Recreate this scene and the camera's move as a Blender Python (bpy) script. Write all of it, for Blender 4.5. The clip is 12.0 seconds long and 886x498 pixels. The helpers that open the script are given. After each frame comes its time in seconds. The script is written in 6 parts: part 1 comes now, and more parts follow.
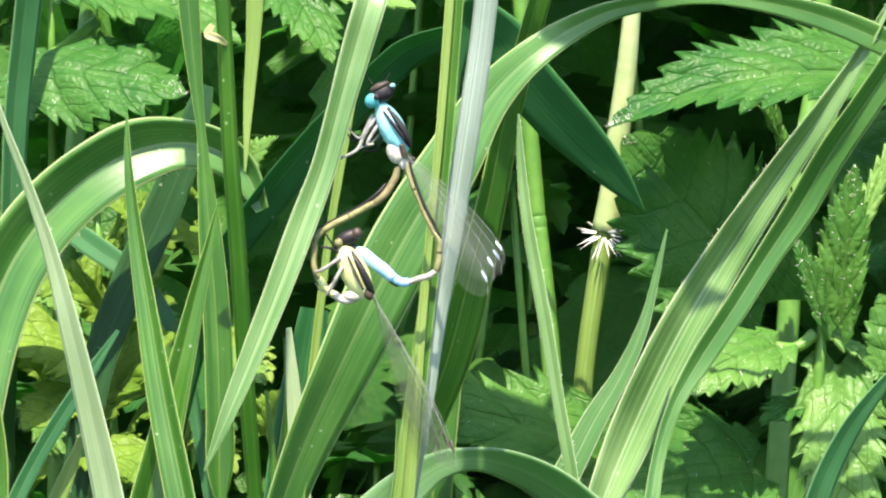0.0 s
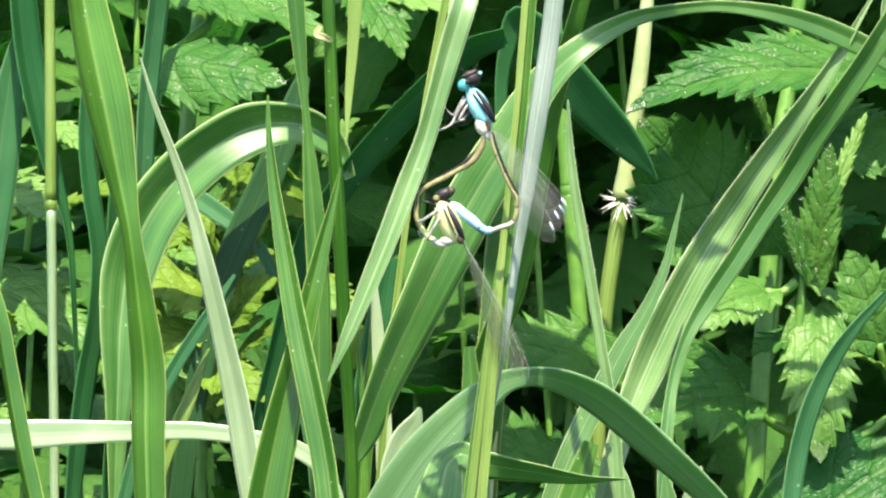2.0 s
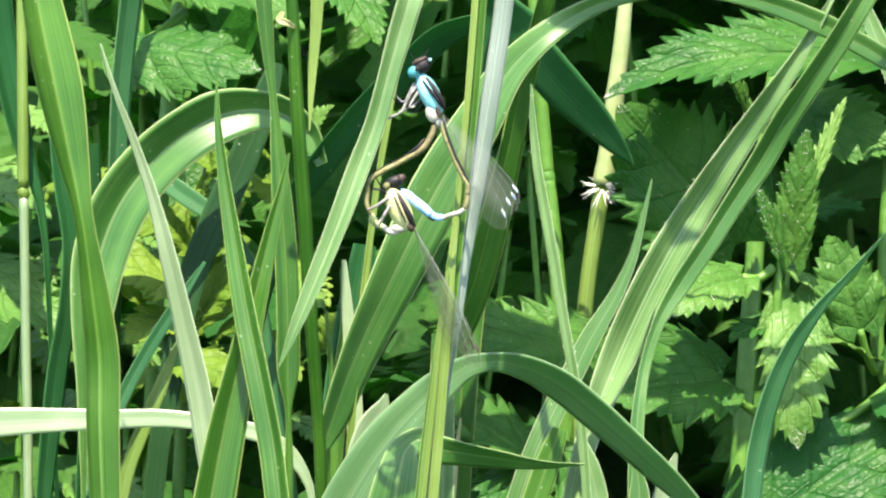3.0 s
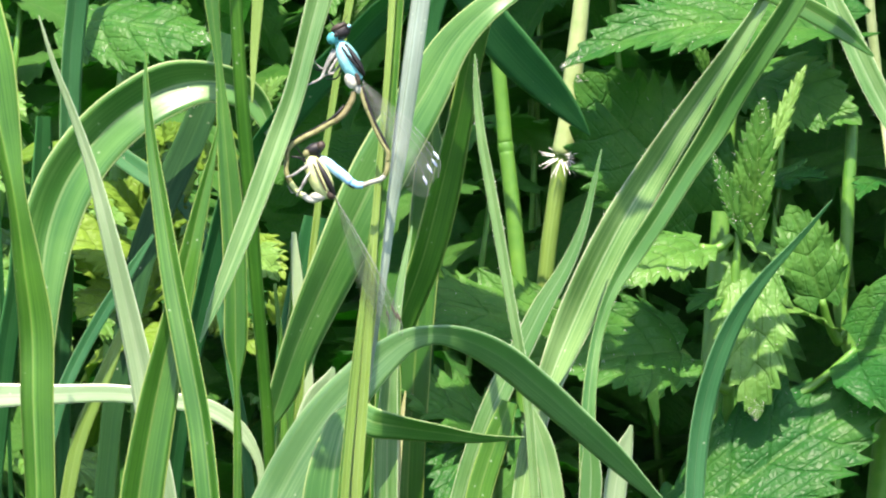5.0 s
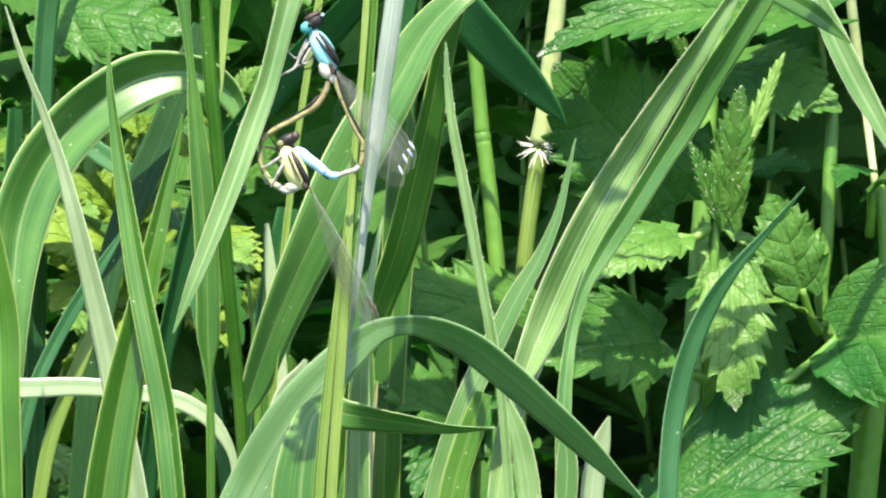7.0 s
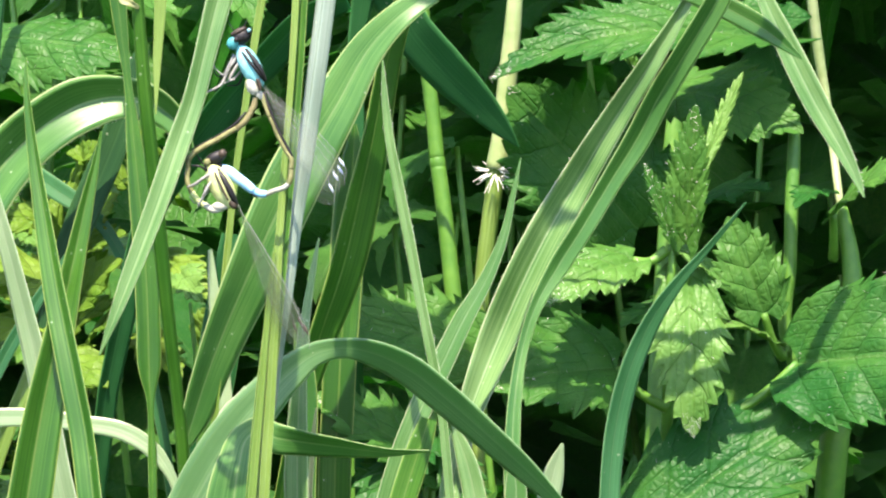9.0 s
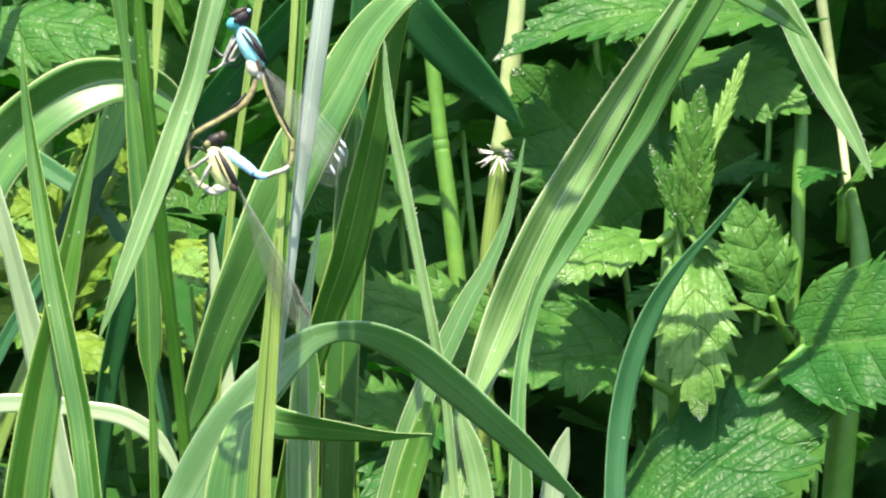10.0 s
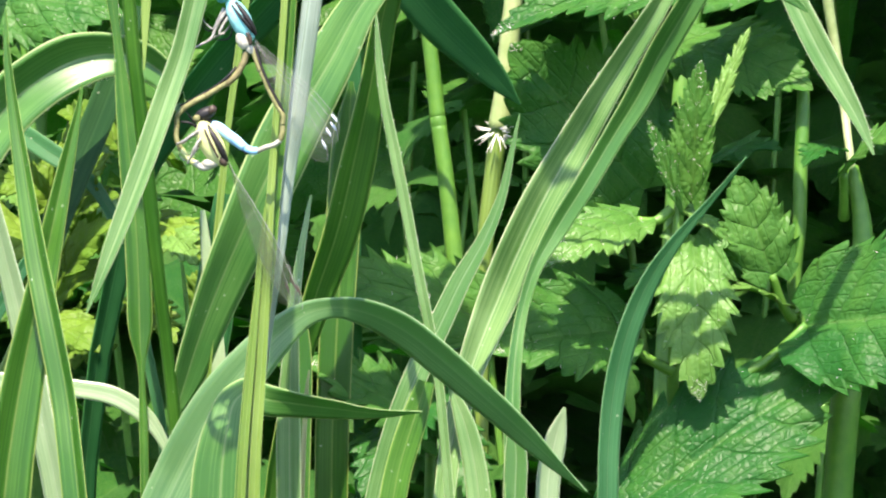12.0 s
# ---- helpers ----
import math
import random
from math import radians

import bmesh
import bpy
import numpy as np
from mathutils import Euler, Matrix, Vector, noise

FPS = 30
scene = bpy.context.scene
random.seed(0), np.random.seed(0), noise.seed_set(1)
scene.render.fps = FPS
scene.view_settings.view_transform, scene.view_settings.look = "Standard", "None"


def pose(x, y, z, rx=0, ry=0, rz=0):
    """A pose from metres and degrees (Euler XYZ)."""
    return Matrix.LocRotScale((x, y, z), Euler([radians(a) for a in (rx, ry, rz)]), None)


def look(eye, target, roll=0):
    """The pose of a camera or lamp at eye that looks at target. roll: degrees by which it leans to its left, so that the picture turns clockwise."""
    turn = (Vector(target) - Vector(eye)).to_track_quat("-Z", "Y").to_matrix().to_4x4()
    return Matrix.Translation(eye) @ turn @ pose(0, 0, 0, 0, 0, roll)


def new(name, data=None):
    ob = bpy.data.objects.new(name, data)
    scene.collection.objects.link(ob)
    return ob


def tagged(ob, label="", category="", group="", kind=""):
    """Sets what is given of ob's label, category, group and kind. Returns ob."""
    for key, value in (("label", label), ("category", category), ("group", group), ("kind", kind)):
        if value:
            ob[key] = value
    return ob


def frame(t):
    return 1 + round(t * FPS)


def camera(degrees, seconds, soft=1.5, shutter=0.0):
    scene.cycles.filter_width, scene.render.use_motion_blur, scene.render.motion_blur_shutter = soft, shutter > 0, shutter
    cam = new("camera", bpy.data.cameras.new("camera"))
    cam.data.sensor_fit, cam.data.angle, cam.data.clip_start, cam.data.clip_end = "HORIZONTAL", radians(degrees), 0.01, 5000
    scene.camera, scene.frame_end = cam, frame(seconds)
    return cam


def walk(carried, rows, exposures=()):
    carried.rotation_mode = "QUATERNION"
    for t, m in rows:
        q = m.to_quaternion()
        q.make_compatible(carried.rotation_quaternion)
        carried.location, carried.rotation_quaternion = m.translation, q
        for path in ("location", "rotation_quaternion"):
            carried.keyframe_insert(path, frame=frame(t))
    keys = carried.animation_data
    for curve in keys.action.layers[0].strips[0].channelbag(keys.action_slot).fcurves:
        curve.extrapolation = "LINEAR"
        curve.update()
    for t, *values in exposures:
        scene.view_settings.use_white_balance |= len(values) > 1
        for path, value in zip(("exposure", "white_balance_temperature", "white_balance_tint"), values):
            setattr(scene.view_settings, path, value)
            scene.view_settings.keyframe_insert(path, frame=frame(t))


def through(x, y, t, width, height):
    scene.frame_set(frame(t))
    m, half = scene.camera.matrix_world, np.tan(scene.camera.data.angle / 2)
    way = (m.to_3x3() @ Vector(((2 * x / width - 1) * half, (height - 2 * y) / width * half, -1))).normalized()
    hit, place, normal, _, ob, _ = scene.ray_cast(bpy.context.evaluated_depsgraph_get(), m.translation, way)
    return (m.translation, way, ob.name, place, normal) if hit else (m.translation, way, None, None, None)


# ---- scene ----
cam = camera(6.0, 12.0, soft=2.2)
walk(cam, [
    (0.0, pose(0.0250, -0.9464, 0.3930, 81.8732, -0.4339, 0.8873)),
    (0.5, pose(0.0337, -1.1074, 0.4113, 82.0614, -0.2979, 1.1746)),
    (1.0, pose(0.0229, -1.1003, 0.4067, 82.1542, -0.2382, 0.6708)),
    (1.5, pose(-0.0021, -1.1947, 0.4208, 81.9856, -0.6779, -0.1607)),
    (2.0, pose(-0.0123, -1.1865, 0.4168, 82.0647, -0.9140, -0.5045)),
    (2.5, pose(-0.0003, -1.1883, 0.4170, 81.9995, -0.7884, 0.1108)),
    (3.0, pose(0.0287, -1.1825, 0.4132, 82.1107, -0.4790, 1.0853)),
    (3.2, pose(0.0362, -1.1822, 0.4153, 81.9936, -0.3359, 1.2973)),
    (5.0, pose(0.0651, -1.1704, 0.4127, 81.8744, 0.0249, 2.3461)),
    (5.5, pose(0.0652, -1.1709, 0.4147, 81.7509, 0.0155, 2.3344)),
    (6.0, pose(0.0671, -1.1691, 0.4136, 81.7903, 0.0818, 2.3777)),
    (6.5, pose(0.0737, -1.1636, 0.4091, 81.9465, 0.2754, 2.5941)),
    (7.0, pose(0.0793, -1.1602, 0.4080, 81.9597, 0.4298, 2.7855)),
    (7.5, pose(0.0717, -1.1493, 0.4037, 82.2258, 0.4551, 2.2547)),
    (7.7, pose(0.0776, -1.1537, 0.4011, 82.4181, 0.3248, 2.4157)),
    (9.3, pose(0.1195, -1.1284, 0.3880, 82.8019, 1.3790, 4.3182)),
    (9.5, pose(0.1198, -1.1246, 0.3864, 82.8117, 1.4199, 4.3179)),
    (10.0, pose(0.1190, -1.1235, 0.3856, 82.8193, 1.4419, 4.2805)),
    (10.5, pose(0.1146, -1.1187, 0.3816, 82.9537, 1.3670, 4.1352)),
    (11.0, pose(0.1186, -1.1148, 0.3800, 82.9612, 1.4114, 4.3563)),
    (11.5, pose(0.1243, -1.1093, 0.3791, 82.9583, 1.4349, 4.5908)),
    (12.0, pose(0.1277, -1.1069, 0.3778, 82.9362, 1.4714, 4.7244)),
], exposures=[(0.0, 1.80, 6750, 21), (12.0, 1.80, 6750, 21)])

# ---- light ----
SUN_TO = Vector((-0.0304, -0.382, 0.9237)).normalized()
world = bpy.data.worlds.new("sky")
scene.world = world
world.use_nodes = True
sky = world.node_tree.nodes.new("ShaderNodeTexSky")
sky.sky_type, sky.sun_disc = "NISHITA", False
sky.sun_elevation = math.asin(SUN_TO.z)
sky.sun_rotation = math.atan2(SUN_TO.x, SUN_TO.y)
world.node_tree.links.new(sky.outputs[0], world.node_tree.nodes["Background"].inputs[0])
world.node_tree.nodes["Background"].inputs[1].default_value = 0.15
sun = bpy.data.lights.new("sun", "SUN")
sun.energy, sun.angle, sun.color = 4.2, radians(0.6), (1.0, 0.91, 0.76)
sun_lamp = new("sun", sun)
sun_lamp.matrix_basis = look(SUN_TO * 5, (0, 0, 0))

# ---- materials ----


def nodes_of(name):
    m = bpy.data.materials.new(name)
    m.use_nodes = True
    nt = m.node_tree
    nt.nodes.clear()
    return m, nt


def node(nt, kind, **values):
    n = nt.nodes.new(kind)
    for k, v in values.items():
        n.inputs[k.replace("_", " ")].default_value = v
    return n


def math_node(nt, op, a, b=None, c=None):
    n = nt.nodes.new("ShaderNodeMath")
    n.operation = op
    for i, v in enumerate((a, b, c)):
        if v is None:
            continue
        if isinstance(v, (int, float)):
            n.inputs[i].default_value = v
        else:
            nt.links.new(v, n.inputs[i])
    return n.outputs[0]


def mix_col(nt, fac, a, b):
    n = nt.nodes.new("ShaderNodeMix")
    n.data_type = "RGBA"
    for i, v in ((0, fac), (6, a), (7, b)):
        if isinstance(v, (int, float)):
            n.inputs[i].default_value = v
        elif isinstance(v, tuple):
            n.inputs[i].default_value = (*v, 1)
        else:
            nt.links.new(v, n.inputs[i])
    return n.outputs[2]


def leafy(name, nt, colour, height, rough, through, sheen, bump=0.25, dist=0.0003, coat=0.0, tint=(0.20, 0.43, 0.03)):
    """Thin green tissue: a glossy skin over a body that lets light through."""
    out = node(nt, "ShaderNodeOutputMaterial")
    pr = node(nt, "ShaderNodeBsdfPrincipled", Roughness=rough)
    pr.inputs["Specular IOR Level"].default_value = sheen
    pr.inputs["Coat Weight"].default_value = coat
    pr.inputs["Coat Roughness"].default_value = 0.3
    tr = node(nt, "ShaderNodeBsdfTranslucent")
    mx = node(nt, "ShaderNodeMixShader", Fac=through)
    bp = node(nt, "ShaderNodeBump", Strength=bump, Distance=dist)
    nt.links.new(height, bp.inputs["Height"])
    nt.links.new(colour, pr.inputs["Base Color"])
    warm = mix_col(nt, 0.6, colour, tint)
    nt.links.new(warm, tr.inputs["Color"])
    nt.links.new(bp.outputs[0], pr.inputs["Normal"])
    nt.links.new(bp.outputs[0], tr.inputs["Normal"])
    nt.links.new(pr.outputs[0], mx.inputs[1])
    nt.links.new(tr.outputs[0], mx.inputs[2])
    nt.links.new(mx.outputs[0], out.inputs[0])


def grass_material(name, dark, light, edge, rough=0.36, through=0.44, sheen=0.42, tint=(0.18, 0.43, 0.04)):
    """Grass blade: fine ribs along the length, a paler midrib and margins, blotches."""
    m, nt = nodes_of(name)
    uv = node(nt, "ShaderNodeUVMap")
    sep = node(nt, "ShaderNodeSeparateXYZ")
    nt.links.new(uv.outputs[0], sep.inputs[0])
    u, v = sep.outputs[0], sep.outputs[1]
    rib = math_node(nt, "SINE", math_node(nt, "MULTIPLY", u, 82.0))
    fine = math_node(nt, "SINE", math_node(nt, "MULTIPLY", u, 31.0))
    geo = node(nt, "ShaderNodeNewGeometry")
    blot = node(nt, "ShaderNodeTexNoise", Scale=70.0, Detail=3.0)
    streak = node(nt, "ShaderNodeTexNoise", Scale=1.0, Detail=2.0)
    comb = node(nt, "ShaderNodeCombineXYZ")
    nt.links.new(math_node(nt, "MULTIPLY", u, 7.0), comb.inputs[0])
    nt.links.new(math_node(nt, "MULTIPLY", v, 45.0), comb.inputs[1])
    info = node(nt, "ShaderNodeObjectInfo")
    nt.links.new(math_node(nt, "MULTIPLY", info.outputs["Random"], 37.0), comb.inputs[2])
    nt.links.new(geo.outputs["Position"], blot.inputs["Vector"])
    nt.links.new(comb.outputs[0], streak.inputs["Vector"])
    # long uneven lines between the ribs
    grain = node(nt, "ShaderNodeTexNoise", Scale=1.0, Detail=3.0)
    along = node(nt, "ShaderNodeCombineXYZ")
    nt.links.new(math_node(nt, "MULTIPLY", u, 26.0), along.inputs[0])
    nt.links.new(math_node(nt, "MULTIPLY", v, 5.0), along.inputs[1])
    nt.links.new(math_node(nt, "MULTIPLY", info.outputs["Random"], 91.0), along.inputs[2])
    nt.links.new(along.outputs[0], grain.inputs["Vector"])
    f = math_node(nt, "ADD", math_node(nt, "MULTIPLY", rib, 0.05), math_node(nt, "ADD", math_node(nt, "MULTIPLY", streak.outputs[0], 0.28), 0.36))
    f = math_node(nt, "ADD", f, math_node(nt, "MULTIPLY", math_node(nt, "SUBTRACT", grain.outputs[0], 0.53), 1.1))
    f = math_node(nt, "ADD", f, math_node(nt, "MULTIPLY", math_node(nt, "SUBTRACT", blot.outputs[0], 0.5), 0.95))
    f = math_node(nt, "ADD", f, math_node(nt, "MULTIPLY", math_node(nt, "SUBTRACT", info.outputs["Random"], 0.5), 0.35))
    ramp = node(nt, "ShaderNodeMapRange")
    for k, x in (("From Min", 0.33), ("From Max", 0.80)):
        ramp.inputs[k].default_value = x
    nt.links.new(f, ramp.inputs["Value"])
    col = mix_col(nt, ramp.outputs[0], dark, light)
    off = math_node(nt, "ABSOLUTE", math_node(nt, "SUBTRACT", u, 0.5))
    rim = math_node(nt, "GREATER_THAN", off, 0.472)
    mid = math_node(nt, "LESS_THAN", off, 0.022)
    col = mix_col(nt, math_node(nt, "MULTIPLY", math_node(nt, "MAXIMUM", rim, math_node(nt, "MULTIPLY", mid, 0.35)), 0.72), col, edge)
    # dust and tiny pale specks
    spots = node(nt, "ShaderNodeTexVoronoi", Scale=520.0)
    nt.links.new(geo.outputs["Position"], spots.inputs["Vector"])
    dot = math_node(nt, "MULTIPLY", math_node(nt, "LESS_THAN", spots.outputs["Distance"], 0.1), math_node(nt, "GREATER_THAN", blot.outputs[0], 0.56))
    col = mix_col(nt, math_node(nt, "MULTIPLY", dot, 0.5), col, (0.5, 0.6, 0.4))
    h = math_node(nt, "ADD", math_node(nt, "MULTIPLY", rib, 0.25), math_node(nt, "ADD", math_node(nt, "MULTIPLY", fine, 0.08), math_node(nt, "MULTIPLY", grain.outputs[0], 0.9)))
    leafy(name, nt, col, h, rough, through, sheen, 0.13, 0.00012, 0.0, tint)
    return m


def nettle_material(name, dark, light, through=0.25, tint=(0.12, 0.38, 0.03), rough=0.42, sheen=0.5):
    """Nettle leaf: sunken veins and a ladder of finer ones, quilted green between them, fine hairs."""
    m, nt = nodes_of(name)
    uv = node(nt, "ShaderNodeUVMap")
    uv.uv_map = "UVMap"
    sep = node(nt, "ShaderNodeSeparateXYZ")
    nt.links.new(uv.outputs[0], sep.inputs[0])
    net = node(nt, "ShaderNodeUVMap")
    net.uv_map = "veins"
    sep2 = node(nt, "ShaderNodeSeparateXYZ")
    nt.links.new(net.outputs[0], sep2.inputs[0])
    off = math_node(nt, "ABSOLUTE", math_node(nt, "SUBTRACT", sep.outputs[0], 0.5))
    geo = node(nt, "ShaderNodeTexCoord")
    big = node(nt, "ShaderNodeTexNoise", Scale=70.0, Detail=3.0)
    mid_noise = node(nt, "ShaderNodeTexNoise", Scale=420.0, Detail=2.0)
    cell = node(nt, "ShaderNodeTexVoronoi", Scale=900.0)
    cell.feature = "DISTANCE_TO_EDGE"
    hair = node(nt, "ShaderNodeTexNoise", Scale=2200.0, Detail=1.0)
    for n in (big, mid_noise, cell, hair):
        nt.links.new(geo.outputs["Object"], n.inputs["Vector"])
    wob = math_node(nt, "MULTIPLY", math_node(nt, "SUBTRACT", mid_noise.outputs[0], 0.5), 0.22)
    s = math_node(nt, "ADD", sep2.outputs[0], wob)
    step = math_node(nt, "MULTIPLY", math_node(nt, "FLOOR", sep2.outputs[0]), 0.37)
    w = math_node(nt, "ADD", math_node(nt, "ADD", sep2.outputs[1], step), math_node(nt, "MULTIPLY", wob, 1.6))
    # distance to the nearest vein, 0 on it and 0.5 between two
    d1 = math_node(nt, "SUBTRACT", 0.5, math_node(nt, "ABSOLUTE", math_node(nt, "SUBTRACT", math_node(nt, "FRACT", s), 0.5)))
    d2 = math_node(nt, "SUBTRACT", 0.5, math_node(nt, "ABSOLUTE", math_node(nt, "SUBTRACT", math_node(nt, "FRACT", w), 0.5)))
    lat = node(nt, "ShaderNodeMapRange")
    fine = node(nt, "ShaderNodeMapRange")
    spine = node(nt, "ShaderNodeMapRange")
    for n, src, far in ((lat, d1, 0.055), (fine, d2, 0.10), (spine, off, 0.016)):
        n.inputs["From Max"].default_value = far
        n.inputs["To Min"].default_value, n.inputs["To Max"].default_value = 1.0, 0.0
        nt.links.new(src, n.inputs["Value"])
    ramp = node(nt, "ShaderNodeMapRange")
    ramp.inputs["From Min"].default_value, ramp.inputs["From Max"].default_value = 0.3, 0.7
    info = node(nt, "ShaderNodeObjectInfo")
    t = math_node(nt, "ADD", math_node(nt, "ADD", math_node(nt, "MULTIPLY", big.outputs[0], 0.7), math_node(nt, "MULTIPLY", mid_noise.outputs[0], 0.3)), math_node(nt, "MULTIPLY", math_node(nt, "SUBTRACT", info.outputs["Random"], 0.5), 0.3))
    nt.links.new(t, ramp.inputs["Value"])
    col = mix_col(nt, ramp.outputs[0], dark, light)
    deep = tuple(c * 0.62 for c in dark)
    col = mix_col(nt, math_node(nt, "MULTIPLY", lat.outputs[0], 0.32), col, deep)
    col = mix_col(nt, math_node(nt, "MULTIPLY", fine.outputs[0], 0.12), col, deep)
    col = mix_col(nt, math_node(nt, "MULTIPLY", spine.outputs[0], 0.5), col, (0.13, 0.28, 0.07))
    speck = math_node(nt, "GREATER_THAN", hair.outputs[0], 0.74)
    col = mix_col(nt, math_node(nt, "MULTIPLY", speck, 0.3), col, (0.4, 0.5, 0.3))
    h = math_node(nt, "ADD", math_node(nt, "MULTIPLY", lat.outputs[0], -0.8), math_node(nt, "MULTIPLY", fine.outputs[0], -0.5))
    h = math_node(nt, "ADD", h, math_node(nt, "ADD", math_node(nt, "MINIMUM", math_node(nt, "MULTIPLY", cell.outputs["Distance"], 1.0), 0.4), math_node(nt, "MULTIPLY", mid_noise.outputs[0], 0.7)))
    leafy(name, nt, col, h, rough, through, sheen, 0.5, 0.0005, 0.0, tint)
    return m


def plain_material(name, a, b, rough=0.4, scale=400.0, metal=0.0, sheen=0.5, bump=0.15):
    """Skin, stem or soil: two tones mixed by noise at two scales, fine relief."""
    m, nt = nodes_of(name)
    out = node(nt, "ShaderNodeOutputMaterial")
    pr = node(nt, "ShaderNodeBsdfPrincipled", Roughness=rough, Metallic=metal)
    pr.inputs["Specular IOR Level"].default_value = sheen
    geo = node(nt, "ShaderNodeTexCoord")
    n1 = node(nt, "ShaderNodeTexNoise", Scale=scale, Detail=4.0)
    n2 = node(nt, "ShaderNodeTexNoise", Scale=scale * 0.12, Detail=2.0)
    for n in (n1, n2):
        nt.links.new(geo.outputs["Object"], n.inputs["Vector"])
    f = math_node(nt, "ADD", math_node(nt, "MULTIPLY", n1.outputs[0], 0.6), math_node(nt, "MULTIPLY", n2.outputs[0], 0.6))
    ramp = node(nt, "ShaderNodeMapRange")
    ramp.inputs["From Min"].default_value, ramp.inputs["From Max"].default_value = 0.4, 0.8
    nt.links.new(f, ramp.inputs["Value"])
    nt.links.new(mix_col(nt, ramp.outputs[0], a, b), pr.inputs["Base Color"])
    bp = node(nt, "ShaderNodeBump", Strength=bump, Distance=0.3 / scale)
    nt.links.new(n1.outputs[0], bp.inputs["Height"])
    nt.links.new(bp.outputs[0], pr.inputs["Normal"])
    nt.links.new(pr.outputs[0], out.inputs[0])
    return m


def wing_material(name, film_share, vein_share, tone):
    """Clear membrane with a net of fine brown veins; mostly see-through."""
    m, nt = nodes_of(name)
    out = node(nt, "ShaderNodeOutputMaterial")
    uv = node(nt, "ShaderNodeUVMap")
    cell = node(nt, "ShaderNodeTexVoronoi", Scale=1.0)
    cell.feature = "DISTANCE_TO_EDGE"
    mp = node(nt, "ShaderNodeMapping")
    mp.inputs["Scale"].default_value = (6.0, 900.0, 1.0)
    nt.links.new(uv.outputs[0], mp.inputs[0])
    nt.links.new(mp.outputs[0], cell.inputs["Vector"])
    vein = math_node(nt, "LESS_THAN", cell.outputs["Distance"], 0.07)
    clear = node(nt, "ShaderNodeBsdfTransparent")
    film = node(nt, "ShaderNodeBsdfPrincipled", Roughness=0.5)
    film.inputs["Base Color"].default_value = (*tone, 1)
    film.inputs["Specular IOR Level"].default_value = 0.15
    dark = node(nt, "ShaderNodeBsdfPrincipled", Roughness=0.5)
    dark.inputs["Base Color"].default_value = (0.10, 0.10, 0.09, 1)
    a = node(nt, "ShaderNodeMixShader", Fac=film_share)
    nt.links.new(clear.outputs[0], a.inputs[1])
    nt.links.new(film.outputs[0], a.inputs[2])
    b = node(nt, "ShaderNodeMixShader")
    nt.links.new(math_node(nt, "MULTIPLY", vein, vein_share), b.inputs[0])
    nt.links.new(a.outputs[0], b.inputs[1])
    nt.links.new(dark.outputs[0], b.inputs[2])
    nt.links.new(b.outputs[0], out.inputs[0])
    return m


FRESH = grass_material("grass_fresh", (0.026, 0.118, 0.010), (0.090, 0.255, 0.028), (0.42, 0.54, 0.14), 0.34, 0.36, 0.5, (0.14, 0.45, 0.025))
BLUE = grass_material("grass_bluish", (0.022, 0.125, 0.038), (0.062, 0.225, 0.080), (0.22, 0.38, 0.17), 0.40, 0.40, 0.35, (0.03, 0.350, 0.090))
MID = grass_material("grass_mid", (0.036, 0.145, 0.022), (0.115, 0.280, 0.060), (0.42, 0.55, 0.22), 0.38, 0.28, 0.6, (0.07, 0.40, 0.045))
# next three: waxy bloom, plus whitish sheen of sunlit blades mixed into the colour
TEAL = grass_material("grass_teal", (0.085, 0.220, 0.065), (0.190, 0.370, 0.135), (0.32, 0.48, 0.24), 0.30, 0.42, 0.8, (0.02, 0.39, 0.08))
SAGE = grass_material("grass_sage", (0.046, 0.150, 0.024), (0.182, 0.330, 0.112), (0.50, 0.58, 0.34), 0.38, 0.22, 0.65, (0.10, 0.40, 0.06))
PALE_SHEEN = grass_material("grass_pale_sheen", (0.20, 0.315, 0.145), (0.37, 0.50, 0.275), (0.54, 0.60, 0.42), 0.34, 0.26, 0.8, (0.12, 0.42, 0.10))
# darker greens for blades behind the others, their shade put into the colour
DEEP_SHADE = grass_material("grass_deep_shade", (0.014, 0.100, 0.028), (0.038, 0.170, 0.052), (0.08, 0.26, 0.08), 0.42, 0.40, 0.18, (0.02, 0.300, 0.070))
DARK_SHADE = grass_material("grass_dark_shade", (0.014, 0.065, 0.018), (0.030, 0.108, 0.030), (0.06, 0.16, 0.05), 0.5, 0.35, 0.25, (0.02, 0.2, 0.04))
YELLOW = grass_material("grass_yellow", (0.13, 0.24, 0.035), (0.22, 0.34, 0.075), (0.34, 0.45, 0.14), 0.4, 0.3, 0.5)
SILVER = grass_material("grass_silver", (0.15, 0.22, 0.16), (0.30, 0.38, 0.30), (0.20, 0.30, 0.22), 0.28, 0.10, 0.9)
STRAW = grass_material("grass_straw", (0.34, 0.36, 0.14), (0.48, 0.48, 0.24), (0.5, 0.48, 0.3), 0.5, 0.25, 0.4)
NETTLE = nettle_material("nettle_leaf", (0.018, 0.124, 0.020), (0.092, 0.248, 0.042), 0.46, (0.060, 0.400, 0.040), 0.42, 0.22)
NETTLE_YOUNG = nettle_material("nettle_young_leaf", (0.066, 0.198, 0.030), (0.155, 0.312, 0.064), 0.34, (0.15, 0.420, 0.035), 0.42, 0.28)
# yellow-green of sun shining through the leaves, put into their colour
NETTLE_SUNLIT = nettle_material("nettle_sunlit_leaf", (0.10, 0.22, 0.018), (0.19, 0.33, 0.038), 0.42, (0.20, 0.42, 0.02), 0.5, 0.3)
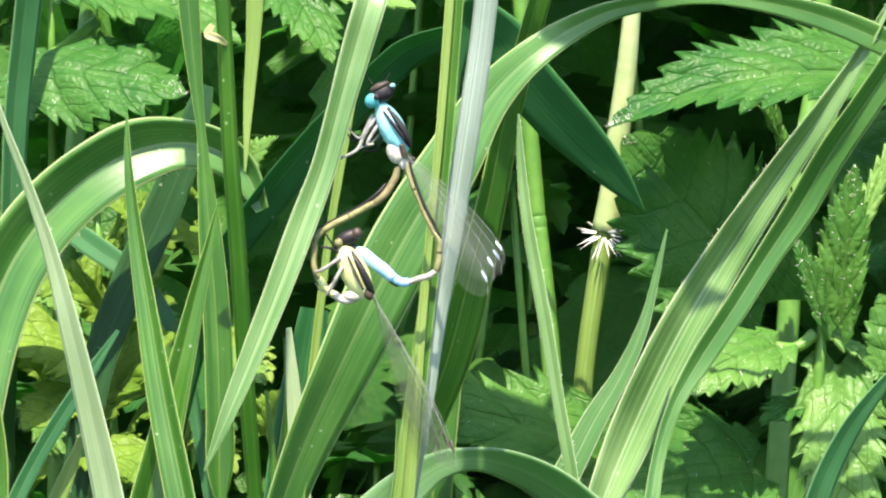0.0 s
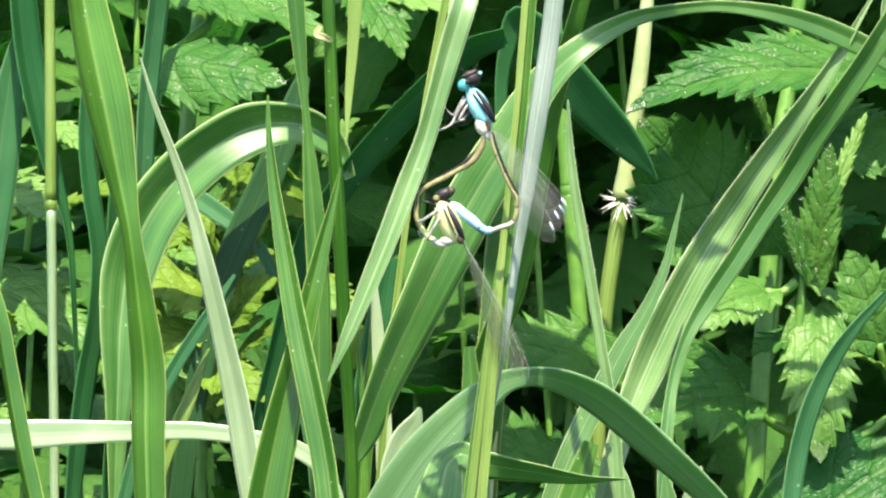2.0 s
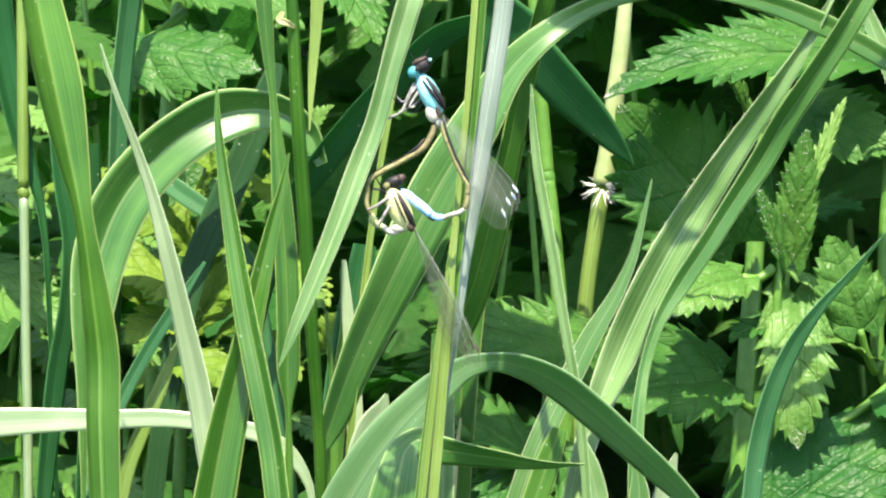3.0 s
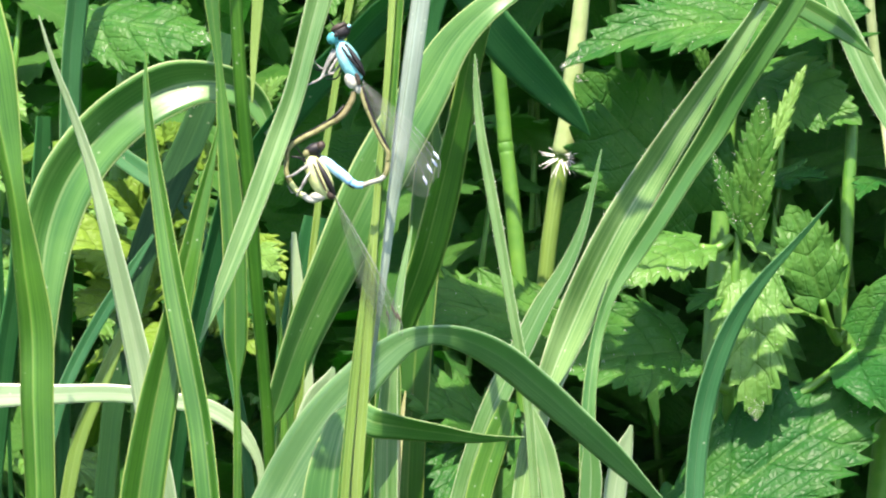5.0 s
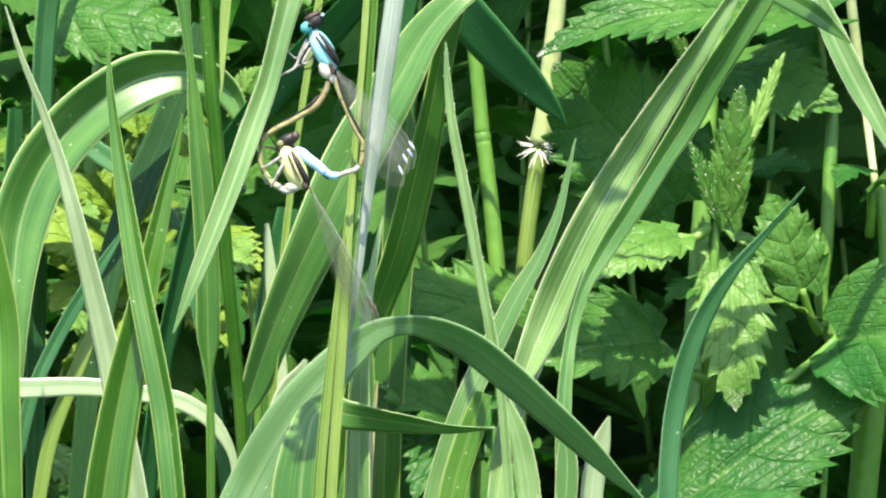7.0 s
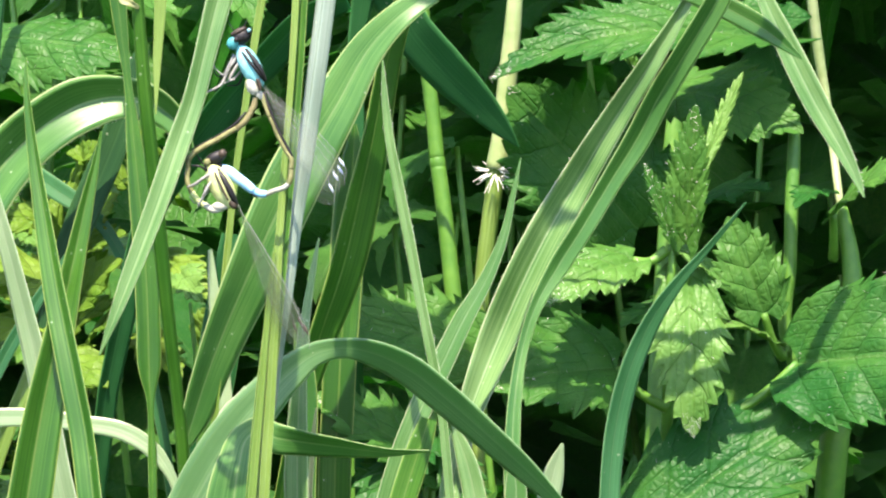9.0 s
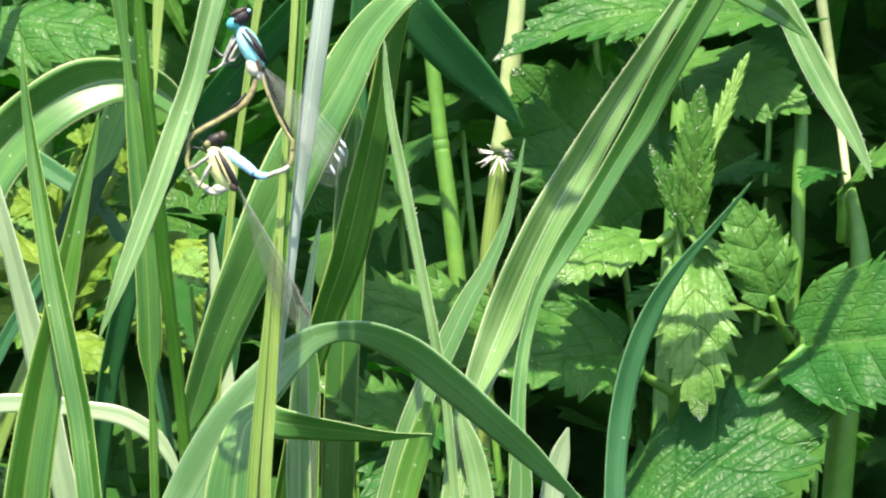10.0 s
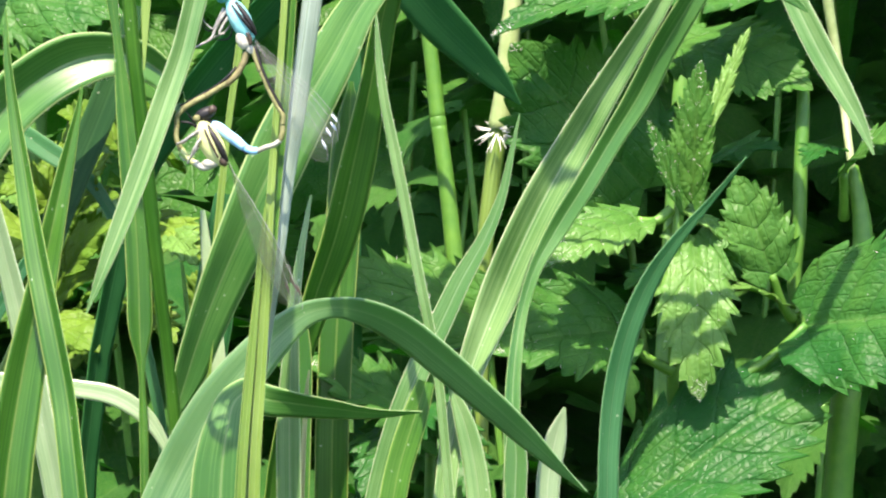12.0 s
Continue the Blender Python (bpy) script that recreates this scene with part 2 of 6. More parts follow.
NETTLE_STEM = plain_material("nettle_stem", (0.040, 0.150, 0.012), (0.095, 0.235, 0.022), 0.5, 500.0)
PALE_STEM = plain_material("pale_stem", (0.19, 0.28, 0.09), (0.36, 0.43, 0.20), 0.5, 400.0)
WHITE_HAIR = plain_material("white_hair", (0.62, 0.62, 0.54), (0.75, 0.74, 0.68), 0.6, 500.0)
SOIL = plain_material("soil", (0.008, 0.008, 0.005), (0.022, 0.020, 0.012), 0.9, 60.0, 0.0, 0.2, 0.6)

# ---- building helpers ----


def link(name, bm, material, parent=None, label="", smooth=True):
    me = bpy.data.meshes.new(name)
    bm.normal_update()
    bm.to_mesh(me)
    bm.free()
    me.materials.append(material)
    if smooth:
        me.polygons.foreach_set("use_smooth", [True] * len(me.polygons))
    ob = new(name, me)
    if parent is not None:
        ob.parent = parent
    if label:
        ob["label"] = label
    return ob


def part(name, bm, material, parent, label=""):
    """One mesh object under a thing or under a part of it; built in the thing's own space."""
    return link(name, bm, material, parent, label)


def smooth_line(pts, n):
    """n + 1 samples of a smooth curve through rows of numbers, paced by the distance between the rows."""
    a = np.array(pts, float)
    m = len(a) - 1
    h = np.maximum(np.linalg.norm(np.diff(a[:, :3], axis=0), axis=1), 1e-6)
    slope = np.diff(a, axis=0) / h[:, None]
    d = np.empty_like(a)
    d[0], d[-1] = slope[0], slope[-1]
    for i in range(1, m):
        d[i] = (slope[i - 1] * h[i] + slope[i] * h[i - 1]) / (h[i] + h[i - 1])
    out = []
    for i in range(n + 1):
        s = i / n * m
        k = min(int(s), m - 1)
        t = s - k
        out.append((1 + 2 * t) * (1 - t) ** 2 * a[k] + t * (1 - t) ** 2 * h[k] * d[k] + t * t * (3 - 2 * t) * a[k + 1] + t * t * (t - 1) * h[k] * d[k + 1])
    return np.array(out)


FRONT = Vector((0.0, -0.99, 0.139))
ACROSS = (-1.0, -0.72, -0.38, -0.09, 0.0, 0.09, 0.38, 0.72, 1.0)


def blade_mesh(pts, face=0.0, fold=0.16, thick=0.00022, wave=0.0, origin=(0, 0, 0)):
    """A grass blade. pts: rows of x, y, z, width in mm, and optionally a turn in degrees about
    the blade's line. fold: depth of the channel against the half width (negative: keel in front)."""
    rows = [(*p[:4], face + (p[4] if len(p) > 4 else 0.0)) for p in pts]
    n = max(14, 7 * (len(rows) - 1))
    c = smooth_line(rows, n)
    c[:, 3] = np.maximum(c[:, 3], 0.15)
    bm = bmesh.new()
    lay = bm.loops.layers.uv.new("UVMap")
    o = Vector(origin)
    grid, length = [], 0.0
    k = len(ACROSS)
    for i, r in enumerate(c):
        p = Vector(r[:3])
        a, b = Vector(c[max(i - 1, 0)][:3]), Vector(c[min(i + 1, n)][:3])
        tan = (b - a).normalized()
        side = tan.cross(FRONT)
        side = side.normalized() if side.length > 1e-4 else Vector((1, 0, 0))
        nor = side.cross(tan).normalized()
        turn = Matrix.Rotation(radians(r[4]), 3, tan)
        side, nor = turn @ side, turn @ nor
        if i:
            length += (p - Vector(c[i - 1][:3])).length
        hw = r[3] * 0.0005
        ring = []
        for sgn in (1, -1):
            for j, u in enumerate(ACROSS):
                dip = fold * hw * (math.sqrt(u * u + 0.03) - 0.5) + wave * hw * math.sin(i * 0.9 + u * 2.0) * abs(u)
                t = thick * 0.5 * (1.0 - 0.75 * abs(u) ** 3) + (0.00018 if abs(u) < 0.01 and sgn < 0 else 0.0)
                ring.append(bm.verts.new(p - o + side * (u * hw) + nor * (dip + sgn * t)))
        grid.append((ring, length))
    for i in range(n):
        (ra, la), (rb, lb) = grid[i], grid[i + 1]
        for s in (0, k):
            for j in range(k - 1):
                vs = [ra[s + j], ra[s + j + 1], rb[s + j + 1], rb[s + j]]
                us = [(ACROSS[j] + 1) / 2, (ACROSS[j + 1] + 1) / 2]
                uvs = [(us[0], la), (us[1], la), (us[1], lb), (us[0], lb)]
                if s:
                    vs.reverse(), uvs.reverse()
                f = bm.faces.new(vs)
                for lp, w in zip(f.loops, uvs):
                    lp[lay].uv = w
        for j in (0, k - 1):
            f = bm.faces.new([ra[j], rb[j], rb[k + j], ra[k + j]] if j == 0 else [ra[j], ra[k + j], rb[k + j], rb[j]])
            for lp in f.loops:
                lp[lay].uv = (0.0 if j == 0 else 1.0, la)
    return bm


def tube_mesh(pts, sides=10, origin=(0, 0, 0), flat=1.0):
    """A round stem through rows of x, y, z and thickness in mm, closed at its ends."""
    n = max(8, 5 * (len(pts) - 1))
    c = smooth_line([p[:4] for p in pts], n)
    bm = bmesh.new()
    lay = bm.loops.layers.uv.new("UVMap")
    o = Vector(origin)
    rings = []
    length = 0.0
    for i, r in enumerate(c):
        p = Vector(r[:3])
        tan = (Vector(c[min(i + 1, n)][:3]) - Vector(c[max(i - 1, 0)][:3])).normalized()
        side = tan.cross(FRONT)
        side = side.normalized() if side.length > 1e-4 else Vector((1, 0, 0))
        nor = side.cross(tan)
        if i:
            length += (p - Vector(c[i - 1][:3])).length
        hw = max(r[3], 0.05) * 0.0005
        rings.append(([bm.verts.new(p - o + side * (hw * math.cos(a)) + nor * (hw * flat * math.sin(a))) for a in [j * math.tau / sides for j in range(sides)]], length))
    for i in range(n):
        (ra, la), (rb, lb) = rings[i], rings[i + 1]
        for j in range(sides):
            k = (j + 1) % sides
            f = bm.faces.new([ra[j], ra[k], rb[k], rb[j]])
            for lp, w in zip(f.loops, [(j / sides, la), ((j + 1) / sides, la), ((j + 1) / sides, lb), (j / sides, lb)]):
                lp[lay].uv = w
    bm.faces.new(rings[0][0][::-1])
    bm.faces.new(rings[-1][0])
    return bm


def leaf_mesh(base, tip, width, nor, arch=0.08, fold=0.15, teeth=11, side_bend=0.0, tooth=0.75, origin=(0, 0, 0), cols=13, per=8, pucker=1.0, curl=0.0, seed=0):
    """A coarse-toothed nettle leaf from base to tip, heart-shaped at its foot, quilted between its veins; width in mm.
    nor: roughly the way its upper face looks; arch: rise of the midrib over the chord; curl: droop of the margins."""
    rng = random.Random(seed)
    b, t = Vector(base), Vector(tip)
    size = (t - b).length
    e = (t - b).normalized()
    up = Vector(nor)
    up = (up - e * up.dot(e)).normalized()
    s = e.cross(up)
    o = Vector(origin)
    hw = width * 0.0005
    rows = teeth * per
    laterals = teeth * 0.5
    ladder = max(2.0, hw / 0.0019)
    gap = size / teeth
    k = [rng.uniform(-1, 1) for _ in range(10)]
    jag = [[rng.uniform(0.7, 1.25) for _ in range(teeth + 1)] for _ in range(2)]
    bm = bmesh.new()
    lay = bm.loops.layers.uv.new("UVMap")
    net = bm.loops.layers.uv.new("veins")
    grid, marks = [], []
    for i in range(rows + 1):
        v = i / rows
        prof = min(1.0, 1.58 * (v + 0.012) ** 0.42 * max(0.0, 1 - v) ** 0.92)
        row, mark = [], []
        for j in range(-cols, cols + 1):
            u = j / cols
            au, half = abs(u), 0 if j < 0 else 1
            ph = (v * teeth + 0.3 * half) % 1.0
            saw = ph / 0.8 if ph < 0.8 else (1 - ph) / 0.2
            jg = jag[half][min(int(v * teeth + 0.3 * half), teeth)]
            reach = max(0.0, au - 0.62) / 0.38
            bite = min(tooth * gap, 0.30 * hw) * jg * min(1.0, prof * 1.6) * reach * (saw - 0.55)
            x = u * hw * prof * (1 - 0.05 * teeth / 11) + (bite if u > 0 else -bite)
            fw = gap * reach * min(1.0, prof * 2) * 0.55 * saw * min(1.0, v * 6)
            fw += 0.10 * size * au ** 2 * prof * min(1.0, v * 4) - 0.11 * size * au ** 1.4 * max(0.0, 1 - v / 0.22) ** 1.5
            sv = laterals * (v - 0.30 * prof * au ** 0.9) + 0.06 * math.sin(5 * au + 3 * k[4] + 2 * half)
            lw = au * prof * ladder + 0.37 * math.floor(sv) + 0.2 * math.sin(9 * v + k[5])
            q = abs((sv % 1.0) - 0.5) * 2
            r = abs((lw % 1.0) - 0.5) * 2
            z = arch * size * 4 * v * (1 - v) * (0.75 + 0.5 * v)
            z += fold * abs(x) * (1.0 - 0.4 * v) - curl * hw * (au * prof) ** 2.4
            swell = (1 - q ** 2.6) * min(1.0, au * 5) * (1 if au < 0.85 else 0.5) * prof
            z += pucker * min(gap, 0.0026) * (0.18 * swell + 0.11 * swell * (1 - r ** 2.2))
            z -= 0.05 * hw * prof * max(0.0, 1 - au * 9)
            z += hw * prof * (0.05 * k[0] * math.sin(5 * v + 2 * u + 3 * k[6]) + 0.03 * k[1] * math.sin(12 * v - 4 * u + 1))
            z += 0.13 * hw * min(1.0, prof * 1.5) * au ** 2 * (k[2] * math.sin(8 * v + 3 * k[3] + 2 * half) + 0.6 * math.sin(19 * v + 5 * k[7] + half))
            row.append(bm.verts.new(b - o + e * (v * size + fw) + s * (x + side_bend * size * v * v) + up * z))
            mark.append((sv, au * prof * ladder))
        grid.append(row)
        marks.append(mark)
    m = 2 * cols + 1
    low = [[bm.verts.new(vv.co - up * 0.00022) for vv in row] for row in grid]
    for i in range(rows):
        for j in range(m - 1):
            corners = ((i, j), (i, j + 1), (i + 1, j + 1), (i + 1, j))
            for g, order in ((grid, corners), (low, corners[::-1])):
                f = bm.faces.new([g[p][q] for p, q in order])
                for lp, (p, q) in zip(f.loops, order):
                    lp[lay].uv = (q / (m - 1), p / rows)
                    lp[net].uv = marks[p][q]
        for j in (0, m - 1):
            f = bm.faces.new([grid[i][j], grid[i + 1][j], low[i + 1][j], low[i][j]])
            for lp in f.loops:
                lp[lay].uv = (j / (m - 1), i / rows)
                lp[net].uv = marks[i][j]
    return bm


def leaf_hairs(bm, count, seed):
    """Short white stinging hairs on the margin and upper face of a leaf mesh, one mesh."""
    rng = random.Random(seed)
    bm.normal_update()
    faces = list(bm.faces)
    rim = [f for f in faces if f.calc_area() < 6e-8] or faces
    out = bmesh.new()
    for i in range(count):
        f = rng.choice(rim if i % 3 else faces)
        c, nor = f.calc_center_median(), f.normal
        way = (nor + Vector((rng.uniform(-0.6, 0.6), rng.uniform(-0.6, 0.6), rng.uniform(-0.6, 0.6)))).normalized()
        side = way.orthogonal().normalized() * 0.000035
        other = way.cross(side)
        tip = out.verts.new(c + way * rng.uniform(0.0003, 0.0009))
        foot = [out.verts.new(c + side), out.verts.new(c - side * 0.5 + other * 0.8), out.verts.new(c - side * 0.5 - other * 0.8)]
        for j in range(3):
            out.faces.new([foot[j], foot[(j + 1) % 3], tip])
    return out


def grass_leaf(owner, pts, material, face=0.0, fold=0.16, wave=0.0, label=""):
    o = owner.matrix_basis.translation
    return part("blade", blade_mesh(pts, face, fold, wave=wave, origin=o), material, owner, label)


def stalk(owner, pts, material, label="", name="stalk"):
    return part(name, tube_mesh(pts, origin=owner.matrix_basis.translation), material, owner, label)


def edge_hairs(pts, face, count, length, sides, origin, seed):
    """Fine white hairs along the margins of a blade, one mesh; length in mm."""
    rng = random.Random(seed)
    rows = [(*p[:4], face + (p[4] if len(p) > 4 else 0.0)) for p in pts]
    c = smooth_line(rows, 200)
    verts, faces = [], []
    o = Vector(origin)
    for _ in range(count):
        i = rng.randrange(4, 150)
        p, q = Vector(c[i][:3]), Vector(c[i + 1][:3])
        tan = (q - p).normalized()
        side = tan.cross(FRONT).normalized()
        nor = side.cross(tan)
        turn = Matrix.Rotation(radians(c[i][4]), 3, tan)
        side, nor = turn @ side, turn @ nor
        sg = rng.choice(sides)
        a = p - o + side * (sg * c[i][3] * 0.0005 * 0.99) + nor * rng.uniform(0, 0.0002)
        way = (side * sg - tan * rng.uniform(0.3, 1.4) + nor * rng.uniform(-0.3, 0.6)).normalized()
        b = a + way * length * 0.001 * rng.uniform(0.5, 1.2)
        w = tan * 0.00004
        d = nor * 0.00004
        n = len(verts)
        verts += [a + w, a - w + d, a - w - d, b]
        faces += [(n, n + 1, n + 3), (n + 1, n + 2, n + 3), (n + 2, n, n + 3)]
    bm = bmesh.new()
    vs = [bm.verts.new(v) for v in verts]
    for f in faces:
        bm.faces.new([vs[k] for k in f])
    return bm


def lone_blade(pts, material, label, face=0.0, fold=0.16, wave=0.0, hairs=0, hair_len=0.7, hair_sides=(-1, 1)):
    """A grass shoot that comes up by itself: its blade, and the sheath that holds it at the ground."""
    foot = (pts[-1][0], pts[-1][1], 0.0)
    ob = at_foot("grass_shoot", foot, label, "grass", "grass shoots")
    bl = part("blade", blade_mesh(pts[:-1], face, fold, wave=wave, origin=foot), material, ob)
    if hairs:
        hair = part("edge_hairs", edge_hairs(pts[:-1], face, hairs, hair_len, hair_sides, foot, len(pts)), WHITE_HAIR, bl, "fine white edge hairs")
        tagged(hair, kind="stuff")
    low, end = pts[-2], pts[-1]
    part("sheath", tube_mesh([(*low[:3], low[3] * 0.8), (*((np.array(low[:3]) + np.array(end[:3])) / 2), 3.4), (*end[:3], 3.0)], 8, foot), material, ob)
    return ob


def at_foot(name, foot, label, category, group=""):
    ob = tagged(new(name), label, category, group)
    ob.matrix_basis = Matrix.Translation(foot)
    return ob


def nettle_leaf(owner, base, tip, width, nor, material=None, stem_from=None, hairs=0, **shape):
    o = owner.matrix_basis.translation
    bm = leaf_mesh(base, tip, width, nor, origin=o, **shape)
    fuzz = leaf_hairs(bm, hairs, shape.get("seed", 0)) if hairs else None
    ob = part("leaf", bm, material or NETTLE, owner)
    if fuzz is not None:
        tagged(part("leaf_hairs", fuzz, WHITE_HAIR, ob, "fine white stinging hairs"), kind="stuff")
    if stem_from is not None:
        b, s = Vector(base), Vector(stem_from)
        mid = (b + s) / 2 + Vector((0, 0, -0.001))
        part("petiole", tube_mesh([(*s, 1.7), (*mid, 1.4), (*b, 1.2)], 8, o), NETTLE_STEM, ob)
    return ob


# ---- grass round the damselflies ----
bm = bmesh.new()
bmesh.ops.create_grid(bm, x_segments=60, y_segments=60, size=1.5)
for v in bm.verts:
    v.co.z = 0.012 * noise.noise(v.co * 9.0) - 0.012
rim = [e for e in bm.edges if e.is_boundary]
far = bmesh.ops.extrude_edge_only(bm, edges=rim)
for v in (g for g in far["geom"] if isinstance(g, bmesh.types.BMVert)):
    v.co = v.co.normalized() * 900.0
    v.co.z = -0.012
# soil colour kept very dark so that gaps between the plants stay dark
tagged(link("ground", bm, SOIL), "dark soil under the plants", "ground", "", "structure")

lone_blade([(-0.0560, 0.0163, 0.3090, 4.34), (-0.0510, 0.0130, 0.2859, 5.43), (-0.0495, 0.0120, 0.2787, 6.41), (-0.0477, 0.0108, 0.2708, 6.74), (-0.0455, 0.0094, 0.2604, 4.77), (-0.0440, 0.0083, 0.2532, 2.96), (-0.0424, 0.0087, 0.2418, 4.12), (-0.0413, 0.0093, 0.2319, 5.11), (-0.0411, 0.0079, 0.2223, 4.95), (-0.0406, 0.0063, 0.2110, 4.54), (-0.0400, 0.0063, 0.1036, 4.50), (-0.0394, 0.0063, -0.0020, 3.00)], FRESH, "broad bright green grass blade folded along its middle", fold=-0.9, face=12)
lone_blade([(-0.0639, 0.0048, 0.2481, 0.48), (-0.0625, 0.0040, 0.2422, 1.93), (-0.0606, 0.0025, 0.2318, 2.74), (-0.0586, 0.0010, 0.2215, 2.90), (-0.0564, -0.0003, 0.2120, 3.06), (-0.0499, -0.0003, 0.1060, 3.06), (-0.0445, -0.0003, -0.0020, 3.00)], FRESH, "narrow deep green grass blade leaning", fold=-0.8, face=28)
lone_blade([(-0.0436, 0.0466, 0.2727, 0.25), (-0.0415, 0.0457, 0.2662, 0.83), (-0.0384, 0.0446, 0.2584, 1.41), (-0.0358, 0.0436, 0.2511, 1.99), (-0.0335, 0.0424, 0.2429, 2.83), (-0.0310, 0.0410, 0.2330, 3.49), (-0.0287, 0.0397, 0.2232, 4.15), (-0.0262, 0.0378, 0.2100, 4.32), (-0.0253, 0.0372, 0.2059, 4.32), (-0.0192, 0.0372, 0.1030, 4.32), (-0.0142, 0.0372, -0.0020, 3.00)], PALE_SHEEN, "pale pointed grass blade with a shiny face", fold=0.2, face=28)
lone_blade([(-0.0243, -0.0028, 0.2734, 0.24), (-0.0240, -0.0045, 0.2681, 0.96), (-0.0230, -0.0066, 0.2604, 1.75), (-0.0216, -0.0097, 0.2528, 2.55), (-0.0195, -0.0142, 0.2422, 3.33), (-0.0172, -0.0186, 0.2325, 3.64), (-0.0154, -0.0218, 0.2242, 3.63), (-0.0143, -0.0249, 0.2168, 3.63), (-0.0100, -0.0249, 0.1084, 3.63), (-0.0064, -0.0249, -0.0020, 3.00)], FRESH, "upright bright green grass blade with a sharp tip", fold=0.8, face=20)
lone_blade([(-0.0139, -0.0062, 0.2636, 0.24), (-0.0147, -0.0067, 0.2597, 0.96), (-0.0162, -0.0076, 0.2534, 2.07), (-0.0180, -0.0087, 0.2455, 3.03), (-0.0203, -0.0102, 0.2352, 4.30), (-0.0225, -0.0116, 0.2249, 5.58), (-0.0243, -0.0131, 0.2146, 6.22), (-0.0294, -0.0131, 0.1073, 4.50), (-0.0335, -0.0131, -0.0020, 3.00)], FRESH, "green grass blade with a broad ribbed base", fold=0.7, face=-18)
lone_blade([(-0.0125, 0.0948, 0.2490, 1.70), (-0.0151, 0.0955, 0.2540, 4.07), (-0.0184, 0.0948, 0.2565, 5.42), (-0.0226, 0.0939, 0.2574, 6.26), (-0.0276, 0.0928, 0.2567, 7.95), (-0.0335, 0.0914, 0.2536, 8.28), (-0.0393, 0.0907, 0.2484, 8.62), (-0.0435, 0.0898, 0.2423, 8.79), (-0.0461, 0.0888, 0.2352, 8.45), (-0.0471, 0.0877, 0.2276, 6.76), (-0.0474, 0.0862, 0.2167, 4.23), (-0.0483, 0.0862, 0.1083, 4.23), (-0.0490, 0.0862, -0.0020, 3.00)], MID, "broad arching grass blade with a glossy lit lower half", fold=0.8, face=-5, hair_sides=(-1,), hairs=150, hair_len=0.6)
lone_blade([(0.0109, 0.0989, 0.2708, 4.22), (0.0053, 0.0985, 0.2686, 5.98), (-0.0003, 0.0978, 0.2633, 6.68), (-0.0073, 0.0968, 0.2560, 6.68), (-0.0136, 0.0957, 0.2482, 6.33), (-0.0184, 0.0947, 0.2412, 5.63), (-0.0218, 0.0931, 0.2300, 4.92), (-0.0315, 0.0931, 0.1150, 4.50), (-0.0394, 0.0931, -0.0020, 3.00)], DEEP_SHADE, "broad shaded grass blade leaning behind the stalks", fold=0.3, face=-50)
tall_grass = at_foot("grass_plant", (-0.0111, 0.0659, 0), "tall green grass plant with a jointed stalk and broad leaf", "grass plant", "grass plants")
stalk(tall_grass, [(-0.0175, 0.0633, 0.3054, 1.48), (-0.0163, 0.0601, 0.2821, 1.85), (-0.0158, 0.0599, 0.2737, 1.85), (-0.0152, 0.0602, 0.2618, 2.02), (-0.0142, 0.0613, 0.2481, 2.11), (-0.0131, 0.0629, 0.2308, 2.03), (-0.0121, 0.0650, 0.2168, 1.87), (-0.0116, 0.0659, 0.2088, 1.87), (-0.0114, 0.0668, 0.2010, 1.70), (-0.0105, 0.0668, 0.1005, 3.00), (-0.0097, 0.0668, -0.0020, 3.00)], FRESH)
grass_leaf(tall_grass, [(-0.0116, 0.0659, 0.2088, 1.02, 40), (-0.0102, 0.0665, 0.2128, 4.50, 42), (-0.0071, 0.0677, 0.2216, 6.88, 42), (-0.0012, 0.0686, 0.2349, 8.23, 30), (0.0052, 0.0704, 0.2480, 8.40, 10), (0.0115, 0.0719, 0.2586, 7.13, -6), (0.0164, 0.0730, 0.2667, 5.26, -12), (0.0206, 0.0736, 0.2709, 4.07, -10), (0.0248, 0.0750, 0.2738, 3.31, 0), (0.0295, 0.0754, 0.2762, 2.55, 12), (0.0354, 0.0766, 0.2775, 1.96, 20), (0.0423, 0.0777, 0.2781, 1.79, 12), (0.0491, 0.0786, 0.2774, 2.38, 10), (0.0560, 0.0803, 0.2756, 3.16, 6), (0.0621, 0.0820, 0.2731, 3.42, 0), (0.0674, 0.0836, 0.2703, 3.34, 0), (0.0727, 0.0852, 0.2670, 3.00, 0), (0.0780, 0.0866, 0.2625, 0.34, 0)], MID, face=0, fold=0.28, label='very long broad leaf arching over the other plants')
# leaf above the view, added to cast shade on nettle_front
grass_leaf(tall_grass, [(-0.0165, 0.0610, 0.3000, 2.5, 0), (-0.0130, 0.0600, 0.3280, 6.0, 20), (-0.0040, 0.0550, 0.3440, 10.0, 60), (0.0120, 0.0510, 0.3480, 14.0, 75), (0.0260, 0.0500, 0.3430, 13.0, 75), (0.0370, 0.0500, 0.3330, 7.5, 70), (0.0430, 0.0500, 0.3220, 0.5, 60)], FRESH, fold=0.2, label='unseen top leaf added to shade the nettle below')
grass_leaf(tall_grass, [(-0.0110, 0.0623, 0.3056, 1.74), (-0.0121, 0.0591, 0.2823, 2.18), (-0.0124, 0.0579, 0.2740, 1.68), (-0.0129, 0.0569, 0.2665, 1.17), (-0.0132, 0.0558, 0.2590, 0.25)], YELLOW, fold=0.2, label='thin yellow-green leaf tip')
grass_leaf(tall_grass, [(-0.0172, 0.0582, 0.2764, 0.67), (-0.0178, 0.0581, 0.2752, 1.01), (-0.0168, 0.0580, 0.2748, 1.01), (-0.0156, 0.0589, 0.2740, 0.50)], STRAW, fold=0.5, label='dry brown scale at the joint')
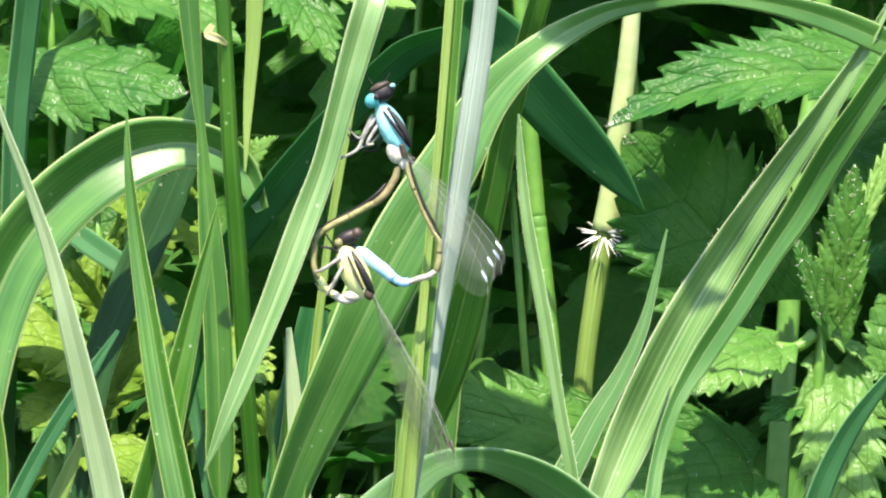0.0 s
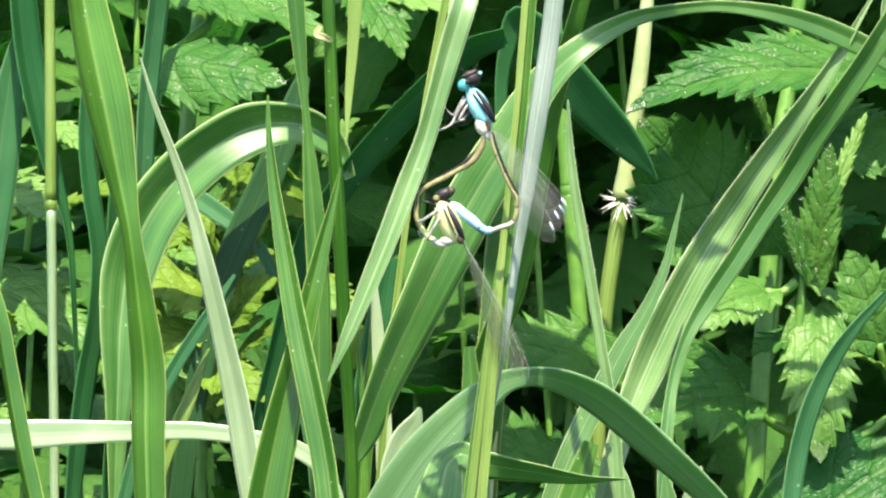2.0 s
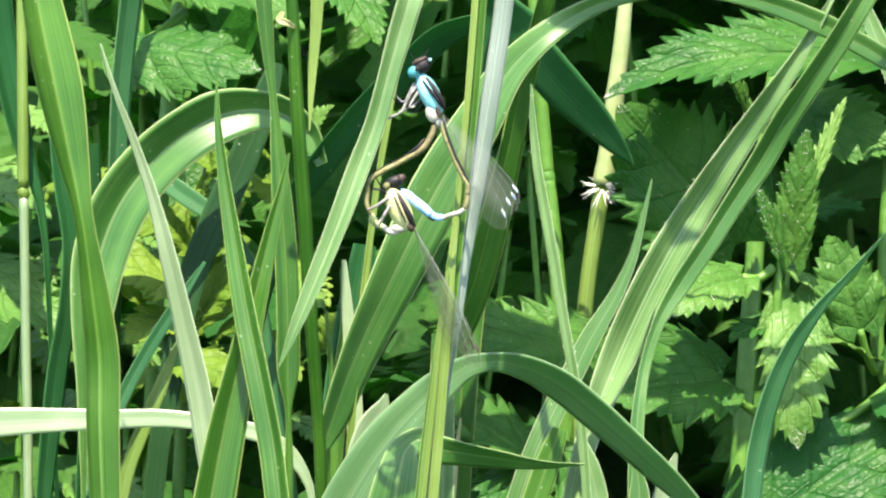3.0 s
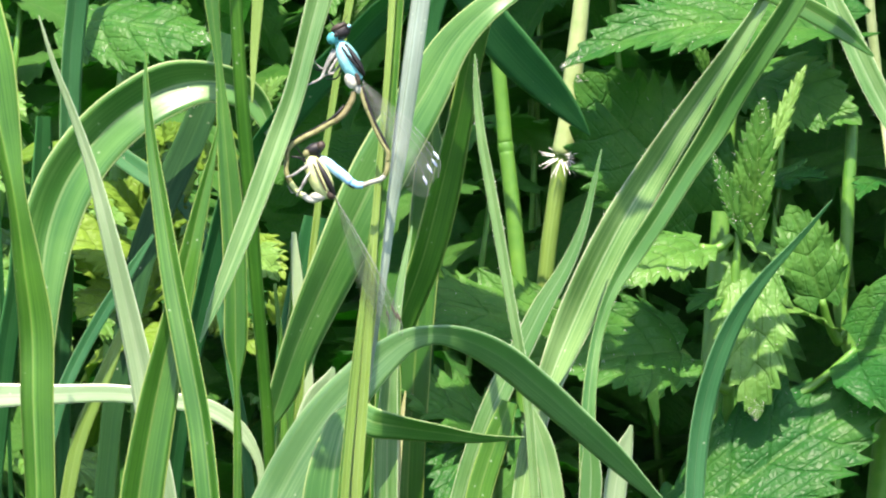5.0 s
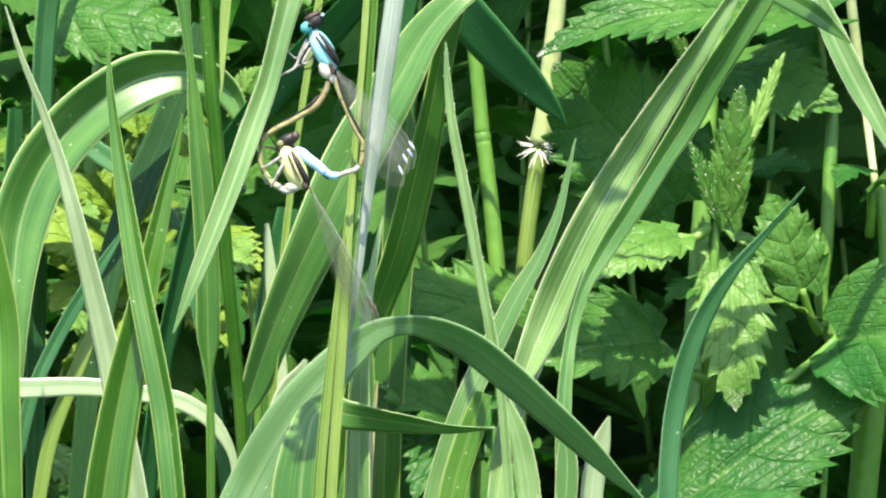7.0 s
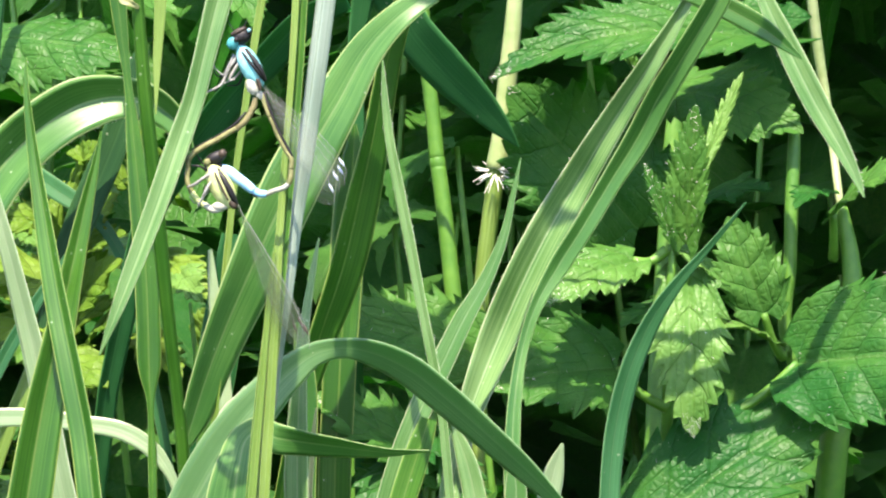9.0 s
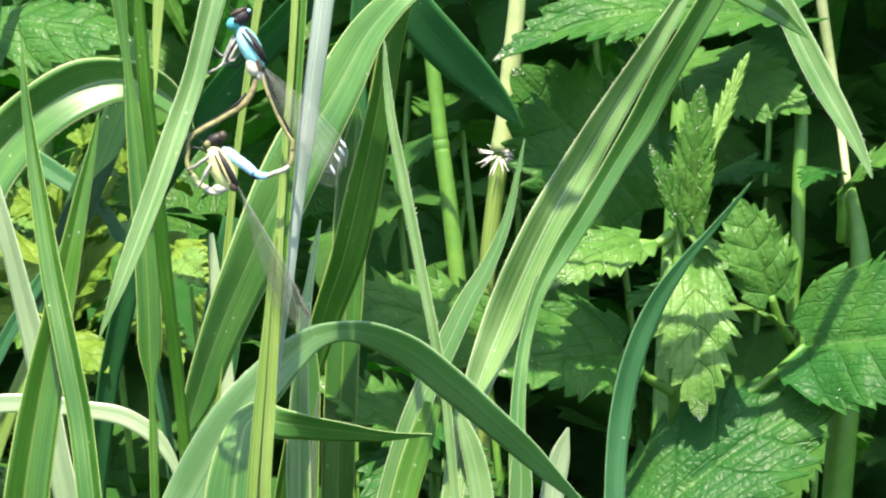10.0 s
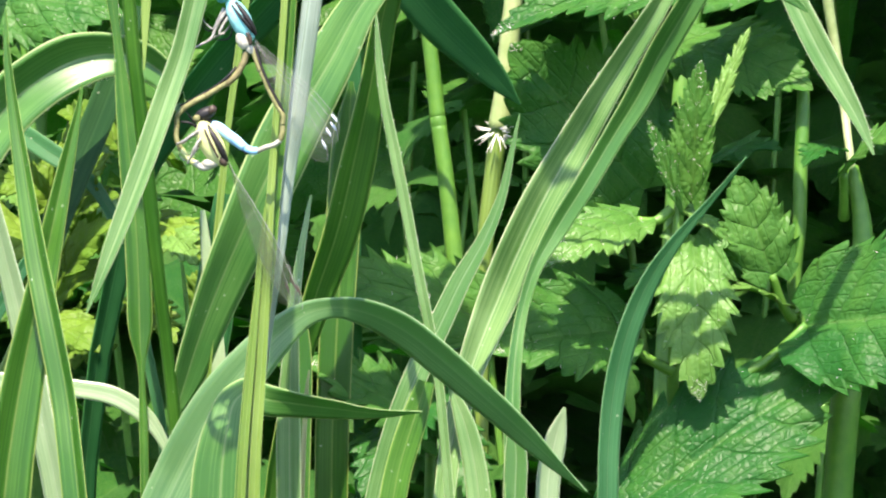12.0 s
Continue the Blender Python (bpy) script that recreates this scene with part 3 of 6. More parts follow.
lone_blade([(-0.0228, 0.0813, 0.2970, 2.00), (-0.0208, 0.0781, 0.2738, 2.50), (-0.0202, 0.0773, 0.2680, 1.84), (-0.0194, 0.0763, 0.2614, 1.17), (-0.0187, 0.0753, 0.2540, 2.17), (-0.0179, 0.0741, 0.2457, 3.17), (-0.0172, 0.0730, 0.2374, 3.51), (-0.0168, 0.0716, 0.2275, 3.51), (-0.0167, 0.0705, 0.2200, 3.17), (-0.0166, 0.0700, 0.2163, 1.34), (-0.0164, 0.0688, 0.2076, 1.25), (-0.0163, 0.0671, 0.1960, 1.25), (-0.0160, 0.0671, 0.0980, 3.00), (-0.0158, 0.0671, -0.0020, 3.00)], FRESH, "slender grass shoot with a pale sheath edge", fold=0.3, face=-15)
lone_blade([(0.0050, 0.0793, 0.2972, 0.93), (0.0006, 0.0761, 0.2741, 1.17), (-0.0006, 0.0752, 0.2675, 1.08), (-0.0022, 0.0738, 0.2575, 1.00), (-0.0035, 0.0726, 0.2493, 0.92), (-0.0045, 0.0714, 0.2410, 1.00), (-0.0056, 0.0700, 0.2311, 1.00), (-0.0090, 0.0700, 0.1155, 3.00), (-0.0118, 0.0700, -0.0020, 3.00)], YELLOW, "thin yellow-green grass stem", fold=0.6)
lone_blade([(-0.0113, 0.0778, 0.2290, 0.48), (-0.0108, 0.0772, 0.2242, 0.73), (-0.0102, 0.0763, 0.2178, 0.81), (-0.0098, 0.0749, 0.2081, 0.97), (-0.0088, 0.0749, 0.1041, 3.00), (-0.0079, 0.0749, -0.0020, 3.00)], FRESH, "small upright grass spike", fold=0.4)
lone_blade([(-0.0088, 0.0839, 0.2359, 0.67), (-0.0083, 0.0830, 0.2301, 1.52), (-0.0076, 0.0820, 0.2225, 2.19), (-0.0070, 0.0808, 0.2142, 2.53), (-0.0066, 0.0796, 0.2058, 2.53), (-0.0054, 0.0796, 0.1029, 3.00), (-0.0044, 0.0796, -0.0020, 3.00)], PALE_SHEEN, "short pale grass shoot among the stalks", fold=0.2)
lone_blade([(-0.0016, 0.0603, 0.2191, 0.50), (-0.0023, 0.0600, 0.2171, 2.48), (-0.0036, 0.0597, 0.2150, 3.81), (-0.0050, 0.0592, 0.2117, 4.14), (-0.0058, 0.0584, 0.2059, 4.14), (-0.0099, 0.0584, 0.1030, 4.14), (-0.0132, 0.0584, -0.0020, 3.00)], PALE_SHEEN, "short pale grass leaf catching the sun", fold=0.1, face=-20)
perch_grass = at_foot("grass_plant", (0.0052, 0.0008, 0), "swaying grass plant with silvery leaf and yellow-edged stalk", "grass plant", "grass plants")
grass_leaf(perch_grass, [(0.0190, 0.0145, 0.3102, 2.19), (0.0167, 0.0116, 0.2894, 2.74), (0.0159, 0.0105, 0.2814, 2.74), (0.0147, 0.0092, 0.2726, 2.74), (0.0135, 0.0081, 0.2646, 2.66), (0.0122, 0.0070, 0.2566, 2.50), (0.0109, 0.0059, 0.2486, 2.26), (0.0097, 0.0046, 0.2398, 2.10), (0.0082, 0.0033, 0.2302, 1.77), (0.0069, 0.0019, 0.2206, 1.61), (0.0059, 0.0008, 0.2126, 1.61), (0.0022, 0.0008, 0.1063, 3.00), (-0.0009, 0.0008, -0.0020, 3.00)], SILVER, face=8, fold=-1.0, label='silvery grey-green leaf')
grass_leaf(perch_grass, [(0.0138, 0.0125, 0.3103, 0.77), (0.0125, 0.0096, 0.2896, 0.97), (0.0119, 0.0083, 0.2800, 0.97), (0.0111, 0.0067, 0.2688, 0.89), (0.0101, 0.0051, 0.2577, 0.89), (0.0093, 0.0038, 0.2481, 1.05), (0.0087, 0.0024, 0.2385, 1.13), (0.0078, 0.0006, 0.2258, 1.37), (0.0068, -0.0012, 0.2130, 1.45), (0.0047, -0.0012, 0.1065, 3.00), (0.0029, -0.0012, -0.0020, 3.00)], YELLOW, face=0, fold=0.7, label='yellow stalk edge')
grass_leaf(perch_grass, [(0.0148, 0.0135, 0.3103, 1.42), (0.0134, 0.0106, 0.2895, 1.77), (0.0127, 0.0093, 0.2799, 1.77), (0.0119, 0.0077, 0.2687, 1.69), (0.0109, 0.0061, 0.2576, 1.61), (0.0097, 0.0048, 0.2480, 2.09), (0.0086, 0.0034, 0.2384, 2.58), (0.0070, 0.0016, 0.2256, 2.90), (0.0057, -0.0002, 0.2128, 3.06), (0.0028, -0.0002, 0.1064, 3.06), (0.0004, -0.0002, -0.0020, 3.00)], FRESH, face=20, fold=0.4, label='green leaf sheath')
grass_leaf(perch_grass, [(0.0086, 0.0029, 0.2458, 0.40), (0.0079, 0.0022, 0.2402, 0.72), (0.0071, 0.0010, 0.2322, 0.88), (0.0061, -0.0003, 0.2226, 1.13), (0.0052, -0.0017, 0.2131, 1.13), (0.0027, -0.0017, 0.1065, 3.00), (0.0006, -0.0017, -0.0020, 3.00)], YELLOW, face=0, fold=0.7, label='yellow stalk edge')
grass_leaf(perch_grass, [(0.0087, 0.0226, 0.3102, 1.62, 0), (0.0068, 0.0151, 0.3003, 3.23, 0), (0.0045, 0.0076, 0.2897, 3.70, 0), (0.0032, 0.0039, 0.2852, 3.69, 0), (0.0016, 0.0032, 0.2796, 3.53, 0), (-0.0001, 0.0023, 0.2733, 3.05, 0), (-0.0018, 0.0014, 0.2669, 2.97, 6), (-0.0041, 0.0005, 0.2605, 3.21, 16), (-0.0070, -0.0007, 0.2525, 3.05, 24), (-0.0098, -0.0017, 0.2454, 2.64, 28), (-0.0124, -0.0026, 0.2390, 1.84, 28), (-0.0150, -0.0034, 0.2327, 0.24, 28)], SAGE, face=-14, fold=0.5, label='hanging leaf on which the pair rests')
lone_blade([(0.0497, 0.0179, 0.2047, 0.32, -52), (0.0460, 0.0203, 0.2077, 2.73, -52), (0.0412, 0.0229, 0.2120, 5.30, -50), (0.0355, 0.0256, 0.2168, 6.60, -50), (0.0297, 0.0283, 0.2215, 7.10, -48), (0.0240, 0.0309, 0.2255, 6.46, -44), (0.0191, 0.0322, 0.2276, 4.53, -34), (0.0150, 0.0333, 0.2282, 2.91, -14), (0.0109, 0.0342, 0.2273, 3.40, 0), (0.0068, 0.0348, 0.2243, 5.02, 7), (0.0027, 0.0352, 0.2201, 6.33, 9), (-0.0015, 0.0355, 0.2151, 7.14, 11), (-0.0052, 0.0357, 0.2093, 7.47, 12), (-0.0085, 0.0358, 0.2031, 7.32, 12), (-0.0105, 0.0353, 0.1990, 6.99, 12), (-0.0242, 0.0353, 0.0995, 4.50, 6), (-0.0354, 0.0353, -0.0020, 3.00, 0)], TEAL, "broad arching grass blade bent over at its middle", fold=0.12, face=0)
lone_blade([(0.0280, 0.0155, 0.2162, 0.24, -40), (0.0222, 0.0154, 0.2161, 1.60, -40), (0.0157, 0.0165, 0.2167, 3.36, -38), (0.0101, 0.0176, 0.2173, 4.16, -30), (0.0062, 0.0177, 0.2180, 4.32, -10), (0.0040, 0.0189, 0.2189, 3.68, 6), (0.0025, 0.0187, 0.2178, 4.48, 8), (0.0014, 0.0172, 0.2144, 6.24, 8), (0.0006, 0.0165, 0.2097, 7.68, 8), (0.0001, 0.0157, 0.2033, 8.32, 8), (-0.0024, 0.0157, 0.1017, 4.50, 4), (-0.0043, 0.0157, -0.0020, 3.00, 0)], MID, "folded grass blade lying level beyond its bend", fold=0.2, face=0)
lone_blade([(0.0107, 0.0454, 0.2423, 0.24), (0.0102, 0.0450, 0.2397, 0.73), (0.0093, 0.0443, 0.2348, 1.14), (0.0083, 0.0434, 0.2283, 1.79), (0.0077, 0.0424, 0.2211, 2.45), (0.0073, 0.0411, 0.2122, 3.59), (0.0072, 0.0395, 0.2008, 3.75), (0.0068, 0.0395, 0.1004, 3.75), (0.0065, 0.0395, -0.0020, 3.00)], SAGE, "pale slender grass blade with a white tip", fold=0.3, face=20)
lone_blade([(0.0097, 0.0460, 0.2179, 0.24), (0.0093, 0.0455, 0.2146, 0.63), (0.0089, 0.0447, 0.2091, 0.71), (0.0085, 0.0436, 0.2013, 0.79), (0.0070, 0.0436, 0.1007, 3.00), (0.0058, 0.0436, -0.0020, 3.00)], STRAW, "thin dry grass stem", fold=0.5)
lone_blade([(0.0195, 0.0548, 0.2664, 0.24), (0.0198, 0.0541, 0.2611, 1.02), (0.0205, 0.0532, 0.2548, 1.42), (0.0218, 0.0522, 0.2478, 1.65), (0.0233, 0.0511, 0.2399, 1.73), (0.0247, 0.0500, 0.2321, 1.58), (0.0262, 0.0489, 0.2242, 1.58), (0.0275, 0.0478, 0.2164, 1.42), (0.0282, 0.0467, 0.2086, 1.42), (0.0307, 0.0467, 0.1043, 3.00), (0.0328, 0.0467, -0.0020, 3.00)], SAGE, "slender pale grass blade with hairy edges", fold=0.35, face=20, hairs=60, hair_len=0.35)
lone_blade([(0.0262, 0.0870, 0.2942, 3.87), (0.0202, 0.0839, 0.2718, 4.84), (0.0181, 0.0827, 0.2639, 5.16), (0.0159, 0.0812, 0.2527, 6.13), (0.0135, 0.0797, 0.2423, 7.74), (0.0110, 0.0784, 0.2327, 7.74), (0.0078, 0.0771, 0.2239, 6.45), (0.0048, 0.0758, 0.2143, 4.84), (-0.0044, 0.0758, 0.1072, 4.50), (-0.0118, 0.0758, -0.0020, 3.00)], FRESH, "broad shaded grass blade behind the perch", fold=0.25, face=-55)
lone_blade([(0.0118, 0.0963, 0.2527, 0.49), (0.0114, 0.0954, 0.2462, 4.08), (0.0108, 0.0943, 0.2381, 5.06), (0.0101, 0.0929, 0.2284, 4.90), (0.0093, 0.0915, 0.2187, 4.90), (0.0066, 0.0915, 0.1093, 4.50), (0.0044, 0.0915, -0.0020, 3.00)], FRESH, "dark grass blade in the shade", fold=0.25)
lone_blade([(0.0376, 0.0747, 0.2499, 0.25), (0.0365, 0.0740, 0.2449, 0.83), (0.0349, 0.0731, 0.2383, 1.50), (0.0324, 0.0723, 0.2325, 2.25), (0.0290, 0.0715, 0.2267, 3.17), (0.0261, 0.0706, 0.2209, 3.59), (0.0234, 0.0699, 0.2155, 3.76), (0.0207, 0.0690, 0.2093, 3.76), (0.0182, 0.0680, 0.2019, 3.76), (0.0165, 0.0670, 0.1953, 3.76), (0.0098, 0.0670, 0.0976, 3.76), (0.0043, 0.0670, -0.0020, 3.00)], SAGE, "narrow bright grass blade with a sharp tip", fold=0.3, face=20)
lone_blade([(0.0752, 0.0853, 0.2966, 0.80), (0.0636, 0.0823, 0.2751, 1.00), (0.0606, 0.0825, 0.2696, 1.93), (0.0566, 0.0826, 0.2632, 3.02), (0.0526, 0.0838, 0.2572, 3.70), (0.0484, 0.0849, 0.2507, 4.46), (0.0442, 0.0860, 0.2438, 5.22), (0.0400, 0.0850, 0.2367, 5.81), (0.0362, 0.0839, 0.2292, 5.90), (0.0332, 0.0830, 0.2225, 5.65), (0.0308, 0.0812, 0.2168, 4.71), (0.0287, 0.0794, 0.2111, 3.70), (0.0267, 0.0762, 0.2031, 3.28), (0.0255, 0.0730, 0.1943, 2.93), (0.0220, 0.0730, 0.0971, 3.00), (0.0191, 0.0730, -0.0020, 3.00)], SAGE, "broad pale grass blade with a soft sheen", fold=0.9, face=-2, wave=0.04, hairs=80, hair_len=0.4)
lone_blade([(0.0808, 0.0813, 0.2970, 2.74), (0.0682, 0.0783, 0.2755, 3.42), (0.0650, 0.0795, 0.2699, 3.59), (0.0615, 0.0808, 0.2643, 3.68), (0.0574, 0.0829, 0.2577, 3.86), (0.0539, 0.0840, 0.2512, 3.87), (0.0501, 0.0842, 0.2453, 3.28), (0.0459, 0.0832, 0.2386, 3.20), (0.0421, 0.0824, 0.2328, 3.03), (0.0388, 0.0806, 0.2271, 1.93), (0.0370, 0.0788, 0.2214, 1.68), (0.0360, 0.0759, 0.2151, 1.93), (0.0356, 0.0727, 0.2071, 2.34), (0.0359, 0.0691, 0.1958, 2.59), (0.0365, 0.0691, 0.0979, 3.00), (0.0369, 0.0691, -0.0020, 3.00)], MID, "long grass blade folded along its middle", fold=0.6, face=-8)
lone_blade([(0.0861, 0.1116, 0.2391, 0.34), (0.0843, 0.1122, 0.2434, 1.89), (0.0818, 0.1128, 0.2481, 3.10), (0.0792, 0.1135, 0.2527, 3.78), (0.0762, 0.1143, 0.2587, 3.78), (0.0740, 0.1150, 0.2634, 3.27), (0.0719, 0.1156, 0.2680, 2.58), (0.0701, 0.1164, 0.2731, 1.72), (0.0714, 0.1171, 0.2782, 1.20), (0.0766, 0.1174, 0.2808, 1.03), (0.0886, 0.1172, 0.2791, 1.03), (0.0972, 0.1142, 0.2578, 1.03), (0.0990, 0.1094, 0.2238, 1.20), (0.1006, 0.1094, 0.1119, 3.00), (0.1019, 0.1094, -0.0020, 3.00)], SAGE, "pale hanging grass blade", fold=0.6, face=15, hairs=90, hair_len=0.6)
lone_blade([(0.0350, 0.1107, 0.2474, 0.34), (0.0324, 0.1111, 0.2504, 3.95), (0.0286, 0.1117, 0.2546, 6.87), (0.0243, 0.1123, 0.2589, 8.59), (0.0199, 0.1130, 0.2640, 8.59), (0.0165, 0.1138, 0.2691, 7.73), (0.0130, 0.1141, 0.2717, 5.15), (0.0113, 0.1134, 0.2665, 3.43), (0.0109, 0.1110, 0.2495, 2.58), (0.0101, 0.1110, 0.1248, 3.00), (0.0095, 0.1110, -0.0020, 3.00)], DEEP_SHADE, "broad shaded grass leaf tapering downwards", fold=0.08, face=-40)
lone_blade([(0.0716, 0.0331, 0.2481, 0.24), (0.0688, 0.0326, 0.2448, 0.73), (0.0656, 0.0321, 0.2412, 1.21), (0.0620, 0.0315, 0.2372, 1.94), (0.0588, 0.0309, 0.2328, 2.74), (0.0563, 0.0302, 0.2280, 3.23), (0.0543, 0.0294, 0.2224, 3.39), (0.0529, 0.0285, 0.2160, 3.39), (0.0522, 0.0276, 0.2096, 3.23), (0.0519, 0.0266, 0.2024, 3.23), (0.0507, 0.0266, 0.1012, 3.23), (0.0497, 0.0266, -0.0020, 3.00)], BLUE, "curved bluish grass blade with a fine tip", fold=0.25, face=-30)
lone_blade([(-0.0769, 0.0714, 0.2119, 4.18), (-0.0693, 0.0714, 0.2121, 4.35), (-0.0617, 0.0714, 0.2123, 4.51), (-0.0541, 0.0715, 0.2127, 3.84), (-0.0440, 0.0715, 0.2130, 3.01), (-0.0348, 0.0716, 0.2132, 2.67), (-0.0264, 0.0714, 0.2122, 2.51), (-0.0205, 0.0713, 0.2109, 2.67), (-0.0163, 0.0709, 0.2081, 2.34), (-0.0136, 0.0703, 0.2040, 1.34), (-0.0127, 0.0691, 0.1957, 1.00), (-0.0100, 0.0691, 0.0978, 3.00), (-0.0077, 0.0691, -0.0020, 3.00)], PALE_SHEEN, "pale grass blade lying almost level", fold=0.15, face=-8)
lone_blade([(-0.0397, 0.1121, 0.3007, 4.32), (-0.0422, 0.1090, 0.2782, 5.40), (-0.0433, 0.1075, 0.2679, 5.23), (-0.0441, 0.1063, 0.2592, 5.06), (-0.0444, 0.1051, 0.2506, 4.88), (-0.0446, 0.1036, 0.2402, 4.36), (-0.0450, 0.1022, 0.2299, 4.36), (-0.0461, 0.1022, 0.1149, 4.36), (-0.0471, 0.1022, -0.0020, 3.00)], BLUE, "grey-green grass blade standing in the shade", fold=0.25, face=-55)
lone_blade([(-0.0668, 0.1131, 0.3003, 4.89), (-0.0640, 0.1097, 0.2761, 6.11), (-0.0630, 0.1085, 0.2675, 6.46), (-0.0609, 0.1070, 0.2571, 6.11), (-0.0588, 0.1058, 0.2485, 4.01), (-0.0565, 0.1049, 0.2416, 2.09), (-0.0556, 0.1041, 0.2365, 1.57), (-0.0549, 0.1029, 0.2278, 1.22), (-0.0526, 0.1029, 0.1139, 3.00), (-0.0507, 0.1029, -0.0020, 3.00)], DEEP_SHADE, "dark teal grass leaf folded at its edge", fold=0.4, face=-50)
lone_blade([(-0.0643, 0.1158, 0.2693, 0.88), (-0.0652, 0.1150, 0.2632, 3.16), (-0.0663, 0.1137, 0.2545, 5.79), (-0.0674, 0.1123, 0.2440, 6.14), (-0.0686, 0.1108, 0.2336, 5.26), (-0.0697, 0.1093, 0.2232, 4.39), (-0.0732, 0.1093, 0.1116, 4.39), (-0.0760, 0.1093, -0.0020, 3.00)], BLUE, "wide pale grass blade in the sun", fold=0.2, face=-20)
joint_grass = at_foot("grass_plant", (-0.0576, 0.0934, 0), "grass plant with a pale jointed stalk", "grass plant", "grass plants")
stalk(joint_grass, [(-0.0595, 0.1061, 0.3010, 1.25), (-0.0591, 0.1030, 0.2786, 1.56), (-0.0588, 0.1011, 0.2649, 1.65), (-0.0585, 0.0992, 0.2520, 1.74), (-0.0584, 0.0982, 0.2443, 1.74)], YELLOW, label='yellow-green upper stalk')
stalk(joint_grass, [(-0.0586, 0.0982, 0.2444, 1.74), (-0.0584, 0.0981, 0.2438, 2.00), (-0.0582, 0.0980, 0.2429, 1.65)], YELLOW, label='brown swollen joint', name='joint')
stalk(joint_grass, [(-0.0583, 0.0980, 0.2434, 1.48), (-0.0580, 0.0965, 0.2323, 1.48), (-0.0577, 0.0948, 0.2202, 1.48), (-0.0573, 0.0931, 0.2082, 1.48), (-0.0571, 0.0914, 0.1962, 1.48), (-0.0565, 0.0914, 0.0981, 3.00), (-0.0560, 0.0914, -0.0020, 3.00)], PALE_SHEEN, label='pale lower stalk')
lone_blade([(-0.0528, 0.0949, 0.2640, 2.59), (-0.0531, 0.0937, 0.2554, 3.45), (-0.0521, 0.0923, 0.2460, 3.97), (-0.0507, 0.0911, 0.2375, 4.15), (-0.0510, 0.0898, 0.2281, 4.32), (-0.0526, 0.0884, 0.2178, 4.66), (-0.0537, 0.0869, 0.2075, 4.32), (-0.0545, 0.0855, 0.1972, 3.45), (-0.0564, 0.0855, 0.0986, 3.45), (-0.0579, 0.0855, -0.0020, 3.00)], DEEP_SHADE, "dark green grass leaf hanging in the shade", fold=0.2, face=-50)
lone_blade([(-0.0483, 0.1051, 0.2505, 3.49), (-0.0484, 0.1032, 0.2367, 6.10), (-0.0475, 0.1015, 0.2246, 6.97), (-0.0478, 0.0998, 0.2126, 6.97), (-0.0485, 0.0979, 0.1996, 6.10), (-0.0499, 0.0979, 0.0998, 4.50), (-0.0511, 0.0979, -0.0020, 3.00)], DEEP_SHADE, "wide shaded grass leaf", fold=0.2, face=-55)
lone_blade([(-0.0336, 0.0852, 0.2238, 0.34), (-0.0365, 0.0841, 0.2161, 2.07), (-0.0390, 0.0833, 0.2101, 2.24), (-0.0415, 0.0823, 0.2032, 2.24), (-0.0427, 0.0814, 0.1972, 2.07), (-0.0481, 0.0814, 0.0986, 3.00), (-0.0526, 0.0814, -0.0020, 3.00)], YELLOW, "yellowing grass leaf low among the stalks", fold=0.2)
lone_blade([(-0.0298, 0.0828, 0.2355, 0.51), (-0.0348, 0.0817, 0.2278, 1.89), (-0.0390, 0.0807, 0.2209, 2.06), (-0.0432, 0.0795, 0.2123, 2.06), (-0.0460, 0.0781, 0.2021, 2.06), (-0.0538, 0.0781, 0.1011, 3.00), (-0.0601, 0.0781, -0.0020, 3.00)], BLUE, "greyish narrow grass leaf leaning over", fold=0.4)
lone_blade([(-0.0199, 0.1029, 0.2636, 2.12), (-0.0209, 0.1024, 0.2601, 3.53), (-0.0226, 0.1016, 0.2545, 4.38), (-0.0254, 0.1006, 0.2474, 4.81), (-0.0292, 0.0994, 0.2390, 4.81), (-0.0327, 0.0982, 0.2299, 4.38), (-0.0347, 0.0969, 0.2207, 3.89), (-0.0415, 0.0969, 0.1104, 3.89), (-0.0470, 0.0969, -0.0020, 3.00)], DARK_SHADE, "dark shaded grass blade leaning behind the arch", fold=0.25, face=12)
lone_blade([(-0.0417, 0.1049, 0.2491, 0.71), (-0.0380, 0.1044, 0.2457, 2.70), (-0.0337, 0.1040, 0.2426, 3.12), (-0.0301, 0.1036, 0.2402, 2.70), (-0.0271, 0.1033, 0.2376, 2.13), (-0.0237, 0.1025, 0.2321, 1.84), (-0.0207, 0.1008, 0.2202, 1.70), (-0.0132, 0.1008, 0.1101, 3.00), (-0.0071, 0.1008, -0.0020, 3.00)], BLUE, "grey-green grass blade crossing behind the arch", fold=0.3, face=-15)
lone_blade([(-0.0058, 0.0891, 0.2375, 3.45), (-0.0070, 0.0879, 0.2290, 5.17), (-0.0081, 0.0867, 0.2204, 6.04), (-0.0097, 0.0853, 0.2101, 5.17), (-0.0142, 0.0853, 0.1051, 4.50), (-0.0178, 0.0853, -0.0020, 3.00)], DEEP_SHADE, "dark green grass leaf in shade", fold=0.2)
lone_blade([(-0.0092, 0.0847, 0.2346, 0.52), (-0.0082, 0.0835, 0.2261, 2.24), (-0.0089, 0.0825, 0.2193, 2.58), (-0.0098, 0.0811, 0.2091, 2.58), (-0.0123, 0.0811, 0.1045, 3.00), (-0.0144, 0.0811, -0.0020, 3.00)], FRESH, "small fresh grass leaf", fold=0.3)
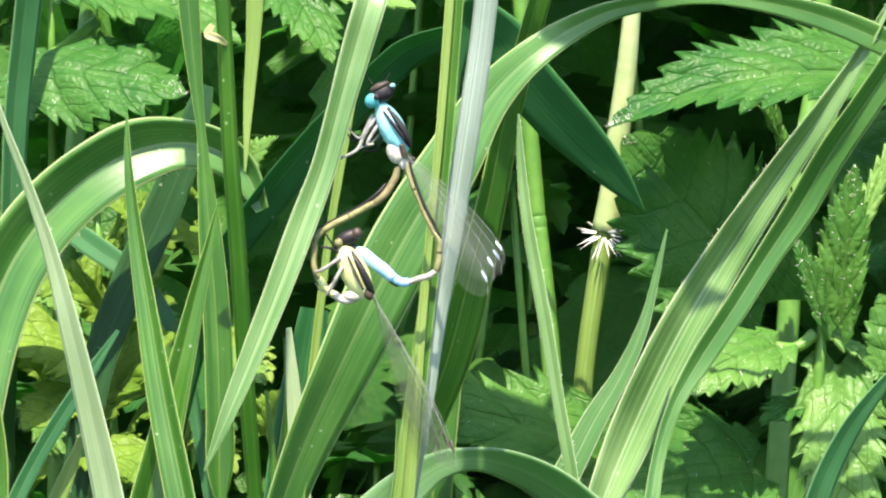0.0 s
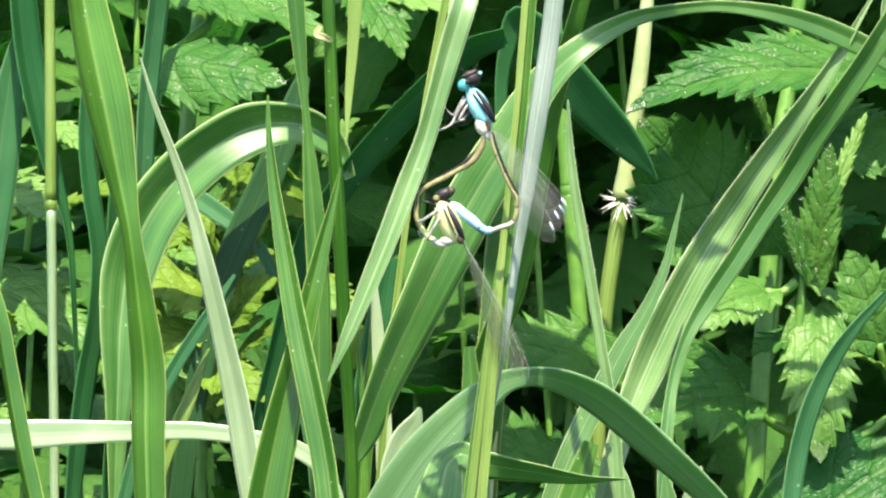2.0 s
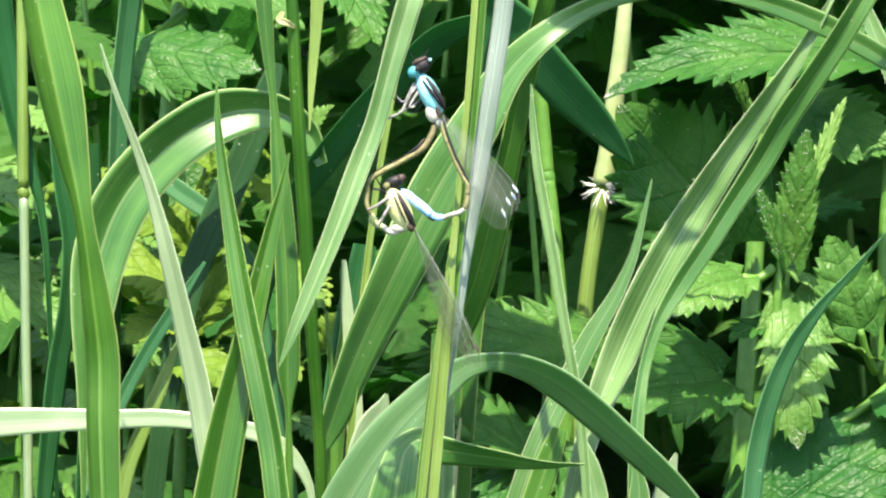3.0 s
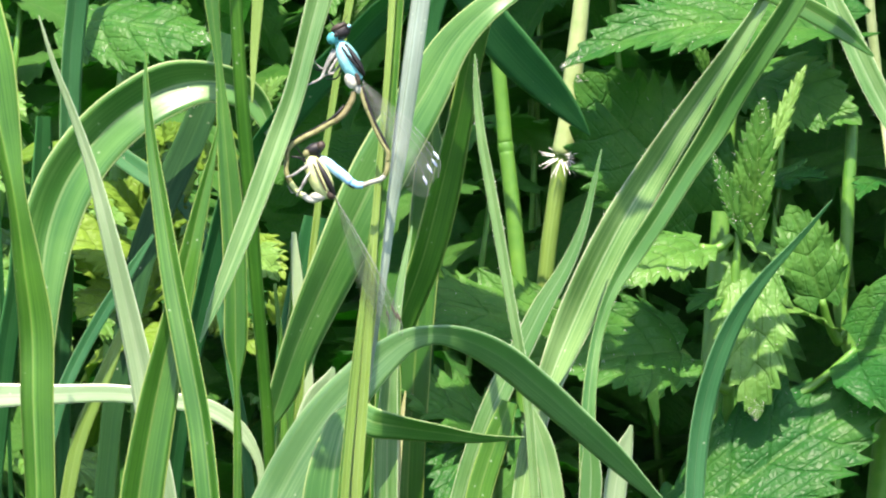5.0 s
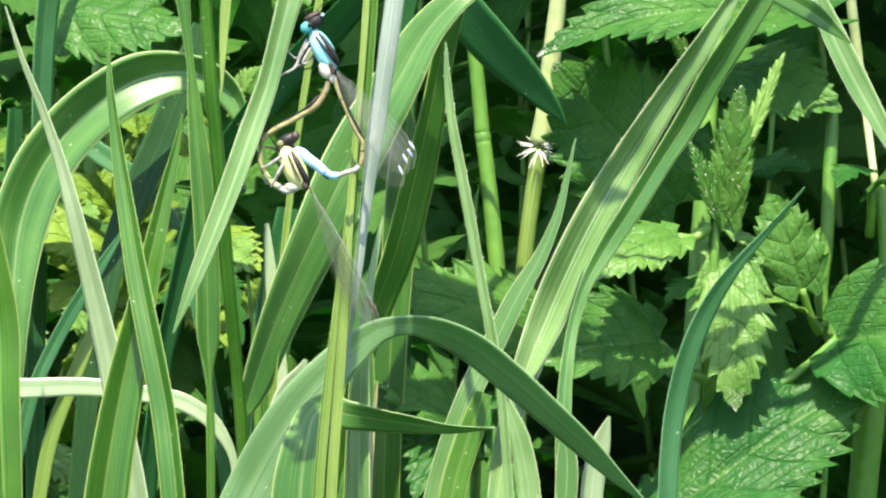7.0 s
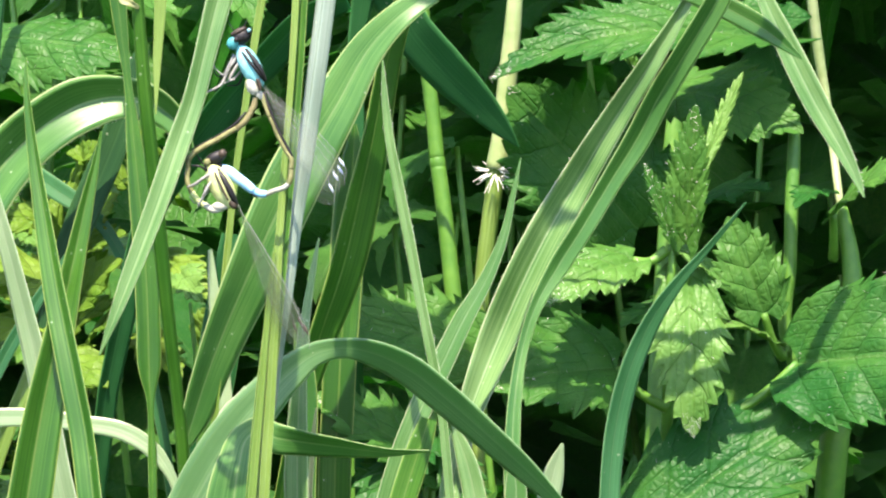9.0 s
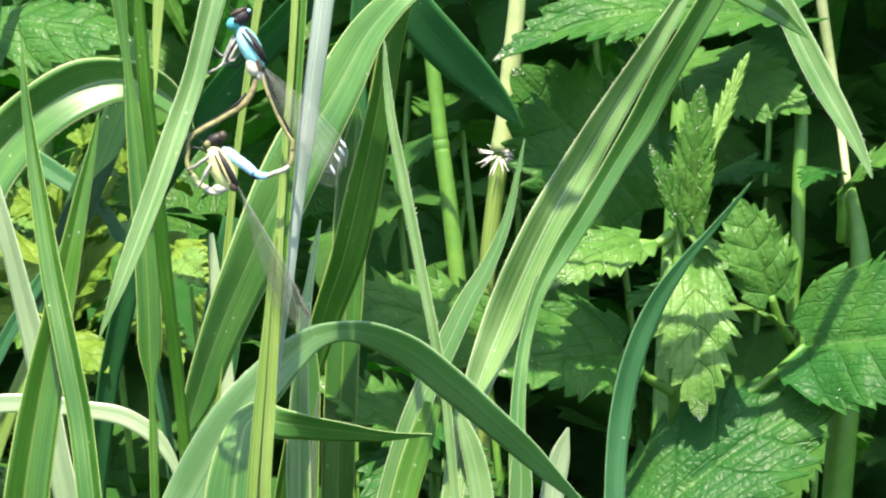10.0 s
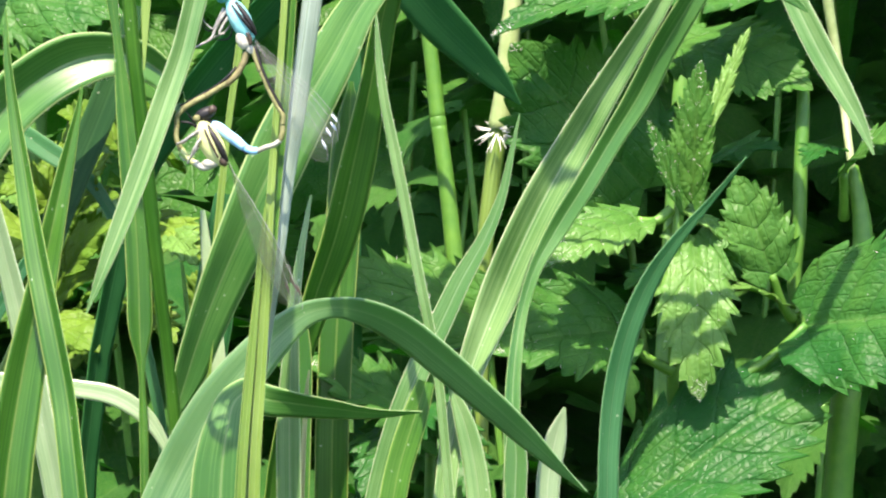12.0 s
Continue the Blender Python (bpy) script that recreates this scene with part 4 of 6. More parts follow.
lone_blade([(0.0057, 0.0675, 0.2273, 1.58), (0.0063, 0.0662, 0.2179, 3.48), (0.0059, 0.0646, 0.2068, 3.96), (0.0054, 0.0631, 0.1958, 3.96), (0.0042, 0.0631, 0.0979, 3.96), (0.0033, 0.0631, -0.0020, 3.00)], FRESH, "green grass blade low behind the arch", fold=0.3)
lone_blade([(0.0242, 0.0655, 0.2133, 2.50), (0.0225, 0.0648, 0.2083, 3.66), (0.0201, 0.0638, 0.2009, 3.83), (0.0188, 0.0629, 0.1943, 3.83), (0.0138, 0.0629, 0.0972, 3.83), (0.0097, 0.0629, -0.0020, 3.00)], FRESH, "grass blade low under the arch", fold=0.3)
lone_blade([(0.0268, 0.0734, 0.2120, 0.67), (0.0289, 0.0726, 0.2062, 2.85), (0.0302, 0.0718, 0.2004, 3.35), (0.0310, 0.0707, 0.1930, 3.35), (0.0341, 0.0707, 0.0965, 3.35), (0.0365, 0.0707, -0.0020, 3.00)], SAGE, "pale grass leaf low among nettles", fold=0.2)
lone_blade([(0.0357, 0.0708, 0.2074, 0.84), (0.0362, 0.0702, 0.2033, 2.84), (0.0360, 0.0691, 0.1958, 3.34), (0.0355, 0.0691, 0.0979, 3.34), (0.0350, 0.0691, -0.0020, 3.00)], SAGE, "short grass leaf at the nettle", fold=0.3)
lone_blade([(0.0419, 0.0897, 0.2059, 0.42), (0.0406, 0.0892, 0.2018, 3.05), (0.0395, 0.0885, 0.1968, 3.56), (0.0390, 0.0875, 0.1901, 3.39), (0.0367, 0.0875, 0.0950, 3.39), (0.0348, 0.0875, -0.0020, 3.00)], PALE_SHEEN, "short whitish grass leaf", fold=0.2, face=-20)

# ---- nettles ----
nettle_top = at_foot("nettle_plant", (0.0571, 0.1048, 0), "young stinging nettle with toothed leaves in the sun", "nettle plant", "nettles")
stalk(nettle_top, [(0.0578, 0.1087, 0.2330, 0.99), (0.0573, 0.1078, 0.2266, 1.49), (0.0568, 0.1083, 0.2157, 1.66), (0.0561, 0.1104, 0.2020, 1.83), (0.0554, 0.1108, 0.1902, 2.00), (0.0539, 0.1108, 0.0951, 3.00), (0.0527, 0.1108, -0.0020, 3.00)], NETTLE_STEM, name='stem')
nettle_leaf(nettle_top, (0.0597, 0.1076, 0.2332), (0.0616, 0.1076, 0.2538), 10.0, (-0.2, -0.96, 0.3), arch=0.03, fold=0.45, teeth=12, hairs=120, tooth=0.45, seed=1)
nettle_leaf(nettle_top, (0.0618, 0.1161, 0.2423), (0.068, 0.1232, 0.2569), 4.3, (-0.5, -0.9485, 0.4363), material=NETTLE_YOUNG, stem_from=(0.0586, 0.1087, 0.2332), arch=0.01, fold=0.4, teeth=8, tooth=0.45, seed=2)
nettle_leaf(nettle_top, (0.0575, 0.1059, 0.2344), (0.0537, 0.1065, 0.2452), 4.2, (0.3, -0.95, 0.4), arch=0.05, fold=0.5, teeth=9, hairs=90, tooth=0.45, seed=3)
nettle_leaf(nettle_top, (0.0519, 0.1066, 0.2307), (0.0391, 0.0940, 0.2256), 15.0, (-0.1, -0.72, 0.7), material=NETTLE_YOUNG, stem_from=(0.0568, 0.1085, 0.2320), arch=0.08, fold=0.15, teeth=10, hairs=140, seed=4)
nettle_leaf(nettle_top, (0.0586, 0.1085, 0.2319), (0.0649, 0.1098, 0.2263), 5.0, (0.3, -0.4828, 0.8757), material=NETTLE_YOUNG, arch=0.10, fold=0.3, teeth=8, seed=5)
nettle_leaf(nettle_top, (0.0491, 0.1070, 0.2146), (0.0306, 0.0970, 0.2131), 26.5, (-0.03, -0.8, 0.6), stem_from=(0.0565, 0.1082, 0.2082), arch=0.07, fold=0.3, teeth=9, hairs=150, seed=6)
nettle_leaf(nettle_top, (0.0598, 0.1098, 0.2279), (0.0606, 0.1005, 0.2050), 17.5, (0.05, -0.85, 0.52), material=NETTLE_YOUNG, stem_from=(0.0571, 0.1094, 0.2239), arch=0.1, fold=0.12, teeth=9, hairs=160, pucker=0.7, seed=7)
nettle_leaf(nettle_top, (0.0593, 0.1134, 0.2234), (0.05, 0.103, 0.2211), 9.1, (-0.1, -0.4828, 0.8757), stem_from=(0.0571, 0.1087, 0.219), arch=0.07, fold=0.12, teeth=8, seed=71)
nettle_leaf(nettle_top, (0.0498, 0.0980, 0.1890), (0.0811, 0.1100, 0.2088), 32.0, (0.05, -0.72, 0.7), stem_from=(0.0559, 0.1089, 0.1989), arch=0.05, fold=0.06, teeth=10, hairs=150, pucker=0.5, seed=8)
nettle_leaf(nettle_top, (0.0706, 0.1208, 0.2206), (0.0654, 0.1225, 0.2352), 16.0, (0, -0.77, 0.62), stem_from=(0.0733, 0.1241, 0.2134), arch=0.06, fold=0.15, teeth=9, seed=9)
nettle_right = at_foot("nettle_plant", (0.081, 0.1176, 0), "tall stinging nettle with broad toothed leaves", "nettle plant", "nettles")
stalk(nettle_right, [(0.0822, 0.1280, 0.2356, 2.00), (0.0836, 0.1270, 0.2281, 2.80), (0.0835, 0.1210, 0.2170, 3.80), (0.0816, 0.1160, 0.2060, 4.40), (0.0798, 0.1160, 0.1900, 4.50), (0.0800, 0.1160, 0.0960, 4.60), (0.0800, 0.1160, -0.0020, 4.60)], NETTLE_STEM, label='stout green lower stem', name='stem')
stalk(nettle_right, [(0.0752, 0.1340, 0.2485, 1.70), (0.0751, 0.1330, 0.2436, 2.00), (0.0747, 0.1310, 0.2362, 2.10), (0.0743, 0.1290, 0.2263, 2.10), (0.0735, 0.1280, 0.2179, 2.20), (0.0781, 0.1270, 0.2044, 2.40)], NETTLE_STEM, label='sunlit green side stem', name='stem')
nettle_leaf(nettle_right, (0.0759, 0.1101, 0.2146), (0.1012, 0.0985, 0.2173), 36.0, (-0.05, -0.82, 0.57), stem_from=(0.0637, 0.1079, 0.2061), arch=0.05, fold=0.12, teeth=11, hairs=160, pucker=0.8, seed=11)
stalk(nettle_right, [(0.0774, 0.1470, 0.2804, 1.30), (0.0777, 0.1470, 0.2667, 1.60), (0.0787, 0.1480, 0.2564, 1.60), (0.0797, 0.1480, 0.2495, 1.40), (0.0819, 0.1400, 0.2333, 1.20)], PALE_STEM, label='pale upper stem', name='stem')
nettle_leaf(nettle_right, (0.0812, 0.1241, 0.2352), (0.0932, 0.1151, 0.2427), 12.5, (0, -0.4828, 0.8757), stem_from=(0.081, 0.1282, 0.2279), arch=0.10, fold=0.15, teeth=9, seed=12)
nettle_leaf(nettle_right, (0.0805, 0.1216, 0.2388), (0.0759, 0.1094, 0.2378), 7.5, (0, -0.4828, 0.8757), arch=0.10, fold=0.15, teeth=7, seed=13)
nettle_leaf(nettle_right, (0.0725, 0.1244, 0.2154), (0.0645, 0.1149, 0.2194), 5.9, (0, -0.2709, 0.9469), material=NETTLE_YOUNG, stem_from=(0.0737, 0.1263, 0.2147), arch=0.07, fold=0.15, teeth=7, seed=14)
nettle_back = at_foot("nettle_plant", (0.0329, 0.1322, 0), "stinging nettle behind the grass, partly shaded", "nettle plant", "nettles")
stalk(nettle_back, [(0.0612, 0.1671, 0.2893, 1.86), (0.0589, 0.1639, 0.2663, 2.32), (0.0580, 0.1626, 0.2575, 2.50), (0.0563, 0.1593, 0.2480, 2.67), (0.0546, 0.1532, 0.2264, 3.02), (0.0529, 0.1446, 0.2008, 3.19), (0.0521, 0.1401, 0.1836, 3.54), (0.0509, 0.1401, 0.0918, 3.54), (0.0499, 0.1401, -0.0020, 3.00)], NETTLE_STEM, name='stem')
nettle_leaf(nettle_back, (0.0739, 0.1340, 0.2608), (0.0303, 0.1200, 0.2565), 23.0, (0, -0.55, 0.83), arch=0.11, fold=0.3, teeth=15, hairs=150, seed=21)
nettle_leaf(nettle_back, (0.0513, 0.1350, 0.2318), (0.0325, 0.1265, 0.2547), 36.0, (-0.1, -0.85, 0.5), arch=0.04, fold=0.05, teeth=10, hairs=60, pucker=0.35, seed=22)
nettle_leaf(nettle_back, (0.0570, 0.1410, 0.2523), (0.0767, 0.1300, 0.2467), 21.0, (0.1, -0.82, 0.56), arch=0.1, fold=0.1, teeth=12, seed=23)
nettle_leaf(nettle_back, (0.0539, 0.141, 0.2473), (0.0495, 0.1325, 0.2584), 10.2, (0, -0.5958, 0.7906), material=NETTLE_YOUNG, arch=0.07, fold=0.2, teeth=9, seed=24)
nettle_leaf(nettle_back, (0.0584, 0.1491, 0.2334), (0.0716, 0.1395, 0.2369), 12.8, (0, -0.3699, 0.9608), arch=0.07, fold=0.1, teeth=9, seed=25)
hairy_stem = at_foot("jointed_plant", (0.0266, 0.1233, 0), "pale jointed plant stem with a ring of white bristles", "plant stem", "")
stalk(hairy_stem, [(0.0355, 0.1372, 0.2920, 1.81), (0.0335, 0.1340, 0.2695, 2.27), (0.0329, 0.1330, 0.2626, 2.62), (0.0320, 0.1320, 0.2548, 2.96), (0.0312, 0.1309, 0.2471, 3.14), (0.0303, 0.1301, 0.2417, 3.49)], PALE_STEM, label='pale upper stem', name='stem')
stalk(hairy_stem, [(0.0303, 0.1302, 0.2420, 2.70), (0.0294, 0.1293, 0.2358, 2.62), (0.0283, 0.1282, 0.2280, 2.53), (0.0275, 0.1270, 0.2194, 2.53), (0.0269, 0.1248, 0.2038, 2.62), (0.0266, 0.1224, 0.1866, 2.62), (0.0263, 0.1224, 0.0933, 3.00), (0.0260, 0.1224, -0.0020, 3.00)], YELLOW, name='stem')
for k in range(32):
    a, up = k * 2.4, random.uniform(-0.9, 0.7)
    c = Vector((0.0302, 0.1281, 0.2414))
    r = Vector((math.cos(a), math.sin(a), up)).normalized()
    p = c + r * 0.0012 - hairy_stem.matrix_basis.translation
    q = p + r * random.uniform(0.0014, 0.0031) + Vector((0, 0, -0.0006))
    part("bristle", tube_mesh([(*p, 0.24), (*((p + q) / 2), 0.16), (*q, 0.04)], 6), WHITE_HAIR, hairy_stem, "white bristle")
green_stem = at_foot("bare_plant", (0.025, 0.1184, 0), "bare green plant stem in the shade", "plant stem", "")
stalk(green_stem, [(0.0177, 0.1332, 0.2923, 1.67), (0.0193, 0.1300, 0.2699, 2.09), (0.0200, 0.1286, 0.2596, 2.17), (0.0209, 0.1274, 0.2510, 2.26), (0.0216, 0.1263, 0.2432, 2.35)], NETTLE_STEM, name='upper_stem')
stalk(green_stem, [(0.0216, 0.1263, 0.2434, 2.35), (0.0224, 0.1254, 0.2372, 2.43), (0.0232, 0.1244, 0.2295, 2.52), (0.0243, 0.1225, 0.2165, 2.61), (0.0250, 0.1184, 0.1872, 2.78), (0.0257, 0.1184, 0.0936, 3.00), (0.0262, 0.1184, -0.0020, 3.00)], NETTLE_STEM, name='stem')
stalk(green_stem, [(0.0215, 0.1264, 0.2441, 2.35), (0.0216, 0.1263, 0.2434, 2.52), (0.0217, 0.1262, 0.2425, 2.35)], NETTLE_STEM, name='joint')
nettle_left = at_foot("nettle_plant", (-0.0402, 0.1279, 0), "stinging nettle with pale sunlit leaves behind the grass", "nettle plant", "nettles")
stalk(nettle_left, [(-0.0338, 0.1431, 0.2980, 1.86), (-0.0360, 0.1398, 0.2750, 2.32), (-0.0376, 0.1376, 0.2591, 2.50), (-0.0395, 0.1341, 0.2343, 2.68), (-0.0400, 0.1304, 0.2078, 2.86), (-0.0402, 0.1279, 0.1901, 3.03), (-0.0405, 0.1279, 0.0951, 3.03), (-0.0407, 0.1279, -0.0020, 3.00)], NETTLE_STEM, name='stem')
nettle_leaf(nettle_left, (-0.0446, 0.1180, 0.2639), (-0.0228, 0.1120, 0.2612), 23.0, (0, -0.62, 0.78), stem_from=(-0.0352, 0.1288, 0.2683), arch=0.08, fold=-0.35, teeth=10, hairs=100, seed=31)
nettle_leaf(nettle_left, (-0.0438, 0.1327, 0.2748), (-0.016, 0.1155, 0.2673), 21.3, (0, -0.3768, 0.9113), arch=0.07, fold=0.12, teeth=12, seed=32)
nettle_leaf(nettle_left, (-0.0137, 0.135, 0.2768), (-0.0046, 0.1212, 0.2642), 15.1, (0.1, -0.4828, 0.8757), stem_from=(-0.0139, 0.1411, 0.2842), arch=0.07, fold=0.12, teeth=11, seed=33)
nettle_leaf(nettle_left, (-0.0137, 0.1364, 0.2721), (0.0059, 0.1261, 0.2709), 13.4, (0.1, -0.4828, 0.8757), material=NETTLE_YOUNG, arch=0.07, fold=0.12, teeth=10, seed=34)
nettle_low = at_foot("nettle_plant", (-0.0353, 0.1131, 0), "stinging nettle low among the grass with leaves coloured as sunlit", "nettle plant", "nettles")
stalk(nettle_low, [(-0.0342, 0.1210, 0.2344, 1.59), (-0.0348, 0.1193, 0.2222, 1.77), (-0.0350, 0.1168, 0.2047, 1.94), (-0.0354, 0.1151, 0.1924, 1.94), (-0.0362, 0.1151, 0.0962, 3.00), (-0.0368, 0.1151, -0.0020, 3.00)], NETTLE_STEM, name='stem')
nettle_leaf(nettle_low, (-0.0333, 0.103, 0.2284), (-0.0482, 0.0974, 0.232), 16.3, (0, -0.5393, 0.8332), material=NETTLE_SUNLIT, arch=0.08, fold=0.15, teeth=9, seed=40)
nettle_leaf(nettle_low, (-0.0311, 0.1025, 0.2249), (-0.0235, 0.0995, 0.2326), 12.5, (0, -0.5393, 0.8332), material=NETTLE_SUNLIT, arch=0.08, fold=0.15, teeth=9, seed=41)
nettle_leaf(nettle_low, (-0.0348, 0.0995, 0.2181), (-0.0252, 0.091, 0.2147), 13.4, (0, -0.5393, 0.8332), material=NETTLE_SUNLIT, arch=0.08, fold=0.15, teeth=9, seed=42)
nettle_leaf(nettle_low, (-0.0325, 0.1077, 0.2334), (-0.0394, 0.1047, 0.2403), 11.5, (0, -0.5393, 0.8332), material=NETTLE_SUNLIT, arch=0.08, fold=0.15, teeth=9, seed=43)
nettle_leaf(nettle_low, (-0.0307, 0.1077, 0.2334), (-0.0245, 0.1049, 0.2418), 10.6, (0, -0.5393, 0.8332), material=NETTLE_SUNLIT, arch=0.08, fold=0.15, teeth=9, seed=44)
nettle_leaf(nettle_low, (-0.0316, 0.1111, 0.243), (-0.0275, 0.1079, 0.2493), 7.7, (0, -0.5393, 0.8332), material=NETTLE_SUNLIT, arch=0.08, fold=0.15, teeth=9, seed=45)
nettle_leaf(nettle_low, (-0.0123, 0.1037, 0.2191), (-0.0102, 0.1025, 0.2251), 8.6, (0, -0.5393, 0.8332), material=NETTLE_SUNLIT, arch=0.08, fold=0.15, teeth=9, seed=46)
nettle_leaf(nettle_low, (-0.0294, 0.1038, 0.2197), (-0.022, 0.0965, 0.2252), 10.6, (0, -0.5393, 0.8332), material=NETTLE_SUNLIT, arch=0.08, fold=0.15, teeth=9, seed=47)
nettle_leaf(nettle_low, (-0.0351, 0.1044, 0.2238), (-0.0423, 0.0939, 0.2211), 12.5, (0, -0.5393, 0.8332), material=NETTLE_SUNLIT, arch=0.08, fold=0.15, teeth=9, seed=48)
nettle_leaf(nettle_low, (-0.0164, 0.114, 0.2493), (-0.0113, 0.1109, 0.2562), 6.8, (0, -0.5393, 0.8332), material=NETTLE_YOUNG, arch=0.08, fold=0.15, teeth=9, seed=49)
nettle_leaf(nettle_low, (-0.0249, 0.1131, 0.2428), (-0.0326, 0.1097, 0.2475), 10.6, (0, -0.5393, 0.8332), material=NETTLE_SUNLIT, arch=0.08, fold=0.15, teeth=9, seed=50)
nettle_leaf(nettle_low, (-0.0373, 0.1184, 0.2157), (-0.0255, 0.1096, 0.2251), 13.0, (0, -0.5958, 0.7906), material=NETTLE_SUNLIT, arch=0.08, fold=0.15, teeth=8, seed=80)
nettle_leaf(nettle_low, (-0.0414, 0.1193, 0.2224), (-0.0484, 0.1107, 0.2329), 13.0, (0, -0.5958, 0.7906), material=NETTLE_SUNLIT, arch=0.08, fold=0.15, teeth=8, seed=81)
nettle_leaf(nettle_low, (-0.0346, 0.1201, 0.2281), (-0.0241, 0.111, 0.235), 11.9, (0, -0.5958, 0.7906), material=NETTLE_SUNLIT, arch=0.08, fold=0.15, teeth=8, seed=82)
nettle_leaf(nettle_low, (-0.0396, 0.121, 0.234), (-0.0307, 0.1119, 0.2417), 9.8, (0, -0.5958, 0.7906), material=NETTLE_SUNLIT, arch=0.08, fold=0.15, teeth=8, seed=83)
nettle_leaf(nettle_low, (-0.028, 0.1179, 0.2122), (-0.0387, 0.1074, 0.2096), 13.0, (0, -0.5958, 0.7906), material=NETTLE_SUNLIT, arch=0.08, fold=0.15, teeth=8, seed=84)
nettle_leaf(nettle_low, (-0.0237, 0.1188, 0.2188), (-0.016, 0.108, 0.2134), 9.8, (0, -0.5958, 0.7906), material=NETTLE_SUNLIT, arch=0.08, fold=0.15, teeth=8, seed=85)
nettle_leaf(nettle_low, (-0.0194, 0.1204, 0.2304), (-0.0117, 0.1096, 0.2249), 9.8, (0, -0.5958, 0.7906), material=NETTLE_SUNLIT, arch=0.08, fold=0.15, teeth=8, seed=86)
nettle_leaf(nettle_low, (-0.0167, 0.1215, 0.2378), (-0.0223, 0.1123, 0.244), 8.7, (0, -0.5958, 0.7906), material=NETTLE_SUNLIT, arch=0.08, fold=0.15, teeth=8, seed=87)
nettle_leaf(nettle_low, (-0.0458, 0.1435, 0.202), (-0.038, 0.133, 0.2106), 11.8, (-0.2339, -0.5393, 0.8332), material=NETTLE_SUNLIT, arch=0.10, fold=0.18, teeth=8, seed=120)
nettle_leaf(nettle_low, (-0.0761, 0.1404, 0.2259), (-0.0811, 0.1311, 0.221), 10.6, (0.2671, -0.5393, 0.8332), material=NETTLE_YOUNG, arch=0.10, fold=0.18, teeth=8, seed=121)
nettle_leaf(nettle_low, (-0.052, 0.1154, 0.1958), (-0.0428, 0.1074, 0.1906), 12.4, (0.0353, -0.5393, 0.8332), material=NETTLE_YOUNG, arch=0.10, fold=0.18, teeth=8, seed=122)
nettle_leaf(nettle_low, (-0.0195, 0.1357, 0.2371), (-0.0301, 0.1279, 0.242), 9.1, (0.2639, -0.5393, 0.8332), material=NETTLE_SUNLIT, arch=0.10, fold=0.18, teeth=8, seed=123)
nettle_leaf(nettle_low, (-0.0477, 0.1178, 0.1956), (-0.0386, 0.1038, 0.1916), 9.7, (-0.0767, -0.5393, 0.8332), material=NETTLE_YOUNG, arch=0.10, fold=0.18, teeth=8, seed=124)
nettle_leaf(nettle_low, (-0.0737, 0.1259, 0.2075), (-0.0641, 0.1134, 0.2061), 9.8, (-0.1566, -0.5393, 0.8332), material=NETTLE_YOUNG, arch=0.10, fold=0.18, teeth=8, seed=125)
nettle_leaf(nettle_low, (-0.0431, 0.1295, 0.1958), (-0.039, 0.1182, 0.2033), 7.4, (0.0623, -0.5393, 0.8332), material=NETTLE_SUNLIT, arch=0.10, fold=0.18, teeth=8, seed=126)
nettle_leaf(nettle_low, (-0.0431, 0.1209, 0.2197), (-0.0377, 0.1113, 0.2131), 11.3, (0.2454, -0.5393, 0.8332), material=NETTLE_YOUNG, arch=0.10, fold=0.18, teeth=8, seed=127)
nettle_leaf(nettle_low, (-0.0418, 0.1194, 0.2355), (-0.036, 0.1091, 0.2317), 8.0, (0.0799, -0.5393, 0.8332), material=NETTLE_YOUNG, arch=0.10, fold=0.18, teeth=8, seed=128)
nettle_leaf(nettle_low, (-0.0328, 0.1211, 0.2334), (-0.0465, 0.1153, 0.2364), 12.1, (0.1116, -0.5393, 0.8332), material=NETTLE_SUNLIT, arch=0.10, fold=0.18, teeth=8, seed=129)
nettle_leaf(nettle_low, (-0.0531, 0.1441, 0.206), (-0.0505, 0.1357, 0.2009), 8.3, (-0.2095, -0.5393, 0.8332), material=NETTLE_YOUNG, arch=0.10, fold=0.18, teeth=8, seed=130)
nettle_leaf(nettle_low, (-0.0713, 0.1446, 0.235), (-0.0691, 0.1302, 0.2287), 12.5, (-0.2703, -0.5393, 0.8332), material=NETTLE_YOUNG, arch=0.10, fold=0.18, teeth=8, seed=131)
nettle_leaf(nettle_low, (-0.0215, 0.1435, 0.2426), (-0.0313, 0.135, 0.2484), 9.2, (-0.2489, -0.5393, 0.8332), material=NETTLE_SUNLIT, arch=0.10, fold=0.18, teeth=8, seed=132)
nettle_leaf(nettle_low, (-0.0388, 0.1352, 0.2351), (-0.0427, 0.1262, 0.2313), 8.1, (-0.0079, -0.5393, 0.8332), material=NETTLE_YOUNG, arch=0.10, fold=0.18, teeth=8, seed=133)
nettle_leaf(nettle_low, (-0.0535, 0.1339, 0.2214), (-0.0522, 0.1194, 0.2168), 10.0, (-0.1626, -0.5393, 0.8332), material=NETTLE_YOUNG, arch=0.10, fold=0.18, teeth=8, seed=134)
nettle_leaf(nettle_low, (-0.058, 0.1306, 0.2384), (-0.0449, 0.1205, 0.2422), 10.7, (0.2361, -0.5393, 0.8332), material=NETTLE_SUNLIT, arch=0.10, fold=0.18, teeth=8, seed=135)
nettle_leaf(nettle_low, (-0.0578, 0.1444, 0.2146), (-0.0556, 0.1345, 0.2086), 11.9, (0.1529, -0.5393, 0.8332), material=NETTLE_YOUNG, arch=0.10, fold=0.18, teeth=8, seed=136)
